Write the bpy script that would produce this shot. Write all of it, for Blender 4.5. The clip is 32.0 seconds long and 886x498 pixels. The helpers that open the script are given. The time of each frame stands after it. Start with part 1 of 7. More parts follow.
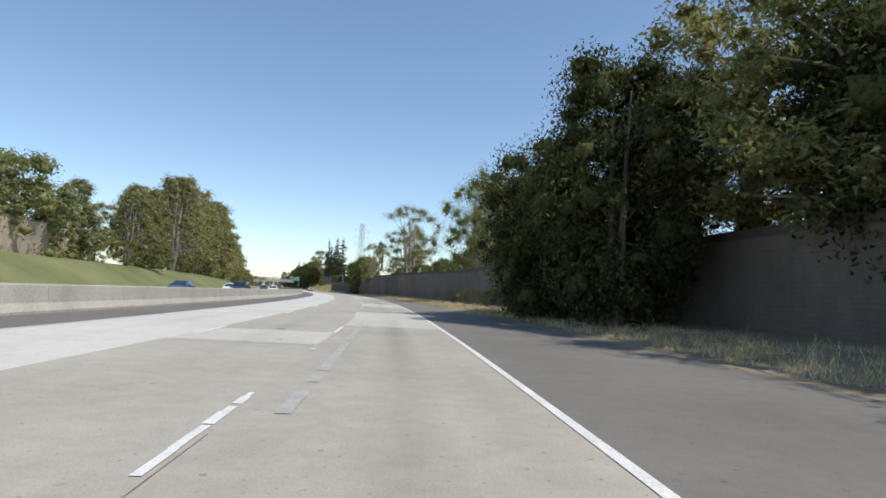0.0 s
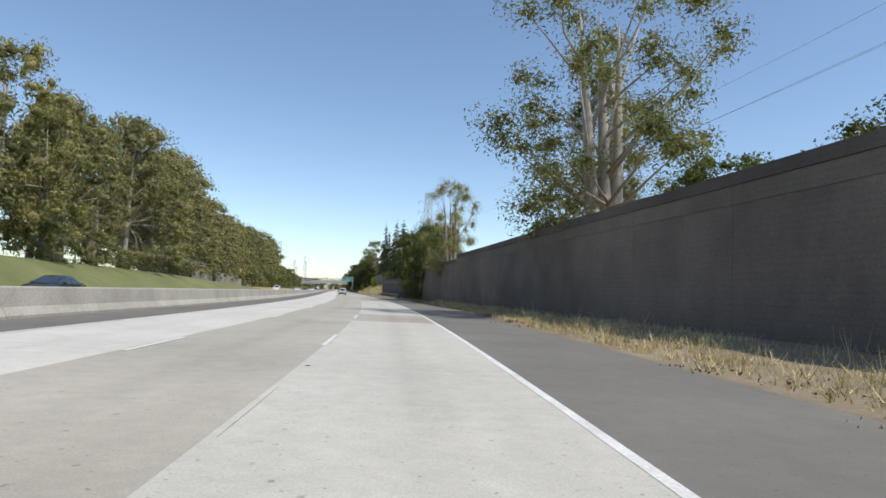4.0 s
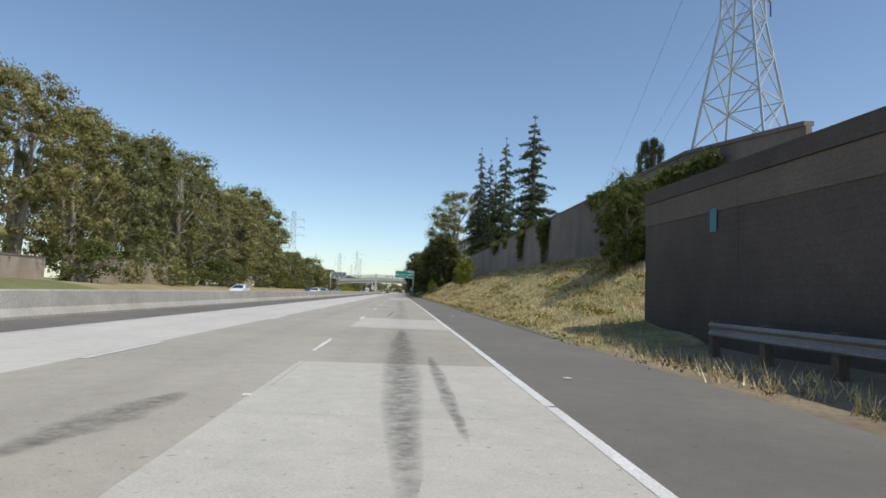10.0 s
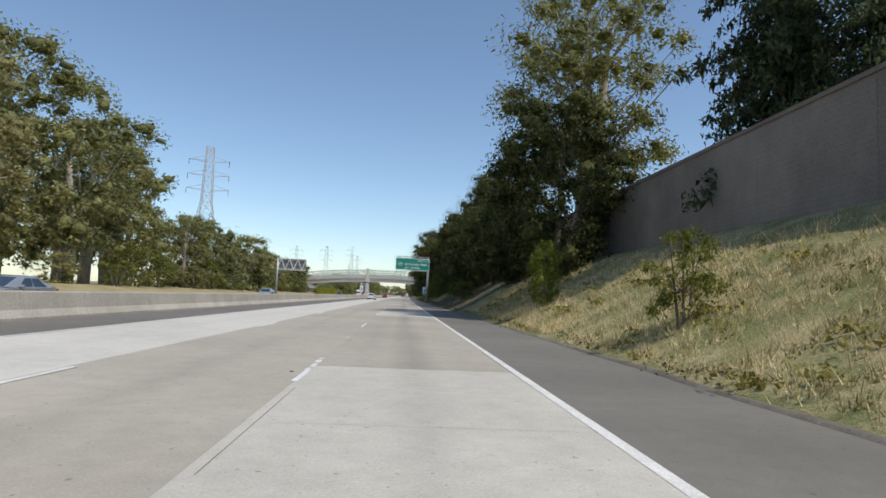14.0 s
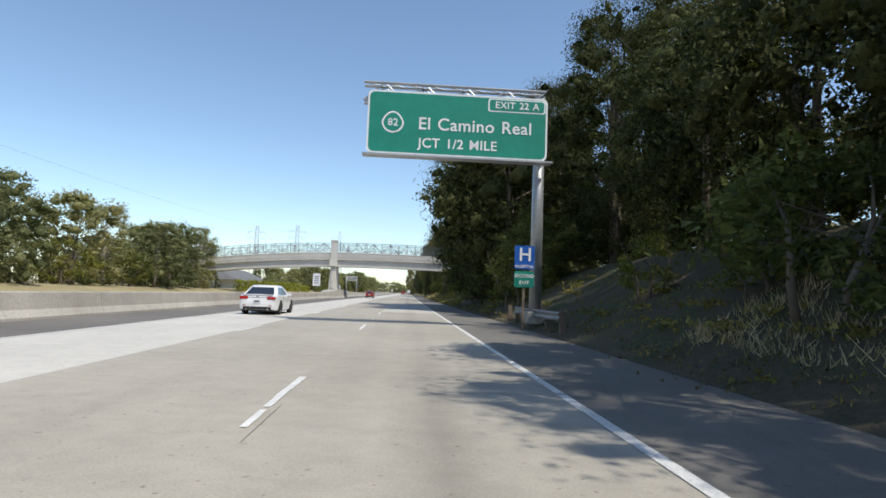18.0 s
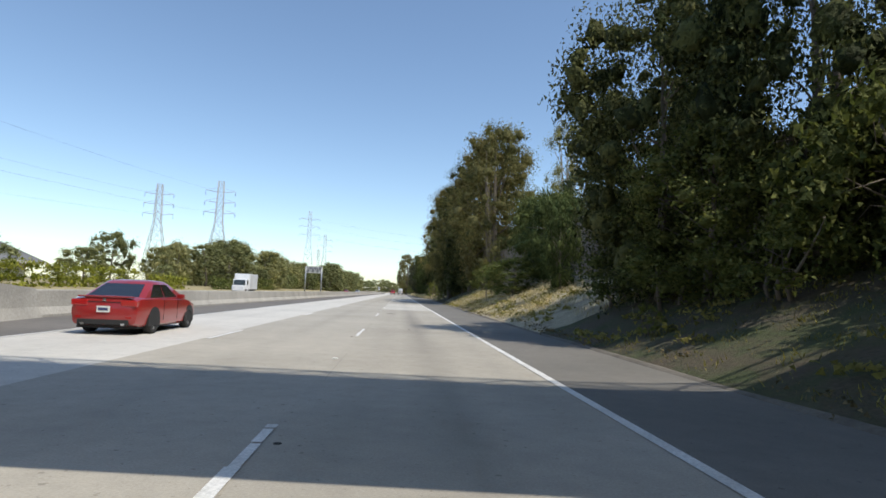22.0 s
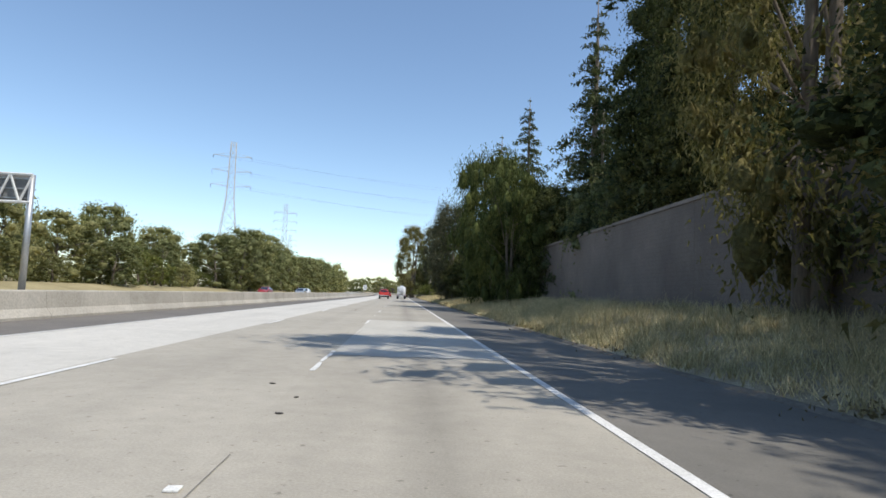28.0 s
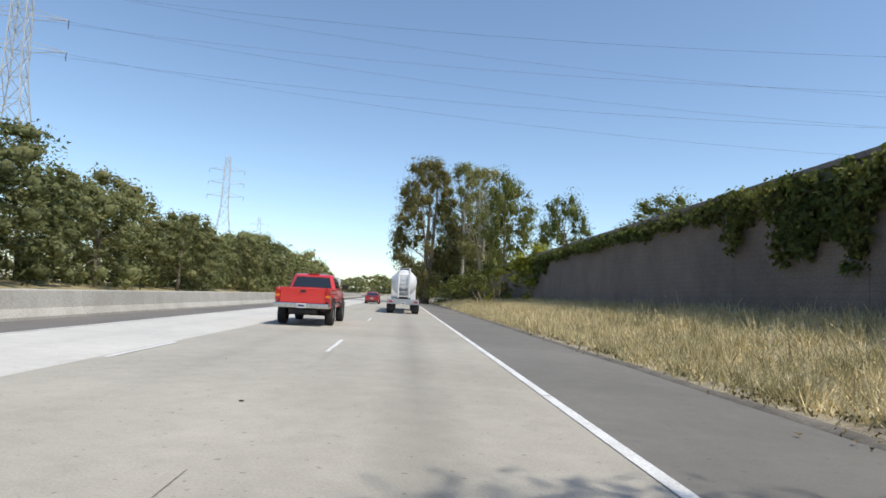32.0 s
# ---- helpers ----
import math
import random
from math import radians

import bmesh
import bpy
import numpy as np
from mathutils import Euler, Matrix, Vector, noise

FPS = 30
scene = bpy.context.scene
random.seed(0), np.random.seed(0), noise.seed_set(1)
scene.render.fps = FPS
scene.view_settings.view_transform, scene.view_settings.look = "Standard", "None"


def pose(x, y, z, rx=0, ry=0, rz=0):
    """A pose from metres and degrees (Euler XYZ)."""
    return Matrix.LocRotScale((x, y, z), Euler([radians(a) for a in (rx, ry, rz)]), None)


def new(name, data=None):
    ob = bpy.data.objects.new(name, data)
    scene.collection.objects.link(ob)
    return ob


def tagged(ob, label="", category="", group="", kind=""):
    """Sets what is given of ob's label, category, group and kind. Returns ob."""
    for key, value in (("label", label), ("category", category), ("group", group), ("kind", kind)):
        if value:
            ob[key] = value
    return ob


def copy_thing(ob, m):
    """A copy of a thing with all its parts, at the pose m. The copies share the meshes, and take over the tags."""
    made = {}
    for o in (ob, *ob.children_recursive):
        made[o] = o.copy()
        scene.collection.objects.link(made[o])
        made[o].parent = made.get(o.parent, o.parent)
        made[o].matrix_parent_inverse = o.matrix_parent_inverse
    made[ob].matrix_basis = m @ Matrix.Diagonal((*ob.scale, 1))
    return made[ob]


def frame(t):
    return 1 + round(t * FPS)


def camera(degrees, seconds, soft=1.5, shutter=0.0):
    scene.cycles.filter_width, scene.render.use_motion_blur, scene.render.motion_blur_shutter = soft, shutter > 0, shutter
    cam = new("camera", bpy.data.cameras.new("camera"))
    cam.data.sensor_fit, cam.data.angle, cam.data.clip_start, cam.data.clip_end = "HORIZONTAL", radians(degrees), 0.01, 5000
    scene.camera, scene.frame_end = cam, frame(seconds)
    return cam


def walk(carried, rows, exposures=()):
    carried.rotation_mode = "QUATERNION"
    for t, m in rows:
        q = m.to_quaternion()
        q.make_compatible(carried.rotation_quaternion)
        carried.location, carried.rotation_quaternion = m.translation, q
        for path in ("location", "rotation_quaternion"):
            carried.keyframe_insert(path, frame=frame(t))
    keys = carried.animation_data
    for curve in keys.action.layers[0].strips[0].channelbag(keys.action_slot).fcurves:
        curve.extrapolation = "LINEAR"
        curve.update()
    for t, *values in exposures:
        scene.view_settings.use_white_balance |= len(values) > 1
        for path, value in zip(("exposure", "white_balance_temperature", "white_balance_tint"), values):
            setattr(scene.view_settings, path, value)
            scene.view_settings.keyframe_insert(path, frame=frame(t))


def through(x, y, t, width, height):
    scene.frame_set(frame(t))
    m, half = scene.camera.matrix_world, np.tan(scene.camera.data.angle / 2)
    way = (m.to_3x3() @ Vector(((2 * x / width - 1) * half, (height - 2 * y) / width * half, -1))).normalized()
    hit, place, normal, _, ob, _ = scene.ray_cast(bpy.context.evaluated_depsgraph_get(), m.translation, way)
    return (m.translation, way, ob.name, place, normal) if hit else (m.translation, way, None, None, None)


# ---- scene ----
# The road line: every place is given as s metres along it and d metres to its right.
# Heading in degrees to the left, by s.
HEAD = [(-60, -3.60), (0, 0.00), (40, 2.40), (80, 5.01), (120, 7.61), (160, 10.30), (200, 12.25), (240, 12.46), (300, 12.67), (400, 12.87), (500, 12.59), (600, 12.15), (700, 12.04), (900, 12.14), (1050, 14), (1250, 22), (1500, 34), (1700, 44), (3400, 44)]
_S = np.arange(-60.0, 3400.0, 1.0)
_H = np.radians(np.interp(_S, *zip(*HEAD)))
_X = np.concatenate([[0], np.cumsum(-np.sin(_H[:-1]))])
_Y = np.concatenate([[0], np.cumsum(np.cos(_H[:-1]))])
_X -= np.interp(0, _S, _X)
_Y -= np.interp(0, _S, _Y)


def heading(s):
    return float(np.interp(s, _S, _H))


def P(s, d=0.0, z=0.0):
    """The world place at s metres along the road and d to its right."""
    h = heading(s)
    return Vector((float(np.interp(s, _S, _X)) + d * math.cos(h), float(np.interp(s, _S, _Y)) + d * math.sin(h), z))


def PV(s, d, z):
    """The same for arrays: n x 3."""
    h = np.interp(s, _S, _H)
    return np.stack([np.interp(s, _S, _X) + d * np.cos(h), np.interp(s, _S, _Y) + d * np.sin(h), z + 0 * s], -1)


def at(s, d=0.0, z=0.0, turn=0.0, size=1.0):
    """A pose on the road line: local x to the right, y along the road."""
    return Matrix.Translation(P(s, d, z)) @ pose(0, 0, 0, 0, 0, math.degrees(heading(s)) + turn) @ Matrix.Diagonal((size, size, size, 1))


# ---- camera ----
cam = camera(74.24, 32.0, soft=1.6)
EYE = 1.34
# seconds, s, d, yaw off the road, pitch, roll
WAY = [
    (0.0, 0.00, 0.237, -4.35, 4.49, -2.99), (0.5, 13.09, 0.195, -4.23, 4.17, -2.77), (1.0, 26.20, 0.153, -4.23, 4.29, -2.71),
    (1.5, 39.32, 0.111, -4.25, 4.05, -2.64), (2.0, 52.44, 0.069, -4.37, 4.13, -2.63), (2.5, 65.58, 0.088, -4.39, 4.36, -2.62),
    (3.0, 78.74, 0.107, -4.42, 4.49, -2.51), (3.5, 91.90, 0.126, -4.44, 4.31, -2.57), (4.0, 105.07, 0.145, -4.28, 4.39, -2.51),
    (4.5, 118.26, 0.078, -4.20, 4.42, -2.46), (5.0, 131.48, 0.012, -4.17, 4.43, -2.40), (5.5, 144.73, -0.055, -4.18, 4.43, -2.32),
    (6.0, 158.01, -0.122, -4.21, 4.20, -2.38), (6.5, 171.32, -0.101, -3.99, 4.35, -2.41), (7.0, 184.65, -0.081, -3.77, 4.36, -2.14),
    (7.5, 198.01, -0.061, -3.89, 4.64, -2.58), (8.0, 211.40, -0.040, -3.96, 4.39, -2.90), (8.5, 224.79, 0.057, -4.05, 4.36, -2.81),
    (9.0, 238.16, 0.154, -4.06, 4.20, -2.66), (9.5, 251.49, 0.250, -4.09, 4.33, -2.53), (10.0, 264.80, 0.347, -4.02, 4.35, -2.36),
    (10.5, 278.08, 0.287, -3.75, 4.61, -2.48), (11.0, 291.34, 0.226, -3.74, 4.56, -2.50), (11.5, 304.57, 0.165, -3.77, 4.46, -2.43),
    (12.0, 317.77, 0.105, -3.91, 4.40, -2.32), (12.5, 330.96, 0.092, -3.99, 4.57, -2.34), (13.0, 344.17, 0.078, -3.97, 4.44, -2.65),
    (13.5, 357.40, 0.065, -3.94, 4.76, -2.67), (14.0, 370.65, 0.052, -4.02, 4.71, -2.65), (14.5, 383.91, 0.048, -4.03, 4.91, -2.55),
    (15.0, 397.19, 0.044, -4.03, 4.67, -2.51), (15.5, 410.48, 0.040, -4.01, 4.55, -2.47), (16.0, 423.79, 0.036, -3.97, 4.49, -2.43),
    (16.5, 437.12, 0.025, -3.89, 4.45, -2.38), (17.0, 450.45, 0.014, -3.79, 4.43, -2.26), (17.5, 463.78, 0.002, -3.92, 4.43, -2.22),
    (18.0, 477.13, -0.009, -3.86, 4.40, -2.12), (18.5, 490.48, -0.035, -3.76, 4.41, -2.18), (19.0, 503.83, -0.061, -3.66, 4.38, -2.25),
    (19.5, 517.20, -0.087, -3.66, 4.46, -2.30), (20.0, 530.57, -0.113, -3.92, 4.41, -2.43), (20.5, 543.92, -0.166, -4.17, 4.55, -2.41),
    (21.0, 557.23, -0.219, -4.48, 4.18, -2.42), (21.5, 570.50, -0.273, -4.43, 4.24, -2.48), (22.0, 583.72, -0.326, -4.37, 4.39, -2.42),
    (22.5, 596.91, -0.310, -4.14, 4.43, -2.16), (23.0, 610.05, -0.295, -4.09, 4.38, -1.91), (23.5, 623.15, -0.280, -4.13, 4.39, -2.01),
    (24.0, 636.21, -0.265, -4.06, 4.47, -2.07), (24.5, 649.23, -0.278, -4.03, 4.45, -2.17), (25.0, 662.22, -0.291, -4.02, 4.56, -2.28),
    (25.5, 675.18, -0.305, -4.13, 4.52, -2.38), (26.0, 688.11, -0.318, -3.98, 4.67, -2.23), (26.5, 701.01, -0.256, -4.08, 4.66, -2.45),
    (27.0, 713.88, -0.195, -4.08, 4.56, -2.47), (27.5, 726.71, -0.133, -4.09, 4.51, -2.50), (28.0, 739.51, -0.071, -4.11, 4.50, -2.52),
    (28.5, 752.27, -0.016, -4.14, 4.52, -2.56), (29.0, 764.98, 0.040, -4.27, 4.55, -2.60), (29.5, 777.64, 0.095, -4.38, 4.55, -2.64),
    (30.0, 790.24, 0.151, -4.24, 4.45, -2.78), (30.5, 802.78, 0.144, -4.24, 4.61, -3.00), (31.0, 815.28, 0.137, -4.16, 4.71, -2.90),
    (31.5, 827.72, 0.130, -3.85, 4.50, -2.93), (32.0, 840.10, 0.123, -3.89, 4.63, -2.90),
]


def row(t, s, d, yaw, pitch, roll):
    return t, Matrix.Translation(P(s, d, EYE)) @ pose(0, 0, 0, 90 + pitch, roll, math.degrees(heading(s)) + yaw)


# the camera opens up under the trees and towards the end
walk(cam, [row(*w) for w in WAY], [(0.0, -0.18, 6500, 10), (3.5, -0.18, 6500, 10), (7.0, -0.28, 6500, 10), (9.0, -0.43, 6500, 10), (13.5, -0.38, 6500, 10), (17.0, -0.12, 6500, 10), (18.0, -0.1, 6500, 10), (19.0, -0.22, 6500, 10), (20.0, 0.05, 6500, 10), (21.5, -0.08, 6500, 10), (24.0, -0.27, 6500, 10), (25.0, -0.03, 6500, 10), (27.0, -0.08, 6500, 10), (30.0, -0.03, 6500, 10), (32.0, -0.08, 6500, 10)])

# ---- light: clear sky, high sun from the right and a little behind ----
SUN = Vector((0.54, -0.30, 1.0)).normalized()
world = bpy.data.worlds.new("sky")
scene.world = world
world.use_nodes = True
wn = world.node_tree
sky = wn.nodes.new("ShaderNodeTexSky")
sky.sky_type, sky.sun_disc = "NISHITA", False
sky.sun_elevation, sky.sun_rotation = math.asin(SUN.z), math.atan2(SUN.x, SUN.y)
sky.air_density, sky.dust_density, sky.ozone_density = 0.92, 0.4, 2.6
tint = wn.nodes.new("ShaderNodeMix")
tint.data_type, tint.blend_type = "RGBA", "MULTIPLY"
tint.inputs[0].default_value, tint.inputs[7].default_value = 1.0, (1.0, 1.0, 0.955, 1)
wn.links.new(sky.outputs[0], tint.inputs[6])
wn.links.new(tint.outputs[2], wn.nodes["Background"].inputs[0])
wn.nodes["Background"].inputs[1].default_value = 0.205
sun = new("sun", bpy.data.lights.new("sun", "SUN"))
sun.data.energy, sun.data.angle, sun.data.color = 4.5, radians(0.55), (1.0, 0.945, 0.85)
sun.matrix_world = Matrix.Translation((0, 0, 80)) @ SUN.to_track_quat("Z", "Y").to_matrix().to_4x4()


# ---- materials ----
def nodes(name):
    m = bpy.data.materials.new(name)
    m.use_nodes = True
    return m, m.node_tree, m.node_tree.nodes["Principled BSDF"]


def noise_at(nt, scale, detail=4.0, rough=0.6, stretch=(1, 1, 1), world_space=True):
    """A noise texture in metres; its fac output."""
    if world_space:
        src = nt.nodes.new("ShaderNodeNewGeometry").outputs["Position"]
    else:
        src = nt.nodes.new("ShaderNodeTexCoord").outputs["Object"]
    mp = nt.nodes.new("ShaderNodeMapping")
    mp.inputs["Scale"].default_value = stretch
    nt.links.new(src, mp.inputs["Vector"])
    n = nt.nodes.new("ShaderNodeTexNoise")
    n.inputs["Scale"].default_value, n.inputs["Detail"].default_value, n.inputs["Roughness"].default_value = scale, detail, rough
    nt.links.new(mp.outputs[0], n.inputs["Vector"])
    return n.outputs["Fac"]


def ramp(nt, fac, lo, hi, a=0.3, b=0.7):
    r = nt.nodes.new("ShaderNodeValToRGB")
    r.color_ramp.elements[0].position, r.color_ramp.elements[1].position = a, b
    r.color_ramp.elements[0].color, r.color_ramp.elements[1].color = (*lo, 1), (*hi, 1)
    nt.links.new(fac, r.inputs[0])
    return r.outputs[0]


def blend(nt, kind, fac, a, b):
    m = nt.nodes.new("ShaderNodeMix")
    m.data_type, m.blend_type = "RGBA", kind
    for value, socket in ((fac, m.inputs[0]), (a, m.inputs[6]), (b, m.inputs[7])):
        if hasattr(value, "node"):
            nt.links.new(value, socket)
        elif isinstance(value, tuple):
            socket.default_value = (*value, 1)
        else:
            socket.default_value = value
    return m.outputs[2]


def bump(nt, bsdf, fac, strength, distance=0.02):
    b = nt.nodes.new("ShaderNodeBump")
    b.inputs["Strength"].default_value, b.inputs["Distance"].default_value = strength, distance
    nt.links.new(fac, b.inputs["Height"])
    nt.links.new(b.outputs[0], bsdf.inputs["Normal"])


def surf(name, lo, hi, coarse=0.4, fine=18.0, rough=0.8, relief=0.25, metal=0.0, stretch=(1, 1, 1), per_object=0.0, world_space=True, courses=0.0):
    """A worn surface: two colours by large noise, a finer grain over it, relief and gloss from both."""
    m, nt, b = nodes(name)
    big = noise_at(nt, coarse, 5, 0.62, stretch, world_space)
    small = noise_at(nt, fine, 3, 0.7, stretch, world_space)
    col = ramp(nt, big, lo, hi)
    grain = ramp(nt, small, (0.72, 0.72, 0.72), (1.18, 1.18, 1.18), 0.25, 0.75)
    col = blend(nt, "MULTIPLY", 1.0, col, grain)
    if courses:
        wv = nt.nodes.new("ShaderNodeTexWave")
        wv.bands_direction, wv.inputs["Scale"].default_value, wv.inputs["Distortion"].default_value = "Z", 0.314 / courses, 0.15
        nt.links.new(nt.nodes.new("ShaderNodeNewGeometry").outputs["Position"], wv.inputs["Vector"])
        col = blend(nt, "MULTIPLY", 1.0, col, ramp(nt, wv.outputs["Fac"], (0.9, 0.9, 0.9), (1.0, 1.0, 1.0), 0.0, 0.12))
        stain = noise_at(nt, 0.12, 6, 0.7, (1, 1, 0.6), world_space)
        col = blend(nt, "MULTIPLY", 1.0, col, ramp(nt, stain, (0.78, 0.77, 0.76), (1.15, 1.13, 1.1), 0.35, 0.65))
    if per_object:
        info = nt.nodes.new("ShaderNodeObjectInfo")
        col = blend(nt, "MULTIPLY", 1.0, col, ramp(nt, info.outputs["Random"], (1 - per_object,) * 3, (1 + per_object,) * 3, 0, 1))
    nt.links.new(col, b.inputs["Base Color"])
    b.inputs["Roughness"].default_value, b.inputs["Metallic"].default_value = rough, metal
    if relief:
        bump(nt, b, small, relief)
    return m


def paint(name, col, rough=0.35, coat=0.6, metal=0.0):
    m, nt, b = nodes(name)
    dust = noise_at(nt, 2.2, 4, 0.6, world_space=False)
    nt.links.new(ramp(nt, dust, tuple(c * 0.9 for c in col), tuple(min(1, c * 1.04 + 0.004) for c in col)), b.inputs["Base Color"])
    b.inputs["Roughness"].default_value, b.inputs["Metallic"].default_value = rough, metal
    b.inputs["Coat Weight"].default_value, b.inputs["Coat Roughness"].default_value = coat, 0.08
    return m


def leafage(name, lo, hi, through=0.35, rough=0.55):
    """Leaves: each clump its own tint, light passing through them."""
    m, nt, b = nodes(name)
    geo = nt.nodes.new("ShaderNodeNewGeometry")
    info = nt.nodes.new("ShaderNodeObjectInfo")
    col = ramp(nt, geo.outputs["Random Per Island"], lo, hi, 0, 1)
    col = blend(nt, "MULTIPLY", 1.0, col, ramp(nt, noise_at(nt, 0.45, 3, 0.6), (0.7, 0.72, 0.68), (1.25, 1.2, 1.15)))
    sprays = noise_at(nt, 3.4, 4, 0.7)
    col = blend(nt, "MULTIPLY", 1.0, col, ramp(nt, sprays, (0.58, 0.6, 0.56), (1.4, 1.38, 1.3), 0.34, 0.66))
    bump(nt, b, sprays, 0.8, 0.25)
    col = blend(nt, "MULTIPLY", 1.0, col, ramp(nt, info.outputs["Random"], (0.85, 0.9, 0.85), (1.18, 1.1, 1.0), 0, 1))
    nt.links.new(col, b.inputs["Base Color"])
    b.inputs["Roughness"].default_value, b.inputs["Specular IOR Level"].default_value = rough + 0.1, 0.08
    t = nt.nodes.new("ShaderNodeBsdfTranslucent")
    nt.links.new(blend(nt, "MULTIPLY", 1.0, col, (1.15, 1.2, 0.72)), t.inputs["Color"])
    mx = nt.nodes.new("ShaderNodeMixShader")
    mx.inputs[0].default_value = through
    nt.links.new(b.outputs[0], mx.inputs[1])
    nt.links.new(t.outputs[0], mx.inputs[2])
    nt.links.new(mx.outputs[0], nt.nodes["Material Output"].inputs["Surface"])
    return m


def lane(name, lo, hi, streak=0.0):
    """Road concrete or asphalt, with the dark oil streak and paler wheel tracks along a lane (u across, v along in metres)."""
    m, nt, b = nodes(name)
    col = ramp(nt, noise_at(nt, 0.22, 5, 0.6), lo, hi)
    grain = noise_at(nt, 42, 3, 0.75)
    col = blend(nt, "MULTIPLY", 1.0, col, ramp(nt, grain, (0.8, 0.8, 0.8), (1.14, 1.14, 1.13), 0.25, 0.75))
    uv = nt.nodes.new("ShaderNodeUVMap")
    uv.uv_map = "UVMap"
    sep = nt.nodes.new("ShaderNodeSeparateXYZ")
    nt.links.new(uv.outputs[0], sep.inputs[0])
    if streak:
        cr = nt.nodes.new("ShaderNodeValToRGB")
        els = cr.color_ramp.elements
        els[0].position, els[0].color = 0.06, (0.0, 0.0, 0.0, 1)
        els[1].position, els[1].color = 0.94, (0.0, 0.0, 0.0, 1)
        for p, v in ((0.2, 0.25), (0.34, 0.05), (0.5, 1.0), (0.66, 0.05), (0.8, 0.25)):
            e = els.new(p)
            e.color = (v, v, v, 1)
        nt.links.new(sep.outputs[0], cr.inputs[0])
        mp = nt.nodes.new("ShaderNodeMapping")
        mp.inputs["Scale"].default_value = (2.0, 0.035, 1)
        nt.links.new(uv.outputs[0], mp.inputs["Vector"])
        along = nt.nodes.new("ShaderNodeTexNoise")
        along.inputs["Scale"].default_value = 1.0
        nt.links.new(mp.outputs[0], along.inputs["Vector"])
        amount = blend(nt, "MULTIPLY", 1.0, cr.outputs[0], ramp(nt, along.outputs["Fac"], (0.25,) * 3, (1.0,) * 3, 0.35, 0.65))
        col = blend(nt, "MULTIPLY", streak, col, blend(nt, "MIX", amount, (1.0, 1.0, 1.0), (0.55, 0.55, 0.55)))
    # stains, and small dark pits
    col = blend(nt, "MULTIPLY", 1.0, col, ramp(nt, noise_at(nt, 2.6, 6, 0.72), (0.9, 0.9, 0.895), (1.07, 1.07, 1.065), 0.32, 0.68))
    col = blend(nt, "MULTIPLY", 1.0, col, ramp(nt, noise_at(nt, 11, 2, 0.5), (0.62, 0.62, 0.60), (1.0, 1.0, 1.0), 0.27, 0.33))
    nt.links.new(col, b.inputs["Base Color"])
    b.inputs["Roughness"].default_value = 0.85
    bump(nt, b, grain, 0.25, 0.01)
    return m


M = {}
M["concrete_old"] = lane("old road concrete", (0.346, 0.316, 0.264), (0.440, 0.404, 0.340), 0.75)
M["concrete_mid"] = lane("middle lane concrete", (0.362, 0.332, 0.278), (0.451, 0.414, 0.349), 0.3)
M["concrete_new"] = lane("pale road concrete", (0.519, 0.497, 0.451), (0.620, 0.592, 0.537), 0.2)
M["slab"] = lane("pale patch concrete", (0.469, 0.448, 0.396), (0.549, 0.521, 0.463), 0.35)
M["asphalt"] = lane("shoulder asphalt", (0.148, 0.139, 0.122), (0.204, 0.189, 0.166))
M["asphalt_dark"] = lane("inner shoulder asphalt", (0.131, 0.120, 0.106), (0.188, 0.169, 0.147))
M["line"] = surf("worn white road paint", (0.62, 0.61, 0.57), (0.82, 0.81, 0.78), 1.5, 30, 0.6, 0.1)
M["line_faded"] = surf("faded road paint", (0.33, 0.315, 0.28), (0.47, 0.46, 0.43), 3.0, 30, 0.7, 0.1)
M["oil"] = surf("oil-darkened concrete", (0.15, 0.142, 0.125), (0.26, 0.245, 0.212), 1.2, 24, 0.75, 0.15)
nt = M["oil"].node_tree
uv, cut = nt.nodes.new("ShaderNodeUVMap"), nt.nodes.new("ShaderNodeSeparateXYZ")
nt.links.new(uv.outputs[0], cut.inputs[0])
far_in = []
for axis, wide in (("X", 3.0), ("Y", 1.0)):
    # thin at the rim, full along the middle
    inv, both = nt.nodes.new("ShaderNodeMath"), nt.nodes.new("ShaderNodeMath")
    inv.operation, both.operation = "SUBTRACT", "MULTIPLY"
    inv.inputs[0].default_value = 1.0
    nt.links.new(cut.outputs[axis], inv.inputs[1])
    nt.links.new(cut.outputs[axis], both.inputs[0])
    nt.links.new(inv.outputs[0], both.inputs[1])
    far_in.append(ramp(nt, both.outputs[0], (0, 0, 0), (1, 1, 1), 0.0, 0.25 / wide))
cover = blend(nt, "MULTIPLY", 1.0, far_in[0], far_in[1])
cover = blend(nt, "MULTIPLY", 1.0, cover, ramp(nt, noise_at(nt, 5, 5, 0.7), (0.1, 0.1, 0.1), (0.6, 0.6, 0.6), 0.35, 0.65))
clear, mx = nt.nodes.new("ShaderNodeBsdfTransparent"), nt.nodes.new("ShaderNodeMixShader")
nt.links.new(cover, mx.inputs[0])
nt.links.new(clear.outputs[0], mx.inputs[1])
nt.links.new(nt.nodes["Principled BSDF"].outputs[0], mx.inputs[2])
nt.links.new(mx.outputs[0], nt.nodes["Material Output"].inputs["Surface"])
M["sealant"] = surf("dark joint sealant", (0.15, 0.14, 0.12), (0.27, 0.25, 0.215), 2.0, 30, 0.7, 0.1)
M["block_band"] = surf("tan band of blocks", (0.165, 0.14, 0.115), (0.225, 0.192, 0.158), 0.3, 16, 0.9, 0.3, courses=0.2)
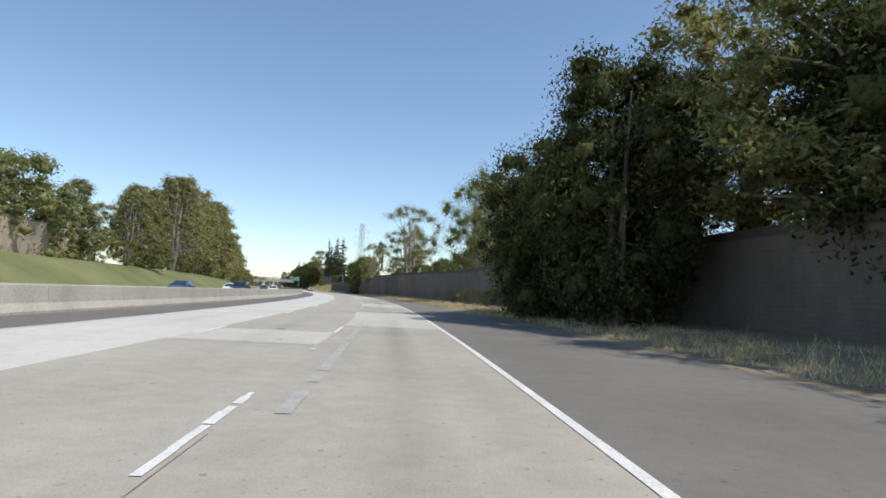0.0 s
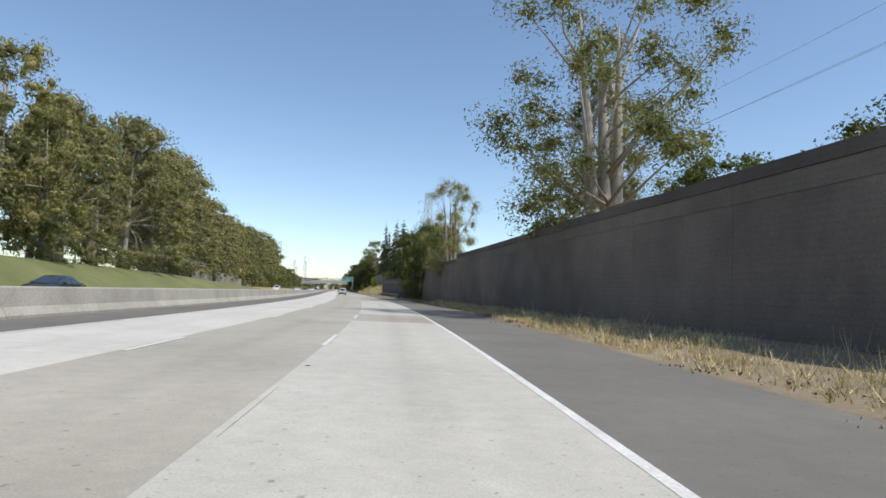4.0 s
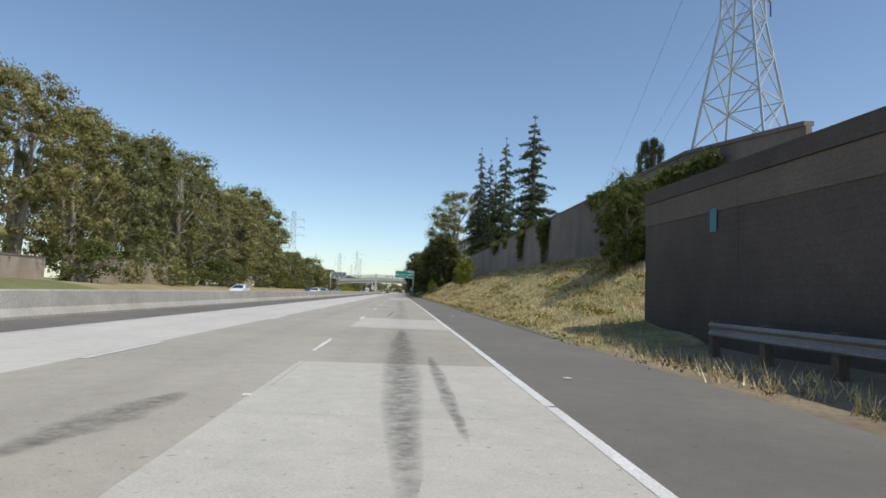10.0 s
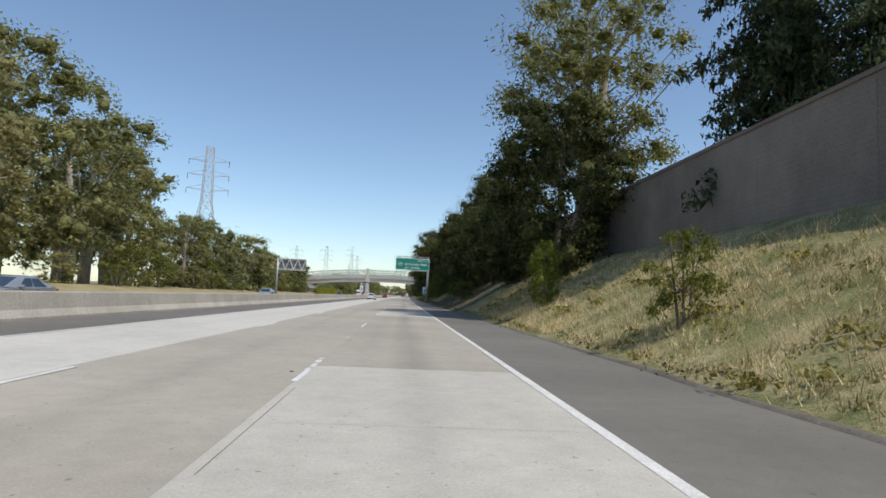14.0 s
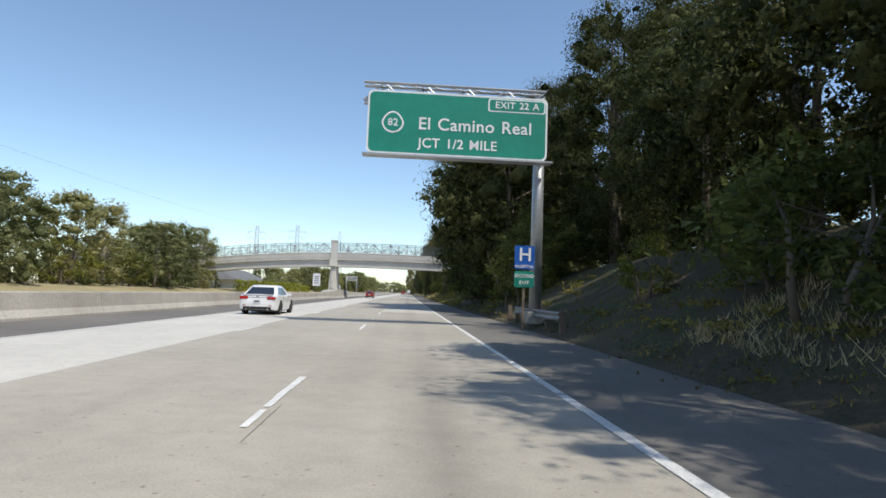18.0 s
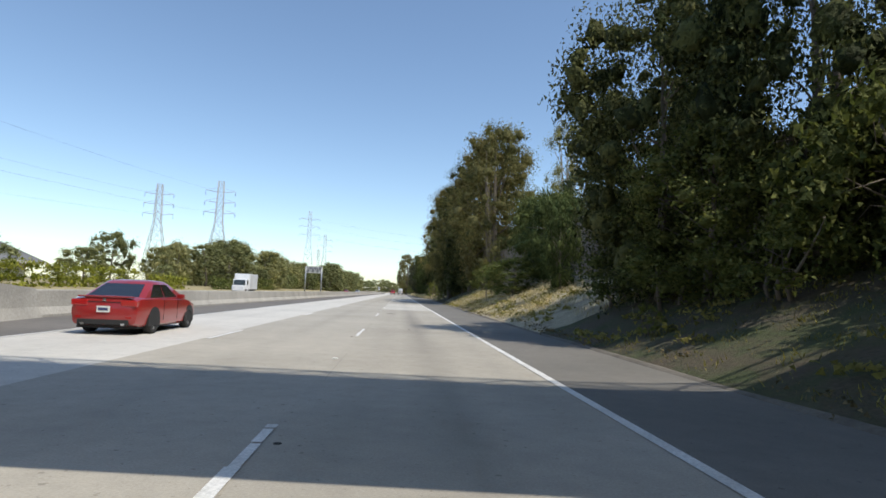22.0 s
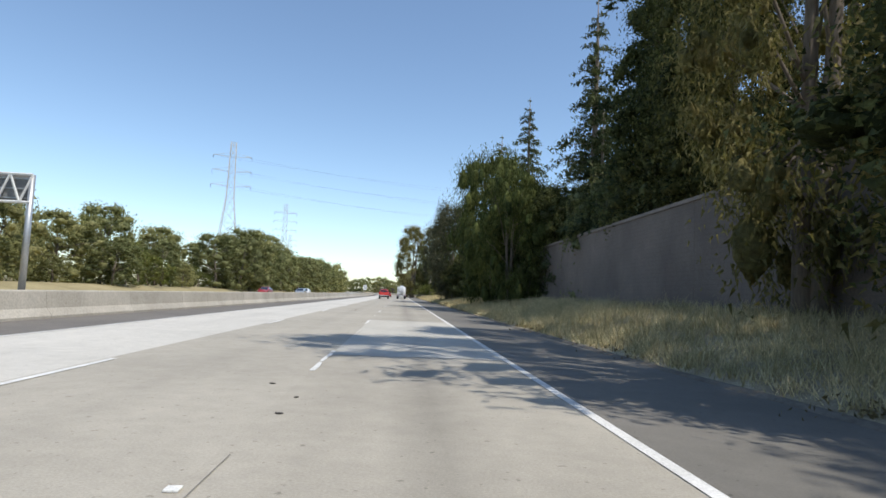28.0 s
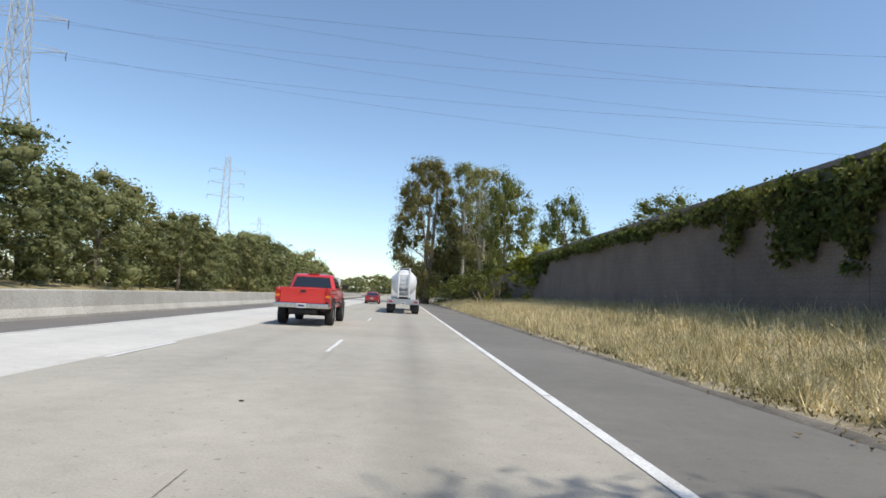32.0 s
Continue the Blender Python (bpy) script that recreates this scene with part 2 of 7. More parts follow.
M["barrier"] = surf("weathered barrier concrete", (0.344, 0.320, 0.272), (0.479, 0.450, 0.392), 0.5, 14, 0.85, 0.2, per_object=0.06)
M["bridge"] = surf("painted bridge concrete", (0.575, 0.546, 0.488), (0.690, 0.661, 0.594), 0.35, 9, 0.75, 0.12)
# wall shade is partly in the colour: shaded east walls darker, sunlit west paler
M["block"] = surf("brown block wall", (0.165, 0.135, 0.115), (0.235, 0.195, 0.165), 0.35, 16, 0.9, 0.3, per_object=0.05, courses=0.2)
M["block_dark"] = surf("dark block wall, tone carries shade", (0.10, 0.085, 0.075), (0.155, 0.132, 0.115), 0.35, 16, 0.9, 0.3, per_object=0.05, courses=0.2)
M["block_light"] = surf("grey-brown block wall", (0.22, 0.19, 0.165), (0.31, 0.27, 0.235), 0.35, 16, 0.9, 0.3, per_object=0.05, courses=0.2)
M["block_cap"] = surf("wall coping", (0.20, 0.165, 0.14), (0.27, 0.225, 0.19), 0.6, 16, 0.9, 0.2)
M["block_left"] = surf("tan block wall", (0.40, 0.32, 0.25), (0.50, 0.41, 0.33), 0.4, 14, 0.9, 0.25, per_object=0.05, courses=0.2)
M["soil"] = surf("dry verge soil", (0.20, 0.155, 0.10), (0.33, 0.27, 0.18), 0.35, 9, 0.95, 0.6)
M["dirty_kerb"] = surf("dirty kerb asphalt", (0.10, 0.088, 0.07), (0.21, 0.185, 0.15), 1.5, 14, 0.95, 0.8)
M["grass_dry"] = surf("dry grass ground", (0.26, 0.215, 0.105), (0.40, 0.335, 0.18), 0.25, 11, 0.95, 0.6)
def mottled(name, lo, hi, other, share=(0.45, 0.6), scale=0.6):
    """Ground cover: two tones of one plant, broken by patches of another colour."""
    m, nt, b = nodes(name)
    fine = noise_at(nt, 9, 5, 0.75)
    col = ramp(nt, fine, lo, hi, 0.3, 0.7)
    col = blend(nt, "MIX", ramp(nt, noise_at(nt, scale, 6, 0.7), (0, 0, 0), (1, 1, 1), *share), col, blend(nt, "MULTIPLY", 1.0, other, ramp(nt, fine, (0.6, 0.6, 0.6), (1.3, 1.3, 1.3), 0.3, 0.7)))
    col = blend(nt, "MULTIPLY", 1.0, col, ramp(nt, noise_at(nt, 38, 3, 0.8), (0.6, 0.6, 0.6), (1.3, 1.3, 1.3), 0.3, 0.7))
    nt.links.new(col, b.inputs["Base Color"])
    b.inputs["Roughness"].default_value = 0.95
    bump(nt, b, fine, 0.9, 0.08)
    return m


M["bank"] = mottled("straw and ivy bank", (0.36, 0.285, 0.14), (0.58, 0.48, 0.26), (0.24, 0.25, 0.09), (0.40, 0.58))
M["bank_dry"] = mottled("dry straw verge", (0.38, 0.32, 0.21), (0.58, 0.50, 0.345), (0.29, 0.24, 0.17), (0.45, 0.65))
# litter and ivy tones lowered so the colour carries the trees' shade
M["leaf_litter"] = mottled("leaf litter and ivy, darkened for tree shade", (0.07, 0.055, 0.036), (0.14, 0.11, 0.07), (0.07, 0.085, 0.03), (0.42, 0.62))
M["grass_green"] = surf("green grass slope", (0.12, 0.135, 0.045), (0.21, 0.215, 0.085), 0.12, 7, 0.95, 0.5)
M["ground_far"] = surf("far ground", (0.13, 0.13, 0.06), (0.25, 0.215, 0.12), 0.02, 0.6, 0.95, 0.0)
M["bark"] = surf("grey-brown bark", (0.13, 0.10, 0.075), (0.26, 0.215, 0.17), 0.8, 9, 0.9, 0.5, stretch=(1, 1, 0.25), world_space=False)
M["bark_pale"] = surf("pale eucalyptus bark", (0.30, 0.25, 0.20), (0.52, 0.46, 0.39), 0.6, 7, 0.8, 0.3, stretch=(1, 1, 0.3), world_space=False)
M["euc"] = leafage("eucalyptus leaves", (0.17, 0.175, 0.09), (0.37, 0.355, 0.19))
M["airy_leaf"] = leafage("pale airy leaves", (0.15, 0.18, 0.07), (0.32, 0.34, 0.15), 0.4)
M["euc_olive"] = leafage("olive eucalyptus leaves", (0.17, 0.17, 0.1), (0.38, 0.355, 0.21))
M["euc_brown"] = leafage("rust-tinged eucalyptus leaves", (0.14, 0.13, 0.06), (0.30, 0.255, 0.13))
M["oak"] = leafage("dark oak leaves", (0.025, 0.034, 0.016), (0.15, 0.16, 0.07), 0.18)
# far foliage (oak_far, far_leaf): distance haze is mixed in as paler, greyer colour
M["oak_far"] = leafage("evergreen leaves, paled for haze", (0.12, 0.135, 0.07), (0.27, 0.275, 0.15), 0.3)
M["far_leaf"] = leafage("grey-green leaves, paled for haze", (0.17, 0.185, 0.1), (0.36, 0.36, 0.2), 0.35)
M["pepper"] = leafage("pepper tree leaves", (0.04, 0.062, 0.024), (0.13, 0.155, 0.06), 0.2)
M["redwood"] = leafage("redwood needles", (0.045, 0.062, 0.036), (0.12, 0.14, 0.08), 0.15)
M["lime"] = leafage("yellow-green leaves", (0.19, 0.21, 0.03), (0.42, 0.42, 0.08), 0.4)
M["hedge"] = leafage("clipped hedge leaves", (0.16, 0.18, 0.03), (0.36, 0.36, 0.08), 0.3)
M["young_leaf"] = leafage("young leaves", (0.12, 0.145, 0.04), (0.27, 0.28, 0.09), 0.3)
M["bright_leaf"] = leafage("bright young pine leaves", (0.17, 0.20, 0.045), (0.36, 0.38, 0.10), 0.35)
M["shrub"] = leafage("verge shrub leaves", (0.085, 0.11, 0.04), (0.21, 0.225, 0.09), 0.3)
M["grey_leaf"] = leafage("grey-green feathery leaves", (0.06, 0.066, 0.048), (0.14, 0.14, 0.105), 0.2)
M["straw"] = leafage("dry grass blades", (0.50, 0.405, 0.275), (0.86, 0.74, 0.55), 0.15, 0.8)
M["dead_leaf"] = leafage("dead leaves", (0.12, 0.095, 0.06), (0.28, 0.225, 0.14), 0.15, 0.8)
M["weed"] = leafage("green weeds", (0.19, 0.18, 0.06), (0.40, 0.35, 0.15), 0.3, 0.8)
M["steel"] = surf("galvanised steel", (0.42, 0.43, 0.43), (0.55, 0.56, 0.55), 0.8, 22, 0.45, 0.05, metal=0.7)
M["rail_steel"] = surf("dulled guard rail steel", (0.25, 0.25, 0.25), (0.36, 0.36, 0.35), 0.8, 20, 0.55, 0.08, metal=0.5)
M["post_wood"] = surf("weathered timber", (0.14, 0.105, 0.075), (0.23, 0.18, 0.13), 1.0, 12, 0.9, 0.3)
M["pylon"] = surf("pale pylon steel", (0.50, 0.51, 0.52), (0.62, 0.63, 0.64), 0.4, 10, 0.5, 0.0, metal=0.4)
M["cable"] = paint("dark cable", (0.06, 0.06, 0.065), 0.6, 0.0)
M["sign_green"] = paint("green sign sheeting", (0.0, 0.235, 0.165), 0.6, 0.0)
M["sign_blue"] = paint("blue sign sheeting", (0.01, 0.10, 0.42), 0.45, 0.2)
M["sign_teal"] = paint("faded blue sign", (0.08, 0.30, 0.36), 0.6, 0.0)
M["sign_white"] = paint("white sign sheeting", (0.82, 0.83, 0.82), 0.45, 0.2)
M["sign_back"] = surf("sign back aluminium", (0.20, 0.20, 0.20), (0.27, 0.27, 0.26), 0.8, 12, 0.6, 0.05, metal=0.3)
M["truss_pale"] = surf("pale truss paint", (0.62, 0.62, 0.60), (0.74, 0.74, 0.72), 0.8, 12, 0.5, 0.05)
M["railing_blue"] = paint("dark blue-grey railing paint", (0.045, 0.065, 0.09), 0.5, 0.2)
M["mesh_panel"] = paint("railing mesh", (0.10, 0.13, 0.16), 0.6, 0.0)
M["white_paint"] = paint("white car paint", (0.80, 0.80, 0.79))
M["red_paint"] = paint("red car paint", (0.30, 0.012, 0.010), 0.3, 0.9)
M["truck_red"] = paint("bright red truck paint", (0.62, 0.028, 0.022), 0.32, 0.8)
M["silver_paint"] = paint("silver car paint", (0.42, 0.43, 0.44), 0.3, 0.8, 0.5)
M["blue_paint"] = paint("dark blue car paint", (0.03, 0.045, 0.09), 0.3, 0.8)
M["black_paint"] = paint("black car paint", (0.02, 0.021, 0.023), 0.3, 0.8)
M["cladding"] = surf("grey plastic cladding", (0.19, 0.19, 0.185), (0.24, 0.24, 0.23), 1.5, 6, 0.55, 0.0, world_space=False)
M["glass"] = paint("tinted car glass", (0.012, 0.014, 0.016), 0.06, 1.0)
M["tyre"] = surf("tyre rubber", (0.018, 0.018, 0.018), (0.035, 0.034, 0.033), 2, 40, 0.85, 0.2, world_space=False)
M["rim"] = paint("alloy rim", (0.45, 0.45, 0.45), 0.35, 0.2, 0.8)
M["chrome"] = paint("chrome", (0.62, 0.62, 0.61), 0.18, 0.0, 1.0)
M["lamp_red"] = paint("red lamp lens", (0.42, 0.012, 0.01), 0.15, 1.0)
M["lamp_amber"] = paint("amber lamp lens", (0.70, 0.20, 0.02), 0.15, 1.0)
M["lamp_clear"] = paint("clear lamp lens", (0.7, 0.7, 0.7), 0.1, 1.0)
M["plate"] = paint("number plate", (0.75, 0.74, 0.70), 0.5, 0.1)
M["plate_bar"] = paint("plate bar", (0.05, 0.06, 0.14), 0.5, 0.1)
M["underbody"] = paint("dark underbody", (0.02, 0.02, 0.02), 0.8, 0.0)
M["tank"] = paint("white tank paint", (0.74, 0.74, 0.73), 0.3, 0.6)
M["roof_grey"] = surf("grey shingle roof", (0.13, 0.13, 0.13), (0.19, 0.19, 0.185), 0.5, 10, 0.9, 0.3)
M["stucco"] = surf("pale stucco", (0.55, 0.52, 0.46), (0.66, 0.63, 0.56), 0.4, 14, 0.9, 0.2)
M["debris"] = surf("tyre scraps", (0.03, 0.028, 0.025), (0.07, 0.06, 0.05), 2, 20, 0.9, 0.3)
M["litter_white"] = paint("white litter", (0.75, 0.75, 0.73), 0.7, 0.0)
M["litter_blue"] = paint("blue litter box", (0.10, 0.35, 0.50), 0.6, 0.1)


# ---- building helpers ----
def shade(ob, material, smooth=False):
    ob.data.materials.append(M[material])
    if smooth:
        for p in ob.data.polygons:
            p.use_smooth = True
    return ob


def raw(name, verts, faces, material, parent=None, label="", smooth=False):
    me = bpy.data.meshes.new(name)
    me.from_pydata([tuple(v) for v in verts], [], faces)
    me.update()
    ob = new(name, me)
    shade(ob, material, smooth)
    if parent is not None:
        ob.parent = parent
    return tagged(ob, label)


def part(name, bm, material, parent=None, label="", smooth=False):
    me = bpy.data.meshes.new(name)
    bm.to_mesh(me)
    bm.free()
    ob = new(name, me)
    shade(ob, material, smooth)
    if parent is not None:
        ob.parent = parent
    return tagged(ob, label)


def box(bm, x0, x1, y0, y1, z0, z1, bevel=0.0):
    made = bmesh.ops.create_cube(bm, size=1.0)["verts"]
    for v in made:
        v.co = Vector(((x0 + x1) / 2 + v.co.x * (x1 - x0), (y0 + y1) / 2 + v.co.y * (y1 - y0), (z0 + z1) / 2 + v.co.z * (z1 - z0)))
    if bevel:
        edges = {e for v in made for e in v.link_edges}
        bmesh.ops.bevel(bm, geom=list(edges), offset=bevel, segments=2, affect="EDGES", profile=0.6)
    return bm


def boxed(name, dims, material, parent=None, label="", bevel=0.0):
    return part(name, box(bmesh.new(), *dims, bevel), material, parent, label)


def tube_data(points, radii, sides=6):
    """Vertices and faces of a tapering tube through points."""
    pts = [Vector(p) for p in points]
    verts, faces = [], []
    for i, p in enumerate(pts):
        way = (pts[min(i + 1, len(pts) - 1)] - pts[max(i - 1, 0)]).normalized()
        a = way.orthogonal().normalized()
        b = way.cross(a)
        for k in range(sides):
            t = 2 * math.pi * k / sides
            verts.append(p + (a * math.cos(t) + b * math.sin(t)) * radii[i])
    for i in range(len(pts) - 1):
        for k in range(sides):
            j = (k + 1) % sides
            faces.append((i * sides + k, i * sides + j, (i + 1) * sides + j, (i + 1) * sides + k))
    faces.append(tuple(range(sides))[::-1])
    faces.append(tuple((len(pts) - 1) * sides + k for k in range(sides)))
    return verts, faces


def tubes(list_of):
    verts, faces = [], []
    for points, radii, sides in list_of:
        v, f = tube_data(points, radii, sides)
        n = len(verts)
        verts += v
        faces += [tuple(i + n for i in q) for q in f]
    return verts, faces


def strip(name, s0, s1, d0, d1, z, material, parent=None, step=4.0, label="", thick=0.0):
    """A band along the road between two offsets (numbers or functions of s); UV: u across, v along."""
    n = max(1, int(math.ceil((s1 - s0) / step)))
    ss = np.linspace(s0, s1, n + 1)
    f = lambda d: np.array([d(s) for s in ss]) if callable(d) else np.full(n + 1, float(d))
    a, b = PV(ss, f(d0), z), PV(ss, f(d1), z)
    verts = np.concatenate([a, b])
    faces = [(i, n + 1 + i, n + 2 + i, i + 1) for i in range(n)]
    if thick:
        verts = np.concatenate([verts, verts - np.array([0, 0, thick])])
        m = 2 * (n + 1)
        faces += [(i, i + 1, m + i + 1, m + i) for i in range(n)] + [(n + 1 + i, m + n + 1 + i, m + n + 2 + i, n + 2 + i) for i in range(n)]
        faces += [(0, m, m + n + 1, n + 1), (n, 2 * n + 1, m + 2 * n + 1, m + n)]
    ob = raw(name, verts, faces, material, parent, label)
    uv = ob.data.uv_layers.new(name="UVMap")
    k = n + 1
    for loop in ob.data.loops:
        v = loop.vertex_index % (2 * k)
        uv.data[loop.index].uv = (0.0 if v < k else 1.0, float(ss[v % k]))
    return ob



# ---- the lie of the land ----
S0, S1 = -56.0, 1700.0


def lerp(table):
    xs, ys = zip(*table)
    return lambda s: float(np.interp(s, xs, ys))


edge = lerp([(-60, 8.5), (10, 8.2), (40, 7.0), (85, 6.2), (165, 6.2), (195, 5.3), (240, 5.8), (300, 5.4), (480, 5.1), (620, 5.0), (700, 6.2), (720, 6.4), (760, 5.2), (1700, 5.2)])
wall_d = lerp([(-60, 19), (0, 18), (90, 13.6), (136, 10.4), (191, 8.2), (203, 8.6), (281, 8.6), (283, 14), (400, 14), (440, 13), (540, 12), (720, 12.2), (740, 11.5), (1700, 11.5)])
wall_z = lerp([(-60, 0.6), (200, 0.35), (260, 0.25), (280, 0.3), (289, 4.2), (320, 4.6), (395, 4.8), (470, 4.2), (540, 3.0), (640, 2.9), (720, 2.7), (745, 1.2), (1700, 1.2)])
left_z = lerp([(-60, 3.4), (150, 3.4), (225, 3.0), (290, 1.6), (340, 0.9), (1700, 0.7)])
LEFT_EDGE = -28.6


def land(s, d):
    """Height of the ground at s, d."""
    e, w, zb = edge(s), wall_d(s), wall_z(s)
    if d >= e:
        t = min(1.0, (d - e) / max(0.5, w - e))
        return zb * (t * t * (3 - 2 * t) * 0.35 + 0.65 * t) + (0.05 * math.sin(s * 0.9) + 0.05 * math.sin(s * 2.3 + d)) * min(1, (d - e)) * 0.8
    if d <= LEFT_EDGE:
        t = min(1.0, (LEFT_EDGE - d) / 9.0)
        return left_z(s) * t * t * (3 - 2 * t)
    return 0.0


# far ground, and the verges on it
raw("ground", [(-4500, -900, -0.35), (4500, -900, -0.35), (4500, 4500, -0.35), (-4500, 4500, -0.35)], [(0, 1, 2, 3)], "ground_far")
tagged(bpy.data.objects["ground"], "flat dry ground reaching the horizon", "ground", kind="structure")


def verge(name, s0, s1, cols, material, label):
    """A sheet of ground; cols gives the offsets at s."""
    ss = np.linspace(s0, s1, int(round((s1 - s0) / 2.5)) + 1)
    n = len(cols(s0))
    verts = [P(s, d, land(s, d) - (0.03 if k == 0 else 0.0)) for s in ss for k, d in enumerate(cols(s))]
    faces = [(i * n + k, i * n + k + 1, (i + 1) * n + k + 1, (i + 1) * n + k) for i in range(len(ss) - 1) for k in range(n - 1)]
    return tagged(raw(name, verts, faces, material, smooth=True), label, "verge", kind="structure")


def right_cols(s):
    e, w = edge(s), wall_d(s)
    return [e, e + 0.05, e + 0.35] + [e + 0.35 + (w - e - 0.35) * k / 7 for k in range(1, 8)] + [w + 3, w + 10, w + 30, w + 70]


def left_cols(s):
    return [LEFT_EDGE, LEFT_EDGE - 1.5, LEFT_EDGE - 3, LEFT_EDGE - 5, LEFT_EDGE - 7, LEFT_EDGE - 9, -45, -60, -100]


verge("verge_right_1", S0, 280, right_cols, "soil", "bare dry verge beside the road shoulder")
verge("verge_right_2", 280, 426, right_cols, "bank", "grassy bank rising from the road shoulder to a wall")
verge("verge_right_4", 426, 606, right_cols, "leaf_litter", "bank of leaf litter with ivy, coloured darker for tree shade")
verge("verge_right_5", 606, 656, right_cols, "bank_dry", "dry straw-coloured bank with weeds below a block wall")
# dark sheet in place of dry straw: the shade here is in its colour
verge("verge_right_6", 656, 691, right_cols, "leaf_litter", "bank below tall trees, litter colour darkened for their shade")
verge("verge_right_7", 691, 719, right_cols, "bank_dry", "dry straw-coloured bank below a block wall")
verge("verge_right_3", 719, S1, right_cols, "bank_dry", "dry grassy verge below a block wall")
verge("verge_left_1", S0, 330, left_cols, "grass_green", "mown green grass slope beyond the far carriageway")
verge("verge_left_2", 330, S1, left_cols, "grass_dry", "dry grass verge beyond the far carriageway")

# asphalt dike along the foot of the bank
for a, b in ((284, 430), (560, 700), (745, 930)):
    ss = np.arange(a, b, 3.0)
    pr = [(-0.1, 0.002), (-0.04, 0.07), (0.05, 0.09), (0.13, 0.07), (0.2, -0.02)]
    n = len(pr)
    wob = random.Random(int(a))
    vs = [P(s, edge(s) + o + k, z * h) for s in ss for k, h in ((wob.uniform(-0.06, 0.06), wob.uniform(0.25, 0.75)),) for o, z in pr]
    ob = raw("kerb_dike", vs, [(i * n + k, i * n + k + 1, (i + 1) * n + k + 1, (i + 1) * n + k) for i in range(len(ss) - 1) for k in range(n - 1)], "dirty_kerb", smooth=True)
    tagged(ob, "low rounded asphalt kerb at the foot of the bank", "kerb", kind="structure")

# ---- the road: three lanes, shoulders, the other carriageway ----
L1, L2, EDGE_R, L3 = -1.48, -5.08, 2.24, -8.85
road = tagged(new("road"), "three-lane freeway of worn concrete with painted lines", "road", kind="structure")
strip("outer_lane", S0, S1, L1, EDGE_R, 0.0, "concrete_old", road, label="tan worn concrete lane with an oil streak")
strip("middle_lane", S0, S1, L2, L1, 0.0, "concrete_mid", road, label="tan worn concrete lane")
strip("inner_lane", S0, S1, L3, L2, 0.0, "concrete_new", road, label="pale new concrete lane")
strip("outer_shoulder", S0, S1, EDGE_R, edge, 0.0, "asphalt", road, label="grey asphalt shoulder")
strip("inner_shoulder", S0, S1, -12.6, L3, 0.0, "asphalt_dark", road, label="dark asphalt shoulder")
far_road = tagged(new("road_far_side"), "opposite freeway carriageway of worn concrete", "road", kind="structure")
strip("far_shoulder", S0, S1, -14.6, -12.6, 0.0, "asphalt_dark", far_road)
strip("far_lanes", S0, S1, -25.6, -14.6, 0.0, "concrete_mid", far_road)
strip("far_outer_shoulder", S0, S1, LEFT_EDGE - 0.3, -25.6, 0.0, "asphalt", far_road)
for d in (-18.3, -22.0):
    for k in range(40):
        strip("lane_line", k * 14.63, k * 14.63 + 3.4, d - 0.06, d + 0.06, 0.006, "line", far_road, step=4)

# pale replacement slabs in the two outer lanes
SLABS = [(22.5, 37.3, 0), (51, 62.1, 0), (98, 131, 0), (139, 182, 0), (230.5, 236.7, 0), (239, 245.3, 0), (247.7, 257, 0),
         (262, 275.8, 0), (286.2, 293.7, 0), (362.6, 381.5, 0), (449.6, 456.2, 0), (467.2, 473.0, 0), (516.0, 541.0, 0), (628, 650.4, 0),
         (14.3, 18.5, 1), (259, 265, 1), (236, 241, 1), (408, 420, 0), (666, 685, 0), (752, 768, 0)]
for a, b, which in SLABS:
    d0, d1 = ((L1 + 0.02, EDGE_R - 0.02), (L2 + 0.02, L1 - 0.02))[which]
    k = max(1, round((b - a) / 4.6))
    for i in range(k):
        strip("slab", a + (b - a) * i / k + 0.004, a + (b - a) * (i + 1) / k - 0.004, d0, d1, 0.005, "slab", road, label="pale replacement concrete slab")

# painted lines; dashes repeat at about 14.6 m
tops = []
s = -21.2
while s < 1150:
    tops.append(s - 4.3 if 200 < s < 230 else s)
    s += 14.39 if s < 338 else 14.773 if s < 604 else 14.829
rng = random.Random(4)
for k, top in enumerate(tops):
    a, b = top - 3.35, top
    while a < b - 0.05:
        c = min(b, a + rng.uniform(0.25, 0.9))
        strip("lane_line", a, c - rng.choice((0.0, 0.0, 0.02, 0.06, 0.14)), L1 - 0.06 + rng.uniform(-0.004, 0.03), L1 + 0.06 - rng.uniform(-0.004, 0.03), 0.009, "line", road)
        a = c
    if k % 2 == 0:
        mark = boxed("road_marker", (-0.05, 0.05, -0.05, 0.05, 0.0, 0.02), "line", road, "raised white marker", 0.008)
        mark.matrix_world = at(top + 5.6, L1, 0.002)
    m = top - 2.65
    a, b = m - 3.2, m
    strip("lane_line", a, b, L2 + 0.08, L2 + 0.2, 0.009, "line", road)
s = S0 + 2
while s < 1150:
    c = s + rng.uniform(9, 24)
    strip("edge_line", s, c - rng.choice((0.0, 0.0, 0.03, 0.08)), EDGE_R - 0.07 + rng.uniform(-0.006, 0.006), EDGE_R + 0.07, 0.009, "line", road)
    s = c
strip("edge_line", S0, 1100, L3 - 0.05, L3 + 0.05, 0.009, "line", road)

# ragged sealant along the joint between the lanes
s = 2.0
while s < 860:
    c = s + rng.uniform(1, 5)
    o = L1 + 0.12 + rng.uniform(-0.01, 0.01)
    strip("joint_seal", s, c, o, o + rng.uniform(0.006, 0.012), 0.0075, "sealant", road, step=6)
    s = c + rng.uniform(4, 22)
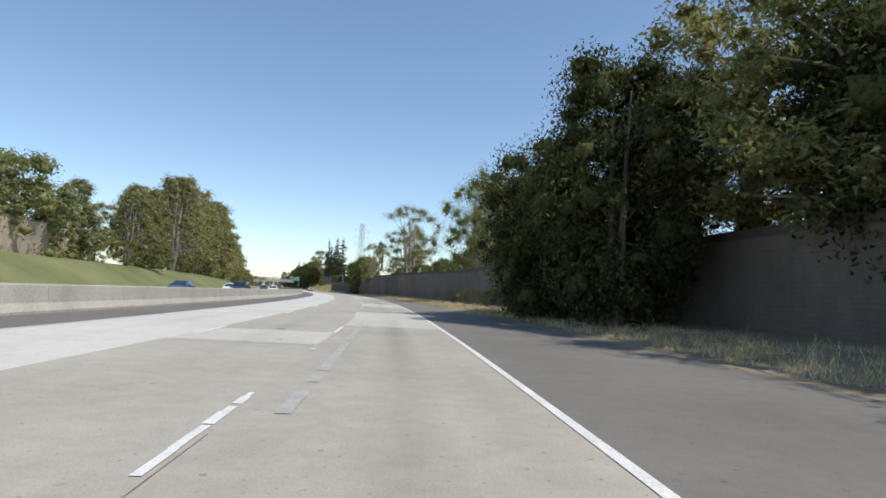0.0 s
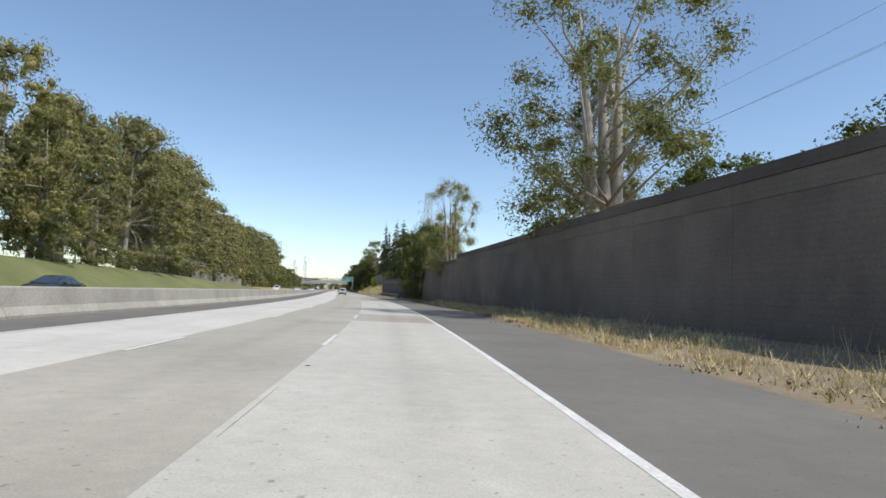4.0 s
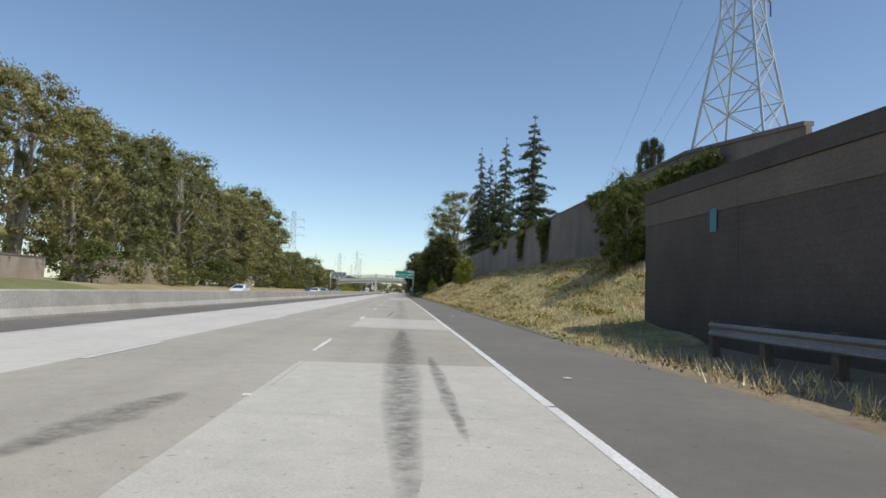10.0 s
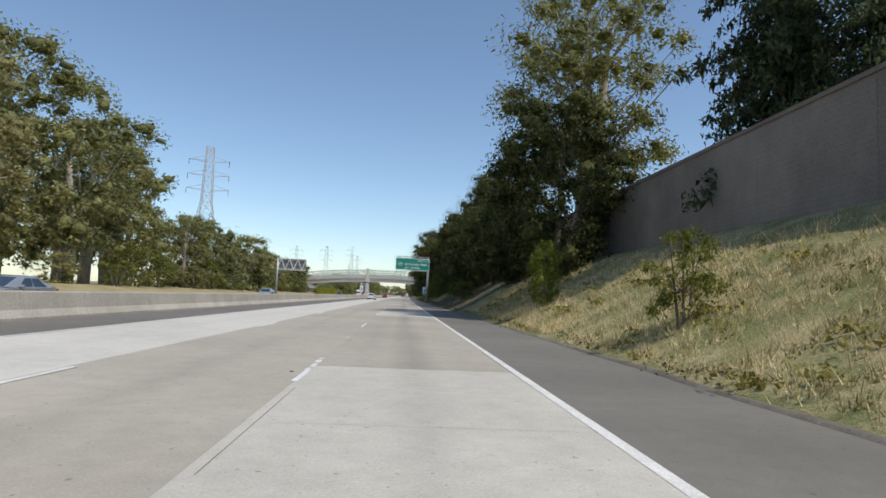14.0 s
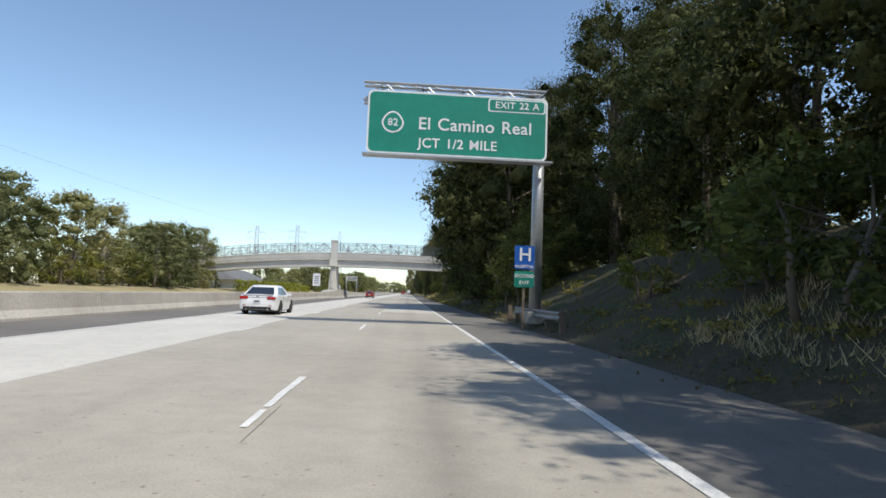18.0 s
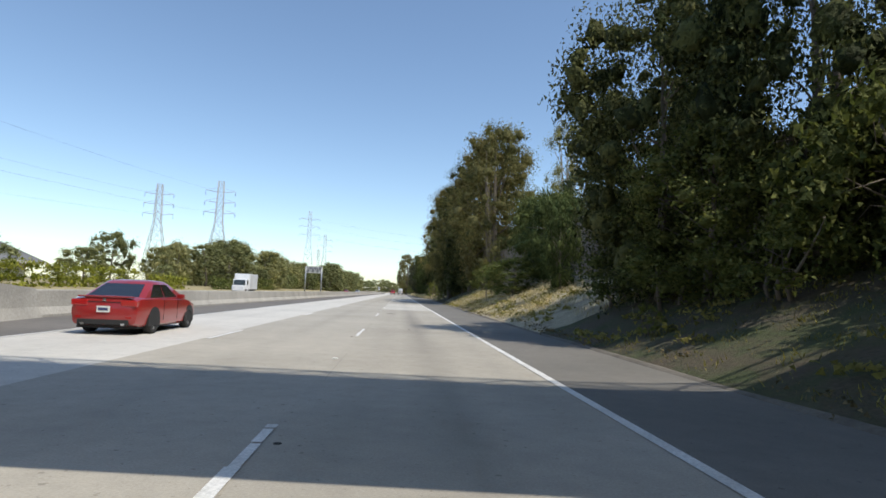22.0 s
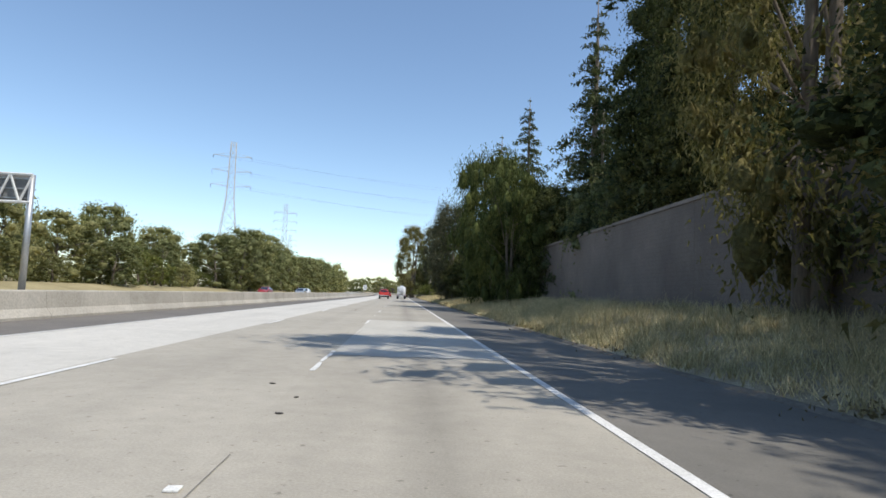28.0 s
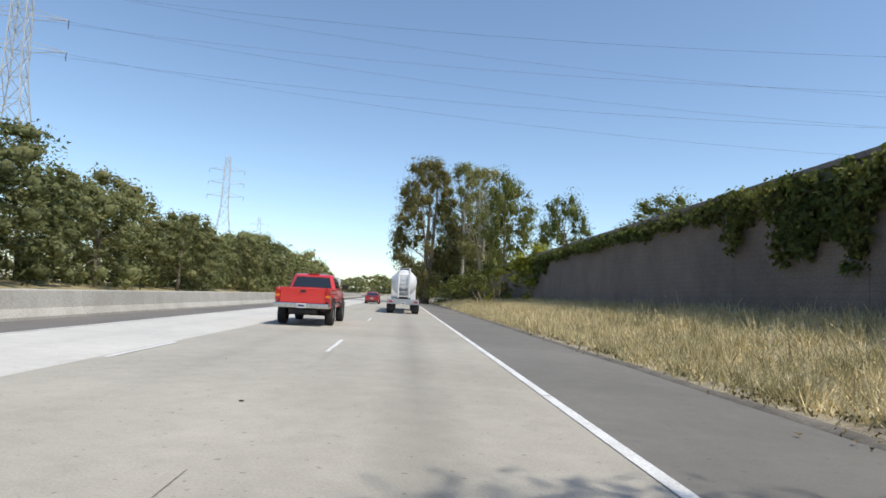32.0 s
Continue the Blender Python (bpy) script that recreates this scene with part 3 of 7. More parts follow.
# an old faded line that was moved, and smears of oil
for a, b in ((6.4, 7.8), (8.6, 9.3), (9.9, 15.5), (15.9, 24.8)):
    strip("faded_line", a, b, -0.98, -0.80, 0.0085, "line_faded", road, step=3, label="faded old lane line")


def smear(s0, s1, d, wide, turn=0.0):
    """A ragged lens-shaped stain along the lane, thinning out to its rim."""
    n = 14
    wide *= 1.4
    up, low = [], []
    for i in range(n + 1):
        t = i / n
        h = wide / 2 * math.sin(math.pi * t) ** 0.6
        c = d + turn * (t - 0.5)
        up.append(P(s0 + (s1 - s0) * t, c + h * rng.uniform(0.75, 1.1) + 0.004, 0.0065))
        low.append(P(s0 + (s1 - s0) * t, c - h * rng.uniform(0.75, 1.1) - 0.004, 0.0065))
    ob = raw("oil_stain", low + up, [(i, i + 1, n + 2 + i, n + 1 + i) for i in range(n)][::-1], "oil", road, "dark oil smear")
    across = ob.data.uv_layers.new(name="across")
    for k, loop in enumerate(ob.data.loops):
        v = loop.vertex_index
        across.data[k].uv = (v % (n + 1) / n, float(v > n))


for spec in ((269.2, 272.4, -2.45, 0.5, 0.4), (268, 286, 0.42, 0.5), (270, 277.5, 1.0, 0.2), (348.4, 348.8, -2.4, 0.12), (348.9, 349.1, -2.2, 0.06), (215.7, 216.5, -2.75, 0.26), (163.5, 164.6, -3.2, 0.1), (165.2, 166.4, -3.9, 0.1), (619, 620.5, -0.75, 0.5), (296, 304, -0.2, 0.16, 0.25), (300.6, 301.3, 1.1, 0.35), (18.8, 19.4, -3.2, 0.3), (15.2, 15.6, -2.6, 0.14)):
    smear(*spec)

# ---- median barrier, in cast lengths ----
barrier = tagged(new("median_barrier"), "long weathered concrete median barrier", "barrier", kind="structure")
prof = [(-0.40, 0.0), (-0.40, 0.08), (-0.22, 0.33), (-0.15, 0.88), (-0.12, 0.92), (0.12, 0.92), (0.15, 0.88), (0.22, 0.33), (0.40, 0.08), (0.40, 0.0)]
verts = [(x, y, z) for y in (0.006, 5.99) for x, z in prof]
n = len(prof)
faces = [(k, k + 1, n + k + 1, n + k) for k in range(n - 1)] + [tuple(range(n))[::-1], tuple(range(n, 2 * n))]
seg_me = None
BAR_D = lerp([(-60, -12.0), (60, -12.0), (200, -11.6), (300, -11.9), (500, -12.5), (575, -12.6), (700, -12.4), (840, -11.5), (1700, -11.5)])
for k in range(180):
    s = -50 + 6 * k
    if seg_me is None:
        ob = raw("barrier_segment", verts, faces, "barrier", barrier)
        seg_me = ob.data
    else:
        ob = new("barrier_segment", seg_me)
        ob.parent = barrier
    a, b = P(s, BAR_D(s)), P(s + 6, BAR_D(s + 6))
    way = b - a
    rise = 1.08 if s < 210 else 1.0
    ob.matrix_world = Matrix.Translation(a) @ pose(0, 0, 0, 0, 0, math.degrees(math.atan2(-way.x, way.y))) @ Matrix.Diagonal((1, way.length / 6, rise, 1))


# ---- block walls: panels between posts, with a coping, courses as real joints ----
def block_wall(name, spans, label, material="block", cap="block_cap", post_every=6.0, high=0.16, band=None):
    """spans: (s0, d0, foot0, top0, s1, d1, foot1, top1); each is split into panels that stand 0.2 m thick."""
    wall = tagged(new(name), label, "wall", kind="structure")
    for s0, d0, f0, t0, s1, d1, f1, t1 in spans:
        k = max(1, round((s1 - s0) / post_every))
        for i in range(k):
            u, v = i / k, (i + 1) / k
            mix = lambda a, b, w: a + (b - a) * w
            sa, sb = mix(s0, s1, u), mix(s0, s1, v) - 0.015
            da, db, fa, fb = mix(d0, d1, u), mix(d0, d1, v), mix(f0, f1, u) - 0.5, mix(f0, f1, v) - 0.5
            ta, tb = mix(t0, t1, u), mix(t0, t1, v)
            a, b = P(sa, da), P(sb, db)
            side = (b - a).cross(Vector((0, 0, 1))).normalized() * 0.1
            vs = [a - side + Vector((0, 0, fa)), b - side + Vector((0, 0, fb)), b + side + Vector((0, 0, fb)), a + side + Vector((0, 0, fa)),
                  a - side + Vector((0, 0, ta)), b - side + Vector((0, 0, tb)), b + side + Vector((0, 0, tb)), a + side + Vector((0, 0, ta))]
            raw("panel", vs, [(0, 1, 5, 4), (1, 2, 6, 5), (2, 3, 7, 6), (3, 0, 4, 7), (4, 5, 6, 7)], material, wall)
            lip = side * 1.7
            up = Vector((0, 0, high))
            ca, cb = a + Vector((0, 0, ta + 0.164 - high)), b + Vector((0, 0, tb + 0.164 - high))
            if band:
                near, far = side * 1.25, side * 0.97
                lo, hi = Vector((0, 0, 0.14 - high - band)), Vector((0, 0, 0.15 - high))
                pa, pb = a + Vector((0, 0, ta)), b + Vector((0, 0, tb))
                vs = [pa - near + lo, pb - near + lo, pb - far + lo, pa - far + lo, pa - near + hi, pb - near + hi, pb - far + hi, pa - far + hi]
                raw("wall_band", vs, [(0, 1, 5, 4), (1, 2, 6, 5), (3, 0, 4, 7), (4, 5, 6, 7), (3, 2, 1, 0)], "block_band", wall, "tan band under the coping")
            vs = [ca - lip, cb - lip, cb + lip, ca + lip, ca - lip + up, cb - lip + up, cb + lip + up, ca + lip + up]
            raw("coping", vs, [(0, 1, 5, 4), (1, 2, 6, 5), (2, 3, 7, 6), (3, 0, 4, 7), (4, 5, 6, 7), (3, 2, 1, 0)], cap, wall)
    return wall


def rounded_plate(wide, tall):
    """A thin upright plate whose face looks back along the road, to the left."""
    return box(bmesh.new(), -0.012, 0.0, -wide / 2, wide / 2, 0, tall, 0.004)


W1 = [(-50, 19, 0.5, 4.8, 0, 18, 0.5, 4.9), (0, 18, 0.5, 4.9, 40, 16.0, 0.5, 5.0), (40, 16, 0.5, 5.0, 90, 13.4, 0.5, 5.1), (90, 13.4, 0.5, 5.1, 110, 12.0, 0.5, 5.35),
      (110, 12.0, 0.5, 5.45, 136, 10.2, 0.4, 5.6), (136, 10.2, 0.4, 5.6, 169.2, 8.8, 0.35, 5.6), (169.2, 8.8, 0.35, 5.1, 194.5, 8.2, 0.3, 5.35)]
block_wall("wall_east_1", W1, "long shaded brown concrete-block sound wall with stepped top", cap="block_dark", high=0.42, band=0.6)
block_wall("wall_east_2", [(201, 8.3, 0.3, 4.75, 211, 8.4, 0.3, 4.85), (211, 8.4, 0.3, 4.2, 235.5, 8.5, 0.3, 4.6), (235.5, 8.5, 0.3, 4.15, 262, 8.55, 0.3, 4.45), (262, 8.55, 0.3, 4.45, 284, 8.6, 0.4, 4.85)], "brown block sound wall behind a guard rail, darkened for shade", "block_dark", "block_dark", high=0.42, band=0.7)
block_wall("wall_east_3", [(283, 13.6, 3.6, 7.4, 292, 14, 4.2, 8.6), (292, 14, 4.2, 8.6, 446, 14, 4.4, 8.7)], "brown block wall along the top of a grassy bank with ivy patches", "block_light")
block_wall("wall_east_4", [(528, 12, 2.8, 6.7, 582, 12.2, 2.8, 7.1), (592, 12.2, 2.8, 7.0, 660, 12, 2.7, 6.7), (660, 12, 2.7, 6.6, 721, 12.2, 2.5, 6.7)], "brown block sound wall above a dry verge")
block_wall("wall_east_5", [(738, 12.0, 1.0, 5.7, 800, 12.0, 1.0, 5.7), (800, 12, 1.0, 5.7, 860, 11.8, 1.0, 5.4), (860, 11.8, 1, 5.4, 960, 12, 1, 5.2), (960, 12, 1, 5.2, 1300, 13, 1, 5)], "brown block sound wall topped with trailing ivy")
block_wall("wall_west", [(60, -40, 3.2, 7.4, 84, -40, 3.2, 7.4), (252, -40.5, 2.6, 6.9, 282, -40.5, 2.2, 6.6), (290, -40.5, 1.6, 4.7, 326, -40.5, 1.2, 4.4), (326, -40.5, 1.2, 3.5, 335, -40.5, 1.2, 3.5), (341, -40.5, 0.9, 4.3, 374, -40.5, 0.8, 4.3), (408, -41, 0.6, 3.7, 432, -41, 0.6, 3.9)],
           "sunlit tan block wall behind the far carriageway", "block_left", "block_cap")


notice = tagged(new("wall_sign"), "small faded blue sign fixed to a block wall", "sign")
part("panel", rounded_plate(0.32, 0.62), "sign_teal", notice, "faded blue panel")
notice.matrix_world = at(279.6, 8.46, 3.25)

# ---- guard rails ----
def guard_rail(s0, s1, d, label):
    rail = tagged(new("guard_rail"), label, "guard rail")
    ss = np.arange(s0, s1 + 0.1, 2.0)
    foot = float(np.mean([land(s, d(s)) for s in ss if s < 270 or s > 290]))
    wave = [(0.0, 0.46), (-0.05, 0.50), (-0.05, 0.54), (0.0, 0.60), (0.0, 0.64), (-0.05, 0.70), (-0.05, 0.74), (0.0, 0.78)]
    n = len(wave)
    for a in range(0, len(ss) - 2, 2):
        verts = [P(s, d(s) + o, z + foot) for s in ss[a:a + 3] for o, z in wave]
        raw("beam", verts, [(i * n + k, i * n + k + 1, (i + 1) * n + k + 1, (i + 1) * n + k) for i in range(2) for k in range(n - 1)], "rail_steel", rail, "ribbed steel beam")
    for s in ss:
        p = boxed("post", (0.02, 0.2, -0.09, 0.09, -0.3, 0.82), "post_wood", rail, "weathered timber post")
        p.matrix_world = at(s, d(s), foot)
    return rail


guard_rail(222, 279, lambda s: 7.2 + max(0, (s - 262)) * 0.02, "ribbed steel guard rail on timber posts before a block wall")
guard_rail(497, 507, lambda s: 5.35, "short steel guard rail below an overhead sign post")

# ---- the footbridge over the freeway ----
bridge = tagged(new("footbridge"), "pale concrete footbridge with dark mesh railings and a central pier", "bridge")
BS, BW = 586.8, 4.4
PIER = -13.6
skew = lambda d: BS - 0.1 * (d - PIER) + 0.055 * max(0.0, d - 6) ** 2
arch = lambda d: -0.001 * (d + 8) ** 2 if d > -8 else -0.0021 * (d + 8) ** 2
ds = np.linspace(-42, 17, 60)


def bridge_run(name, prof, material, label="", lo=-42.0, hi=17.0):
    """Sweep a cross section (along-road offset, height) across the freeway."""
    dd = [d for d in ds if lo <= d <= hi]
    n = len(prof)
    verts = [P(skew(d) + o, d, z + arch(d)) for d in dd for o, z in prof]
    faces = [(i * n + k, (i + 1) * n + k, (i + 1) * n + (k + 1) % n, i * n + (k + 1) % n) for i in range(len(dd) - 1) for k in range(n)]
    faces += [tuple(range(n)), tuple(range((len(dd) - 1) * n, len(dd) * n))[::-1]]
    return raw(name, verts, faces, material, bridge, label)


bridge_run("deck", [(0.35, 5.75), (BW - 0.35, 5.75), (BW - 0.35, 6.9), (BW, 7.05), (BW, 7.3), (0, 7.3), (0, 7.05), (0.35, 6.9)], "bridge", "box girder deck")
for o in (0.0, BW - 0.25):
    bridge_run("parapet", [(o, 7.304), (o + 0.25, 7.304), (o + 0.25, 8.2), (o + 0.31, 8.22), (o + 0.31, 8.36), (o - 0.06, 8.36), (o - 0.06, 8.22), (o, 8.2)], "bridge", "concrete parapet")
# sunk balusters on the near face, in arched bays
for bay in range(-11, 5):
    d0 = bay * 3.9 + 1.2
    for i in range(17):
        d = d0 + 0.3 + i * 0.195
        if -41.5 < d < 15.5 and abs(d - PIER) > 0.75:
            h = 0.34 + 0.22 * math.sin(math.pi * i / 16)
            ob = boxed("baluster", (-0.05, 0.05, -0.06, 0.0, 0, h), "bridge", bridge)
            ob.matrix_world = at(skew(d), d, 7.42 + arch(d))
for o in (0.05, BW - 0.1):
    for z, r in ((8.5, 0.03), (9.05, 0.025), (10.15, 0.045)):
        v, f = tube_data([P(skew(d) + o, d, z + arch(d)) for d in np.linspace(-42, 17, 29)], [r] * 29, 5)
        raw("rail", v, f, "railing_blue", bridge)
    for i, d in enumerate(np.arange(-41.9, 17, 1.55)):
        v, f = tube_data([P(skew(d) + o, d, 8.36 + arch(d)), P(skew(d) + o, d, 10.15 + arch(d))], [0.045, 0.045], 5)
        raw("railing_post", v, f, "railing_blue", bridge)
        e = d + 1.55
        if e < 17:
            za, zb = ((8.5, 10.1), (10.1, 8.5))[i % 2]
            v, f = tube_data([P(skew(d) + o, d, za + arch(d)), P(skew(e) + o, e, zb + arch(e))], [0.035, 0.035], 5)
            raw("brace", v, f, "railing_blue", bridge)
            # fine wire mesh between the posts
            wires = [([P(skew(d) + o, d + 1.55 * j / 8, 8.4 + arch(d)), P(skew(d) + o, d + 1.55 * j / 8, 10.12 + arch(d))], [0.008, 0.008], 3) for j in range(1, 8)]
            wires += [([P(skew(d) + o, d, 8.6 + 0.2 * j + arch(d)), P(skew(e) + o, e, 8.6 + 0.2 * j + arch(e))], [0.008, 0.008], 3) for j in range(8)]
            v, f = tubes(wires)
            raw("mesh_panel", v, f, "mesh_panel", bridge)
# pier: tapering shaft with a sunk panel, capital, and pilaster up past the railing
bm = bmesh.new()
sections = [(0.0, 0.95, 0.2, BW - 0.1), (1.2, 0.78, 0.3, BW - 0.2), (5.2, 0.52, 0.25, BW - 0.15), (5.7, 0.52, 0.2, BW - 0.1)]
prev = None
for z, hw, y0, y1 in sections:
    ring = [bm.verts.new((x, y, z)) for x, y in ((-hw, y0), (hw, y0), (hw, y1), (-hw, y1))]
    if prev:
        for k in range(4):
            bm.faces.new((prev[k], prev[(k + 1) % 4], ring[(k + 1) % 4], ring[k]))
    else:
        bm.faces.new(ring[::-1])
    prev = ring
bm.faces.new(prev)
pier = part("pier", bm, "bridge", bridge, "tapered concrete pier")
pier.matrix_world = at(BS, PIER)
for name, dims in (("capital", (-0.72, 0.72, -0.28, 0.4, 5.75, 7.1)), ("pilaster", (-0.55, 0.55, -0.2, 0.42, 7.1, 10.35)), ("pilaster_cap", (-0.66, 0.66, -0.3, 0.52, 10.354, 10.6)), ("pilaster_panel", (-0.28, 0.28, -0.225, -0.203, 8.5, 10.0)), ("pier_panel", (-0.3, 0.3, 0.1, 0.3, 1.6, 5.0))):
    boxed(name, dims, "bridge", bridge, bevel=0.03).matrix_world = at(BS, PIER)
for e, dd in (("abutment", 15.5), ("abutment", -38.5)):
    boxed(e, (-1.3, 1.3, 0.1, BW - 0.1, 0, 6.5 if dd > 0 else 3.2), "bridge", bridge, "concrete abutment").matrix_world = at(skew(dd), dd)
pad = tagged(new("pier_barrier"), "flared concrete barrier protecting the bridge pier", "barrier", kind="structure")
n = 5
ring = [(-13, 0, 0.05), (-9, -0.5, 0.35), (-1.2, -0.75, 0.55), (BW + 1.2, -0.75, 0.55), (BW + 9, -0.5, 0.35), (BW + 13, 0, 0.05)]
verts = []
for o, push, extra in ring:
    c = BAR_D(BS + o)
    verts += [P(BS + o, c + 0.5 - push * 0.9, 0), P(BS + o, c + 0.32 - push * 0.9, 0.35), P(BS + o, c + 0.2 - push * 0.9, 0.9 + extra), P(BS + o, c - 1.2 + push * 0.3, 0.9 + extra), P(BS + o, c - 1.4 + push * 0.3, 0)]
raw("flare", verts, [(i * n + k, i * n + k + 1, (i + 1) * n + k + 1, (i + 1) * n + k) for i in range(len(ring) - 1) for k in range(n - 1)], "barrier", pad)


# ---- signs ----
def letters(name, text, size, align="LEFT", spacing=1.05):
    """Raised letters in the built-in font, turned to a mesh."""
    cu = bpy.data.curves.new(name, "FONT")
    cu.body, cu.size, cu.align_x, cu.align_y, cu.extrude, cu.space_character, cu.offset = text, size, align, "CENTER", 0.006, spacing, size * 0.012
    tmp = bpy.data.objects.new(name, cu)
    me = bpy.data.meshes.new_from_object(tmp)
    bpy.data.objects.remove(tmp)
    bpy.data.curves.remove(cu)
    return me


def lettering(text, size, material, parent, x, y, z):
    """A line of raised words on a sign face, centred at x; each word a part."""
    words = [(w, letters("lettering", w, size)) for w in text.split()]
    ends = [max(v.co.x for v in me.vertices) for w, me in words]
    at_x = x - (sum(ends) + 0.42 * size * (len(words) - 1)) / 2
    for (w, me), wide in zip(words, ends):
        ob = new("word", me)
        me.materials.append(M[material])
        ob.parent = parent
        ob.matrix_local = pose(at_x, y, z, 90, 0, 0)
        at_x += wide + 0.42 * size


def rounded(bm, x0, x1, z0, z1, y, r, depth):
    """A sign panel with rounded corners, its face at y."""
    pts = []
    for cx, cz, a0 in ((x1 - r, z1 - r, 0), (x0 + r, z1 - r, 90), (x0 + r, z0 + r, 180), (x1 - r, z0 + r, 270)):
        pts += [(cx + r * math.cos(radians(a0 + k * 22.5)), cz + r * math.sin(radians(a0 + k * 22.5))) for k in range(5)]
    front = [bm.verts.new((x, y, z)) for x, z in pts]
    back = [bm.verts.new((x, y + depth, z)) for x, z in pts]
    bm.faces.new(front)
    bm.faces.new(back[::-1])
    for k in range(len(pts)):
        bm.faces.new((front[k], back[k], back[(k + 1) % len(pts)], front[(k + 1) % len(pts)]))
    return bm


SGN = 501.0
sign = tagged(new("overhead_sign"), "green overhead exit sign cantilevered from a grey steel post", "road sign")
part("white_border", rounded(bmesh.new(), -2.2, 5.3, 6.75, 9.4, -0.14, 0.22, 0.04), "sign_white", sign, "white rounded border")
part("panel", rounded(bmesh.new(), -2.12, 5.22, 6.83, 9.32, -0.15, 0.2, 0.06), "sign_green", sign, "green reflective panel")
part("exit_tab_border", rounded(bmesh.new(), 2.78, 5.2, 8.74, 9.3, -0.156, 0.1, 0.01), "sign_white", sign)
part("exit_tab", rounded(bmesh.new(), 2.84, 5.14, 8.79, 9.25, -0.162, 0.08, 0.01), "sign_green", sign)
lettering("EXIT 22 A", 0.40, "sign_white", sign, 4.0, -0.17, 9.02)
lettering("El Camino Real", 0.72, "sign_white", sign, 2.25, -0.158, 8.05)
lettering("JCT 1/2 MILE", 0.56, "sign_white", sign, 1.55, -0.158, 7.25)
bm = bmesh.new()
pts = [(-1.15 + 0.46 * math.sin(a) * (1 - 0.25 * (math.cos(a) > 0.2) * math.cos(a)), 8.08 + 0.46 * math.cos(a)) for a in np.linspace(0, 2 * math.pi, 25)[:-1]]
bm.faces.new([bm.verts.new((x, -0.158, z)) for x, z in pts[::-1]])
part("route_shield", bm, "sign_white", sign, "white route shield")
bm = bmesh.new()
bm.faces.new([bm.verts.new((-1.15 + (x + 1.15) * 0.84, -0.162, 8.08 + (z - 8.08) * 0.84)) for x, z in pts[::-1]])
part("shield_field", bm, "sign_green", sign)
lettering("82", 0.42, "sign_white", sign, -1.15, -0.17, 8.05)
v, f = tube_data([(5.05, 0.25, -0.4), (5.05, 0.25, 9.6)], [0.26, 0.22], 14)
raw("post", v, f, "steel", sign, "round grey steel post", True)
boxed("base_plate", (4.65, 5.45, -0.15, 0.65, 0.0, 0.5), "barrier", sign, "concrete footing", 0.03)
truss = []
for y in (0.0, 0.5):
    for z in (9.0, 9.75):
        truss.append(([(-2.4, y, z), (5.25, y, z)], [0.06, 0.06], 6))
for i in range(9):
    a, b = -2.4 + i * 0.85, -1.55 + i * 0.85
    za, zb = ((9.0, 9.75), (9.75, 9.0))[i % 2]
    truss += [([(a, y, za), (b, y, zb)], [0.035, 0.035], 5) for y in (0.0, 0.5)]
    truss += [([(a, 0, z), (b, 0.5, z)], [0.03, 0.03], 5) for z in (9.0, 9.75)]
v, f = tubes(truss)
raw("truss_arm", v, f, "steel", sign, "grey steel truss arm")
boxed("walkway", (-2.3, 5.4, -0.75, -0.2, 6.55, 6.62), "steel", sign, "lamp shelf under the sign")
sign.matrix_world = at(SGN, 0.4, 0.25)

hosp = tagged(new("hospital_sign"), "small blue hospital sign with green plate below on one post", "road sign")
part("panel", rounded(bmesh.new(), -0.42, 0.42, 2.5, 3.5, -0.05, 0.06, 0.02), "sign_blue", hosp, "blue panel")
lettering("H", 0.78, "sign_white", hosp, 0, -0.06, 3.1)
lettering("HOSPITAL", 0.17, "sign_white", hosp, 0, -0.06, 2.62)
part("lower_plate", rounded(bmesh.new(), -0.42, 0.42, 1.75, 2.42, -0.05, 0.05, 0.02), "sign_green", hosp, "green plate lettered in white")
lettering("SECOND", 0.2, "sign_white", hosp, 0, -0.06, 2.22)
lettering("EXIT", 0.2, "sign_white", hosp, 0, -0.06, 1.94)
boxed("post", (-0.05, 0.05, -0.02, 0.06, -0.4, 3.5), "post_wood", hosp, "timber post")
hosp.matrix_world = at(500.5, 4.8, 0.05, 0, 0.96)


def back_sign(s, post_d, width, low, high, label, legs=(0,)):
    """An overhead sign of the far carriageway, seen from behind."""
    sg = tagged(new("gantry_sign"), label, "road sign")
    boxed("panel", (0, width, 0.0, 0.06, low, high), "sign_back", sg, "bare aluminium panel back")
    for z in (low + 0.3, (low + high) / 2, high - 0.3):
        boxed("stringer", (0.1, width - 0.1, -0.1, -0.003, z - 0.05, z + 0.05), "steel", sg)
    for i in range(7):
        a, b = width * i / 7, width * (i + 1) / 7
        za, zb = ((low, high), (high, low))[i % 2]
        v, f = tube_data([(a, -0.3, za), (b, -0.3, zb)], [0.09, 0.09], 5)
        raw("brace", v, f, "truss_pale", sg, "pale diagonal truss bar")
    for z in (low, high):
        v, f = tube_data([(0, -0.3, z), (width, -0.3, z)], [0.1, 0.1], 6)
        raw("chord", v, f, "truss_pale", sg, "pale horizontal truss bar")
    for x in legs:
        v, f = tube_data([(x, -0.15, -0.3), (x, -0.15, high)], [0.24, 0.2], 12)
        raw("post", v, f, "steel", sg, "round steel post", True)
    sg.matrix_world = at(s, post_d, 0)
    return sg


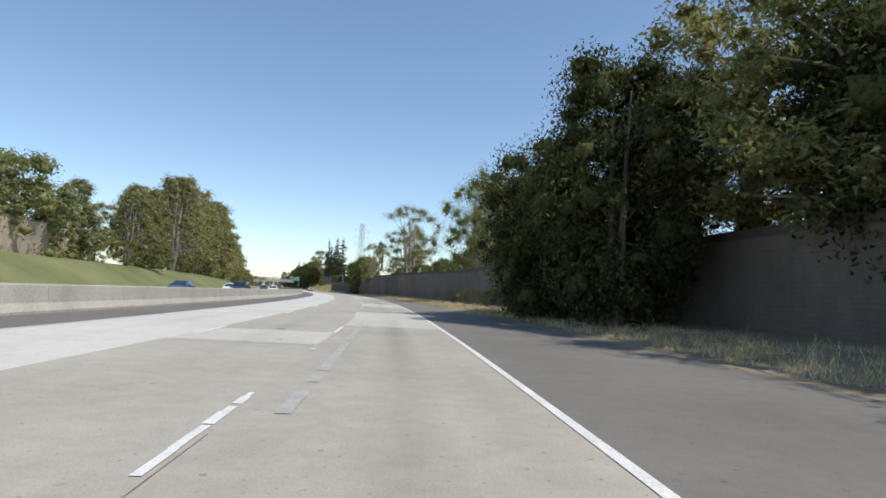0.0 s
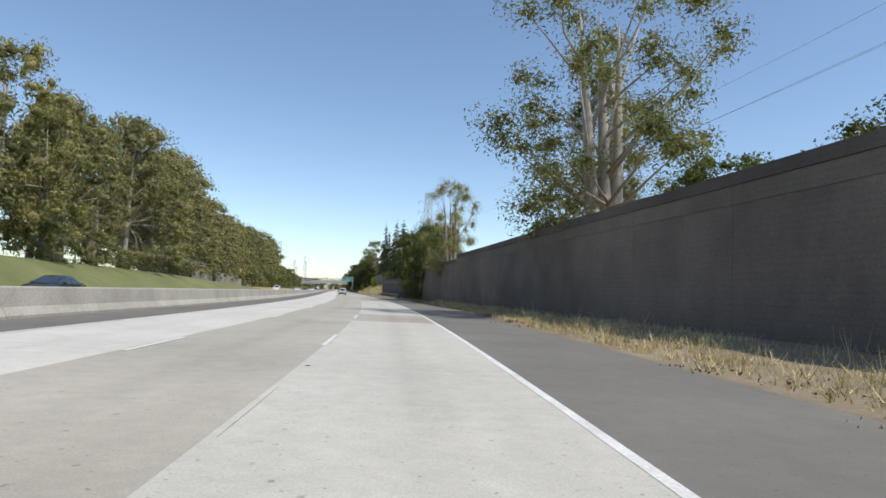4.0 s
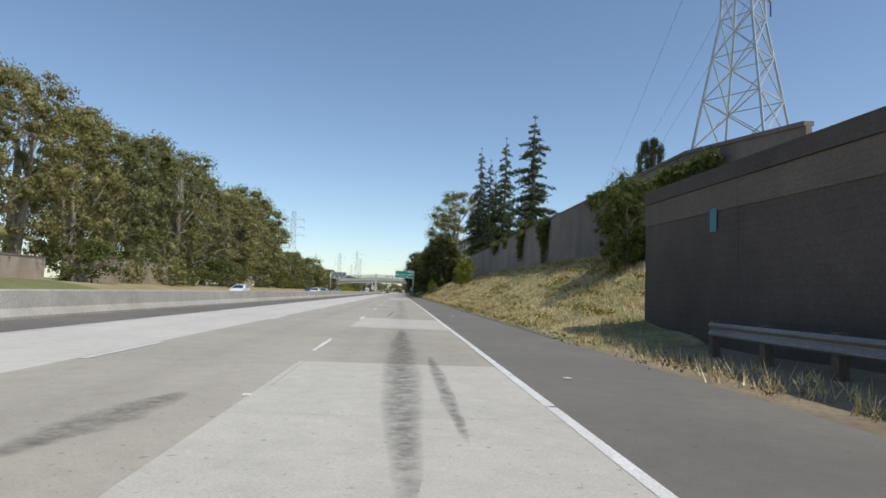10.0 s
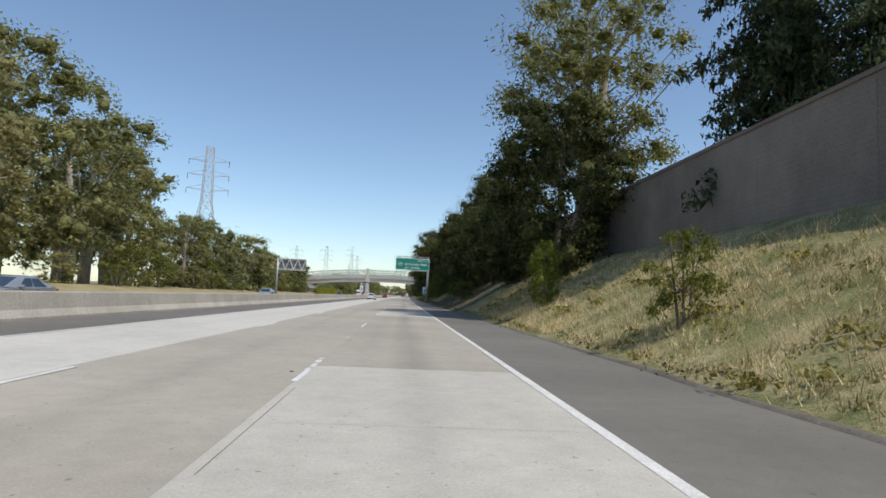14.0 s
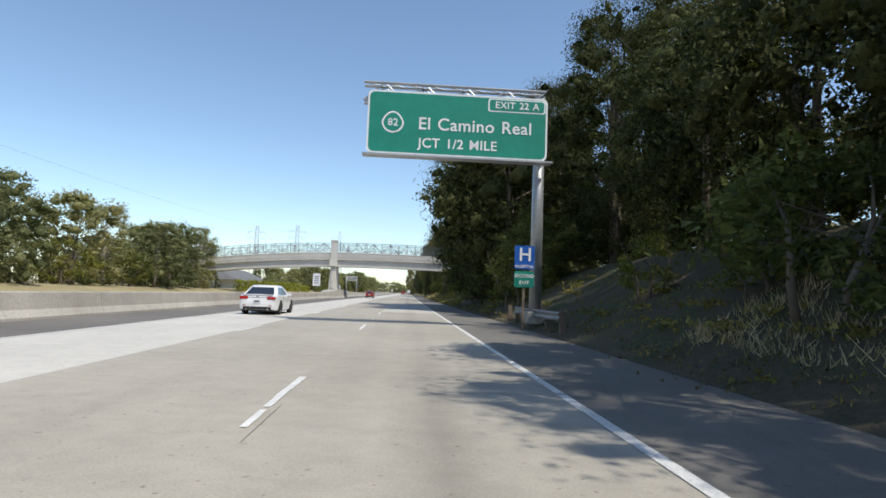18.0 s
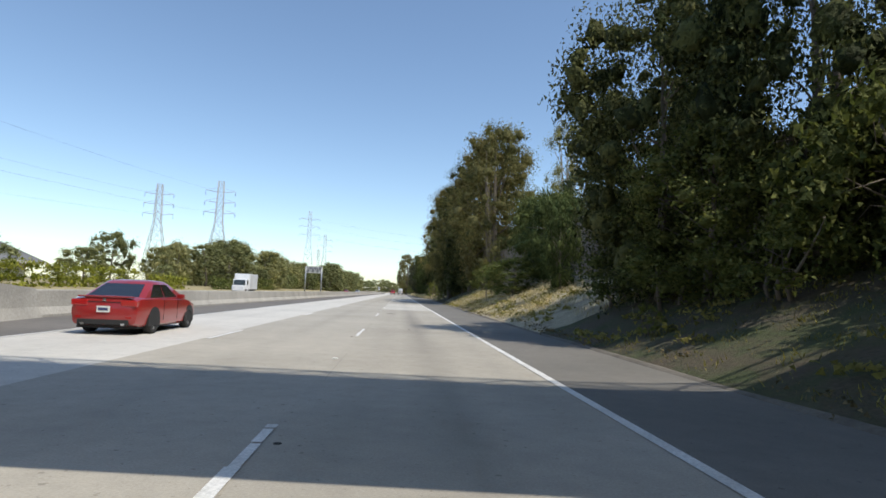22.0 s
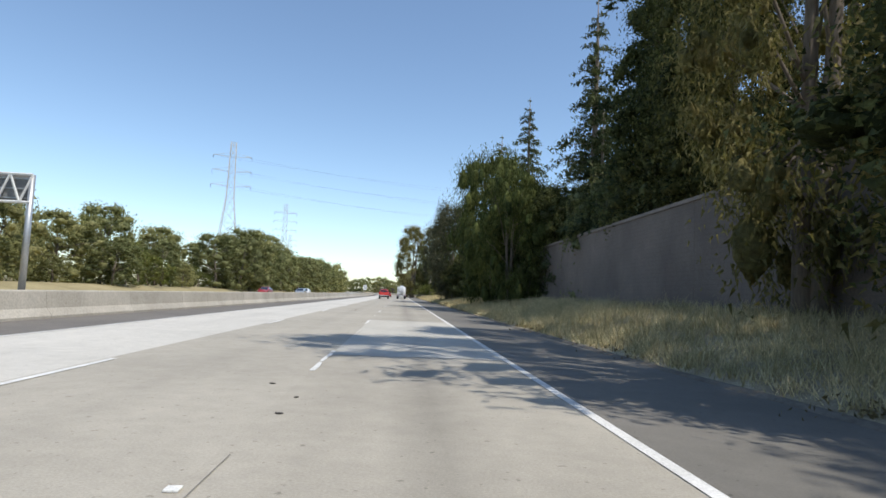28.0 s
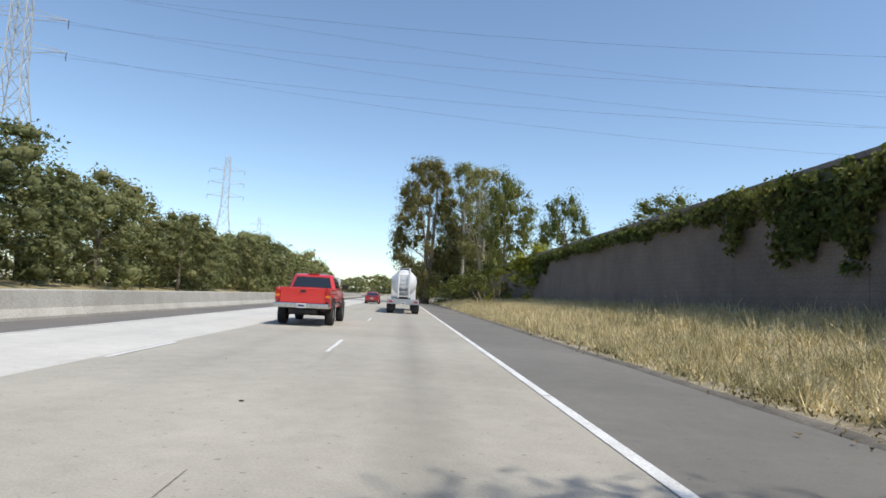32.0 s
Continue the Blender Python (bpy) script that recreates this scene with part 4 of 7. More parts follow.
back_sign(500, -27.4, 6.2, 5.75, 8.1, "rear of an overhead sign on a single steel post", (0.1,))
back_sign(783, -32.0, 5.4, 6.6, 8.6, "rear of an overhead sign on two steel posts", (0.0, 5.3))
mini = tagged(new("roadside_sign"), "small white roadside sign on a thin post", "road sign")
part("panel", rounded(bmesh.new(), -0.6, 0.6, 1.9, 3.9, -0.05, 0.08, 0.02), "sign_white", mini, "white panel")
for k in range(4):
    boxed("bar", (-0.35, 0.35, -0.06, -0.051, 2.3 + k * 0.35, 2.42 + k * 0.35), "plate_bar", mini)
boxed("post", (-0.05, 0.05, -0.02, 0.05, -0.2, 3.9), "post_wood", mini)
mini.matrix_world = at(573, -14.4, 0)
copy_thing(mini, at(962, -13.0, 0.0))


# ---- pylons and lines ----
def pylon(s, d, height, foot, label, turn=0.0):
    """A lattice tower with three pairs of arms."""
    ob = tagged(new("pylon"), label, "pylon")
    half = lambda z: np.interp(z, [0, 0.62 * height, height], [foot / 2, foot * 0.13, foot * 0.09])
    levels = [0, 0.12, 0.24, 0.35, 0.45, 0.54, 0.62, 0.69, 0.76, 0.83, 0.90, 0.96, 1.0]
    bars = []
    corner = [(-1, -1), (1, -1), (1, 1), (-1, 1)]
    for a, b in zip(levels, levels[1:]):
        za, zb = a * height, b * height
        ha, hb = half(za), half(zb)
        for k in range(4):
            (x, y), (u, w) = corner[k], corner[(k + 1) % 4]
            bars.append(([(x * ha, y * ha, za), (x * hb, y * hb, zb)], [0.11, 0.1], 4))
            bars.append(([(x * ha, y * ha, za), (u * hb, w * hb, zb)], [0.055, 0.055], 4))
            bars.append(([(u * ha, w * ha, za), (x * hb, y * hb, zb)], [0.055, 0.055], 4))
            bars.append(([(x * hb, y * hb, zb), (u * hb, w * hb, zb)], [0.05, 0.05], 4))
    v, f = tubes(bars)
    raw("tower", v, f, "pylon", ob, "pale steel lattice tower")
    for lv in (0.70, 0.80, 0.90):
        z, h = lv * height, half(lv * height)
        for sg in (-1, 1):
            tip = (sg * (h + 0.105 * height), 0, z + 0.3)
            v, f = tubes([([(sg * h, e * h, z), tip], [0.06, 0.05], 4) for e in (-1, 1)] + [([(sg * h, 0, z + 1.2), tip], [0.05, 0.05], 4)])
            raw("arm", v, f, "pylon", ob, "lattice cross-arm")
            v, f = tube_data([(tip[0], 0, tip[2]), (tip[0], 0, tip[2] - 1.2)], [0.06, 0.06], 6)
            raw("insulator", v, f, "cable", ob, "dark insulator string")
    ob.matrix_world = at(s, d, 0.0, turn)
    return ob


PYL = [(305, 24.6, 36.0, 8.6), (497, -42.5, 31.0, 8.0), (755, -53.0, 31.0, 8.0), (766, -74.5, 31.0, 8.0), (920, -53.0, 45.0, 8.5), (1030, -56, 42.0, 8.5), (1180, -70, 40, 8.0)]
for s, d, h, fo in PYL:
    pylon(s, d, h, fo, "tall pale steel lattice power pylon", 35 if d > 0 else 10)


def cable(a, b, sag, name="power_line"):
    a, b = Vector(a), Vector(b)
    pts = [a.lerp(b, t) - Vector((0, 0, 4 * sag * t * (1 - t))) for t in np.linspace(0, 1, 17)]
    v, f = tube_data(pts, [0.013] * 17, 4)
    return tagged(raw(name, v, f, "cable"), "thin sagging overhead power line", "cable", "power lines")


for off, lv in ((-3.5, 0.70), (3.5, 0.80), (3.5, 0.90)):
    cable(P(305, 23.7 + off, 36 * lv - 1), P(90, 46 + off, 34 * lv), 5)
    cable(P(305, 23.7 + off, 36 * lv - 1), P(520, 75 + off, 36 * lv), 6)
for off in (-3.5, 3.5):
    for lv in (0.70, 0.80, 0.90):
        cable(P(920, -53.0 + off, 45 * lv), P(888 + off * 3, 150, 34 * lv), 6)
for lv in (0.70, 0.90):
    cable(P(755, -53, 31 * lv), P(300, -64, 40 * lv), 12)
    cable(P(766, -74.5, 31 * lv), P(300, -84, 40 * lv), 12)


# ---- vegetation ----
def leaves(centres, radii, count, size, rng, squash=0.8, hang=0.0, slim=0.55, shell=0.5, core=0.0, inner=0.26):
    """Leaf sprays lying over clumps like shingles, and the rounded leafy body of each clump: vertices, faces, and where the cores begin."""
    centres, radii = np.asarray(centres, float), np.asarray(radii, float)
    pick = rng.choice(len(centres), count, p=radii ** 2 / (radii ** 2).sum())
    way = rng.normal(size=(count, 3))
    way /= np.linalg.norm(way, axis=1)[:, None]
    r = radii[pick] * (shell + (1.3 - shell) * rng.random(count) ** 1.1)
    # every clump is drawn out in its own way
    flat = rng.uniform(0.68, 1.42, (len(centres), 3)) * np.array([1, 1, squash])
    pos = centres[pick] + way * r[:, None] * flat[pick]
    normal = way + rng.normal(size=(count, 3)) * 0.5
    normal /= np.linalg.norm(normal, axis=1)[:, None]
    axis = np.cross(normal, rng.normal(size=(count, 3)))
    axis /= np.linalg.norm(axis, axis=1)[:, None] + 1e-9
    axis += way * rng.uniform(-0.25, 0.35, count)[:, None] + np.array([0, 0, -hang * 2])
    axis /= np.linalg.norm(axis, axis=1)[:, None]
    other = np.cross(normal, axis)
    other /= np.linalg.norm(other, axis=1)[:, None] + 1e-9
    ln = size * rng.uniform(0.6, 1.35, count)[:, None]
    wd = ln * slim * 0.5
    # older, larger sprays fill the inside of each clump
    deep = rng.random(count) < inner
    pos[deep] = centres[pick[deep]] + (pos[deep] - centres[pick[deep]]) * rng.uniform(0.15, 0.75, (deep.sum(), 1))
    ln[deep] *= 1.35
    wd[deep] *= 1.9
    verts = np.stack([pos - other * wd, pos + other * wd, pos + axis * ln], 1).reshape(-1, 3)
    faces = np.arange(count * 3).reshape(-1, 3)
    if core:
        v = ICO_V[None] * (radii * core)[:, None, None] * flat[:, None] * rng.uniform(0.4, 1.08, (len(centres), len(ICO_V), 1)) + centres[:, None]
        f = ICO_F[None] + (np.arange(len(centres)) * len(ICO_V))[:, None, None] + len(verts)
        verts, faces = np.concatenate([verts, v.reshape(-1, 3)]), np.concatenate([faces, f.reshape(-1, 3)])
    return verts, faces, count


_bm = bmesh.new()
bmesh.ops.create_icosphere(_bm, subdivisions=1, radius=1.0)
ICO_V = np.array([v.co[:] for v in _bm.verts])
ICO_F = np.array([[v.index for v in f.verts] for f in _bm.faces])
_bm.free()


def leaf_mesh(name, verts, faces, material, leaf_count=None):
    me = bpy.data.meshes.new(name)
    me.from_pydata(verts, [], faces.tolist())
    me.update()
    me.materials.append(M[material])
    if leaf_count is not None and leaf_count < len(faces):
        round_off = np.zeros(len(faces), bool)
        round_off[leaf_count:] = True
        me.polygons.foreach_set("use_smooth", round_off)
    return me


def tree(kind, label, category, height, seed, trunk, clumps, leaf, bark="bark", lean=0.0):
    """A thing with a trunk (tapered, with limbs) and a crown of leaf sprays, at the origin. leaf: material, count, size, dict."""
    ob = tagged(new(kind), label, category)
    v, f = tubes(trunk)
    raw("trunk", v, f, bark, ob, smooth=True)
    rng = np.random.default_rng(seed)
    mat, count, size, opt = leaf
    verts, faces, n = leaves([c for c, r in clumps], [r for c, r in clumps], count, size, rng, **opt)
    crown = new("crown", leaf_mesh("crown", verts, faces, mat, n))
    crown.parent = ob
    ob["height"] = height
    return ob


def limbs(rng, base, tips, r0, wobble=0.5):
    """Limbs from points on the trunk out to the clumps."""
    out = []
    for tip in tips:
        tip = Vector(tip)
        start = Vector(base(min(0.92, max(0.2, rng.uniform(0.3, 0.85)))))
        if start.z > tip.z - 0.3:
            start = Vector(base(0.35))
        mid = start.lerp(tip, 0.5) + Vector((rng.uniform(-wobble, wobble), rng.uniform(-wobble, wobble), rng.uniform(-0.2, wobble)))
        out.append(([start, mid, tip], [r0, r0 * 0.6, r0 * 0.2], 5))
    return out


def round_tree(kind, label, cat, seed, h, w, base, mat, n, size, clump=0.3, bark="bark", opt=None, count_c=26, stems=1, open_limbs=0.25, skirt=1.0):
    """Broad crown of many clumps between base and h, about w wide; skirt: how much of that width is left at its foot."""
    rng = random.Random(seed)
    cl = []
    for i in range(count_c):
        u = rng.random()
        a = rng.uniform(0, 2 * math.pi)
        z = base + (h - base) * (u ** 0.9)
        t = (z - base) / (h - base)
        rad = (w / 2) * math.sqrt(max(0.05, 1 - (abs(t - 0.42) / 0.62) ** 2.2)) * rng.uniform(0.45, 0.95)
        rad *= min(1.0, skirt + (1 - skirt) * t / 0.38)
        c = (math.cos(a) * rad, math.sin(a) * rad, z * 0.97)
        cl.append((c, w * clump * rng.uniform(0.55, 1.0)))
    cl.append(((0, 0, h - w * clump * 0.6), w * clump * 0.75))
    lean = rng.uniform(-0.06, 0.06)
    tr = []
    for k in range(stems):
        ox = (k - (stems - 1) / 2) * 0.5
        base_at = lambda t, ox=ox: (ox * (1 + 1.5 * t) + lean * h * t + 0.25 * math.sin(3 * t + seed), 0.2 * math.sin(2.2 * t + seed * 2), h * 0.86 * t)
        tr.append(([base_at(t) for t in (0, 0.15, 0.35, 0.6, 0.85, 1.0)], [h * 0.026, h * 0.021, h * 0.017, h * 0.012, h * 0.006, 0.02], 8))
        tr[-1][0][0] = (ox, 0, -0.6)
        tr += limbs(rng, base_at, [c for c, r in cl[k::stems] if rng.random() < (0.15 if n < 5000 and h > 8 else open_limbs)], h * 0.0055)
    return tree(kind, label, cat, h, seed, tr, cl, (mat, n, size, opt or {}), bark)


def conifer(kind, label, seed, h, w, mat, n, size, base=0.08, tiers=20, gap=0.0):
    """A tapering spire of separate drooping boughs, each a flat spray that thins towards its tip."""
    rng = random.Random(seed)
    cl, tr = [], [([(0, 0, -0.6), (0.1, 0, h * 0.4), (0, 0.1, h * 0.8), (0, 0, h)], [h * 0.017, h * 0.012, h * 0.006, 0.02], 8)]
    for k in range(tiers):
        t = base + (0.97 - base) * k / tiers
        rad = w / 2 * (1 - t) ** 0.72 * rng.uniform(0.8, 1.12) + 0.15
        m = max(3, int(6 * (1 - t)) + 3)
        a0 = rng.uniform(0, 6)
        for i in range(m):
            if rng.random() < gap:
                continue
            a = a0 + 2 * math.pi * i / m + rng.uniform(-0.3, 0.3)
            rr = rad * rng.uniform(0.55, 1.15)
            z = h * t + rng.uniform(-0.4, 0.4)
            for q in (0.3, 0.55, 0.8, 1.0):
                cl.append(((math.cos(a) * rr * q, math.sin(a) * rr * q, z + 0.12 * rr * q - 0.34 * rr * q * q), (0.2 + rr * 0.2) * (1.25 - 0.75 * q)))
            tr.append(([(0, 0, z), (math.cos(a) * rr * 0.8, math.sin(a) * rr * 0.8, z - rr * 0.12)], [0.05, 0.015], 3))
    cl.append(((0, 0, h - 0.5), 0.35))
    return tree(kind, label, "tree", h, seed, tr, cl, (mat, n, size, dict(squash=0.5, hang=0.25, slim=0.5, shell=0.35, core=0, inner=0.06)), "bark")


PROTO = {}
RT = round_tree
EUC, EUC_B, EUC_C = "tall olive-green eucalyptus with a pale trunk and clumped crown", "tall rust-tinged eucalyptus with a dense hanging crown", "airy eucalyptus with pale forked limbs showing through"
PROTO["euc_a"] = RT("eucalyptus_tree", EUC, "tree", 11, 20, 11, 4.5, "euc", 18000, 0.29, 0.115, "bark_pale", dict(hang=0.3, slim=0.42, core=0.45, inner=0.1), 100, 2)
PROTO["euc_b"] = RT("eucalyptus_tree", EUC_B, "tree", 12, 20, 12, 1.0, "euc_brown", 22000, 0.29, 0.12, "bark", dict(hang=0.5, slim=0.4, core=0.55, inner=0.08, squash=1.1), 130, 2, 0.1, 0.5)
PROTO["euc_c"] = RT("eucalyptus_tree", EUC_C, "tree", 13, 20, 12, 5, "euc", 24000, 0.2, 0.115, "bark_pale", dict(hang=0.3, slim=0.42, core=0), 66, 3, 0.5)
PROTO["airy"] = RT("eucalyptus_tree", "wide airy pale-green tree with thin forked limbs", "tree", 14, 18, 20, 5, "airy_leaf", 40000, 0.19, 0.105, "bark_pale", dict(hang=0.2, slim=0.55, core=0.3, shell=0.2), 76, 2, 0.4)
PROTO["far_euc_a"] = RT("eucalyptus_tree", EUC, "tree", 14, 20, 12, 2.0, "euc", 8000, 0.36, 0.12, "bark_pale", dict(hang=0.25, slim=0.55, core=0.62, inner=0.0, shell=0.5), 84, 2)
PROTO["far_euc_b"] = RT("eucalyptus_tree", EUC_B, "tree", 15, 20, 12, 1.5, "euc_olive", 8000, 0.36, 0.12, "bark_pale", dict(hang=0.3, slim=0.55, core=0.62, inner=0.0, shell=0.5), 88, 2)
PROTO["far_euc_c"] = RT("eucalyptus_tree", EUC, "tree", 16, 20, 12, 4.5, "euc", 7000, 0.34, 0.115, "bark_pale", dict(hang=0.3, slim=0.5, core=0.5, inner=0.0, shell=0.5), 62, 2, 0.4)
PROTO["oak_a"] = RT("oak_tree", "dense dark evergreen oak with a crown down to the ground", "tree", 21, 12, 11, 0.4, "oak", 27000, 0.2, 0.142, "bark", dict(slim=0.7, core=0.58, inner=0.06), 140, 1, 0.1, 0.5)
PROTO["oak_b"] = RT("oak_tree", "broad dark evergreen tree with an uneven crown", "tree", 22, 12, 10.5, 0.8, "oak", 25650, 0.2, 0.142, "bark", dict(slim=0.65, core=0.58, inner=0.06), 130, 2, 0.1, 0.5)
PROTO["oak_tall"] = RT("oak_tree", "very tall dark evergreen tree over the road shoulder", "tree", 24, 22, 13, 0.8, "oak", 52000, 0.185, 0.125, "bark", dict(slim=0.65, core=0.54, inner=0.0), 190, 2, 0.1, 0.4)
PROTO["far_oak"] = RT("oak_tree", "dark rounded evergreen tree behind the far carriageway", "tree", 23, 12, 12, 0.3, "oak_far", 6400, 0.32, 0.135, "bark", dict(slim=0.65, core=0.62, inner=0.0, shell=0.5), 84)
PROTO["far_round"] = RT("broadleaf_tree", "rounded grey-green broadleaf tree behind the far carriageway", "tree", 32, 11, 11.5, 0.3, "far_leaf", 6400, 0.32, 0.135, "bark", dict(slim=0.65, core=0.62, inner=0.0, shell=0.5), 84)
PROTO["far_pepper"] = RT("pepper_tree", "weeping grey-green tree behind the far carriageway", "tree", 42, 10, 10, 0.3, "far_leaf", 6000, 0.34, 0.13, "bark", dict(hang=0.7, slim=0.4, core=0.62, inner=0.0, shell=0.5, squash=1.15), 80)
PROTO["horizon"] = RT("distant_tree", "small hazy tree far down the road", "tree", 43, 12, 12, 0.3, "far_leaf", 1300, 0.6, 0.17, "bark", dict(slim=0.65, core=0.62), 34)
PROTO["round_a"] = RT("broadleaf_tree", "rounded mid-green broadleaf tree", "tree", 31, 11, 9.5, 0.6, "shrub", 14000, 0.21, 0.13, "bark", dict(slim=0.65, core=0.5, inner=0.08), 100, 1, 0.15, 0.7)
PROTO["pepper_a"] = RT("pepper_tree", "dense green pepper tree with weeping sprays", "tree", 41, 10, 9.5, 0.5, "pepper", 24000, 0.24, 0.115, "bark", dict(hang=0.9, slim=0.3, squash=1.25, core=0.55, inner=0.06), 120, 2, 0.1, 0.6)
PROTO["redwood_a"] = conifer("redwood_tree", "tall dark tapering redwood with drooping boughs", 51, 28, 12.5, "redwood", 30000, 0.34, 0.06, 30, 0.08)
PROTO["redwood_b"] = conifer("redwood_tree", "tall tapering redwood with open drooping boughs", 52, 28, 11, "redwood", 20000, 0.35, 0.1, 22, 0.2)
PROTO["pine_a"] = RT("pine_tree", "dark green pine with an irregular bushy crown", "tree", 61, 12, 7.5, 2.0, "redwood", 9000, 0.3, 0.15, "bark", dict(slim=0.4), 44)
PROTO["lime_a"] = RT("young_tree", "bushy yellow-green young tree", "tree", 71, 5, 3.0, 0.1, "bright_leaf", 8000, 0.14, 0.2, "bark", dict(slim=0.5, core=0.5, squash=1.1), 40)
PROTO["lime_b"] = RT("lime_green_tree", "rounded bright yellow-green tree behind a wall", "tree", 72, 9, 8, 0.8, "lime", 15000, 0.17, 0.125, "bark", dict(slim=0.65, core=0.5), 90, 1, 0.2, 0.6)
PROTO["shrub_a"] = RT("shrub", "rounded green verge shrub", "shrub", 81, 2.6, 3.4, 0.1, "shrub", 3000, 0.14, 0.18, "bark", dict(slim=0.55), 32, 3)
PROTO["shrub_b"] = RT("shrub", "open twiggy light-green shrub", "shrub", 82, 3.6, 3.6, 0.4, "young_leaf", 2800, 0.16, 0.13, "bark", dict(slim=0.4, hang=0.2, core=0), 32, 3, 0.9)
PROTO["grey_a"] = RT("tamarisk_tree", "feathery dark grey-green tree with upswept fine branches", "tree", 91, 13, 10, 0.6, "grey_leaf", 28000, 0.27, 0.11, "bark", dict(slim=0.26, hang=-0.25, squash=1.3, core=0.32, inner=0.06), 130, 1, 0.1, 0.45)
PROTO["ivy"] = RT("ivy_mass", "dense dark ivy mass hanging over a wall", "ivy", 95, 4, 4.5, 0.1, "shrub", 5000, 0.18, 0.18, "bark", dict(slim=0.75, hang=0.3), 40, 1)
PROTO["bare"] = tree("bare_tree", "bare grey leafless tree with thin upswept limbs", "tree", 11, 97,
                     [([(0, 0, -0.6), (0.1, 0, 3), (0.3, 0.1, 6.5), (0.2, 0.2, 10.5)], [0.17, 0.13, 0.08, 0.02], 6)] +
                     [([(0.1, 0, 2 + 0.7 * k), (math.cos(k * 2.4) * (1.0 + 0.1 * k), math.sin(k * 2.4) * 1.2, 4 + 0.75 * k), (math.cos(k * 2.4) * 1.7, math.sin(k * 2.4) * 1.9, 6 + 0.7 * k)], [0.07, 0.04, 0.01], 5) for k in range(8)],
                     [((1.0, 0, 8), 0.8), ((-1, 1, 7), 0.7), ((0.3, 0.2, 10), 0.7)], ("euc", 160, 0.35, dict(slim=0.3)), "bark_pale")
USED = set()


def plant(key, s, d, top, z=None, wide=1.0, turn=None):
    """Stand a tree or shrub at s, d so that its top is at that height above the road."""
    ob = PROTO[key]
    base = land(s, d) if z is None else z
    k = max(0.2, (top - base) / ob["height"])
    turn = (s * 37.7 + d * 91.3) % 360 if turn is None else turn
    m = Matrix.Translation(P(s, d, base)) @ pose(0, 0, 0, 0, 0, turn) @ Matrix.Diagonal((k * wide, k * wide, k, 1))
    if key not in USED:
        USED.add(key)
        ob.matrix_world = m
        ob["base_scale"] = 1.0
        FIRST[key] = m
        return ob
    c = ob.copy()
    scene.collection.objects.link(c)
    c.matrix_world = m
    for ch in ob.children:
        e = ch.copy()
        scene.collection.objects.link(e)
        e.parent = c
        e.matrix_parent_inverse = Matrix()
        e.matrix_basis = Matrix()
    return c


FIRST = {}
def crown(key, s, d0, d1, top):
    """A tree whose crown reaches from d0 to d1 across the road line."""
    w, h = SPREAD[key], PROTO[key]["height"]
    d = (d0 + d1) / 2
    return key, s, d, top, (d1 - d0) / ((0.8 if "redwood" in key else 0.95) * w * (top - land(s, d)) / h)


SPREAD = dict(oak_a=11, oak_b=10.5, oak_tall=13, euc_a=11, euc_b=12, euc_c=12, airy=20, round_a=9.5, pepper_a=9.5, redwood_a=12.5, redwood_b=11, pine_a=7.5, lime_b=8, grey_a=10, shrub_a=3.4, shrub_b=3.6, ivy=4.5)
C = crown
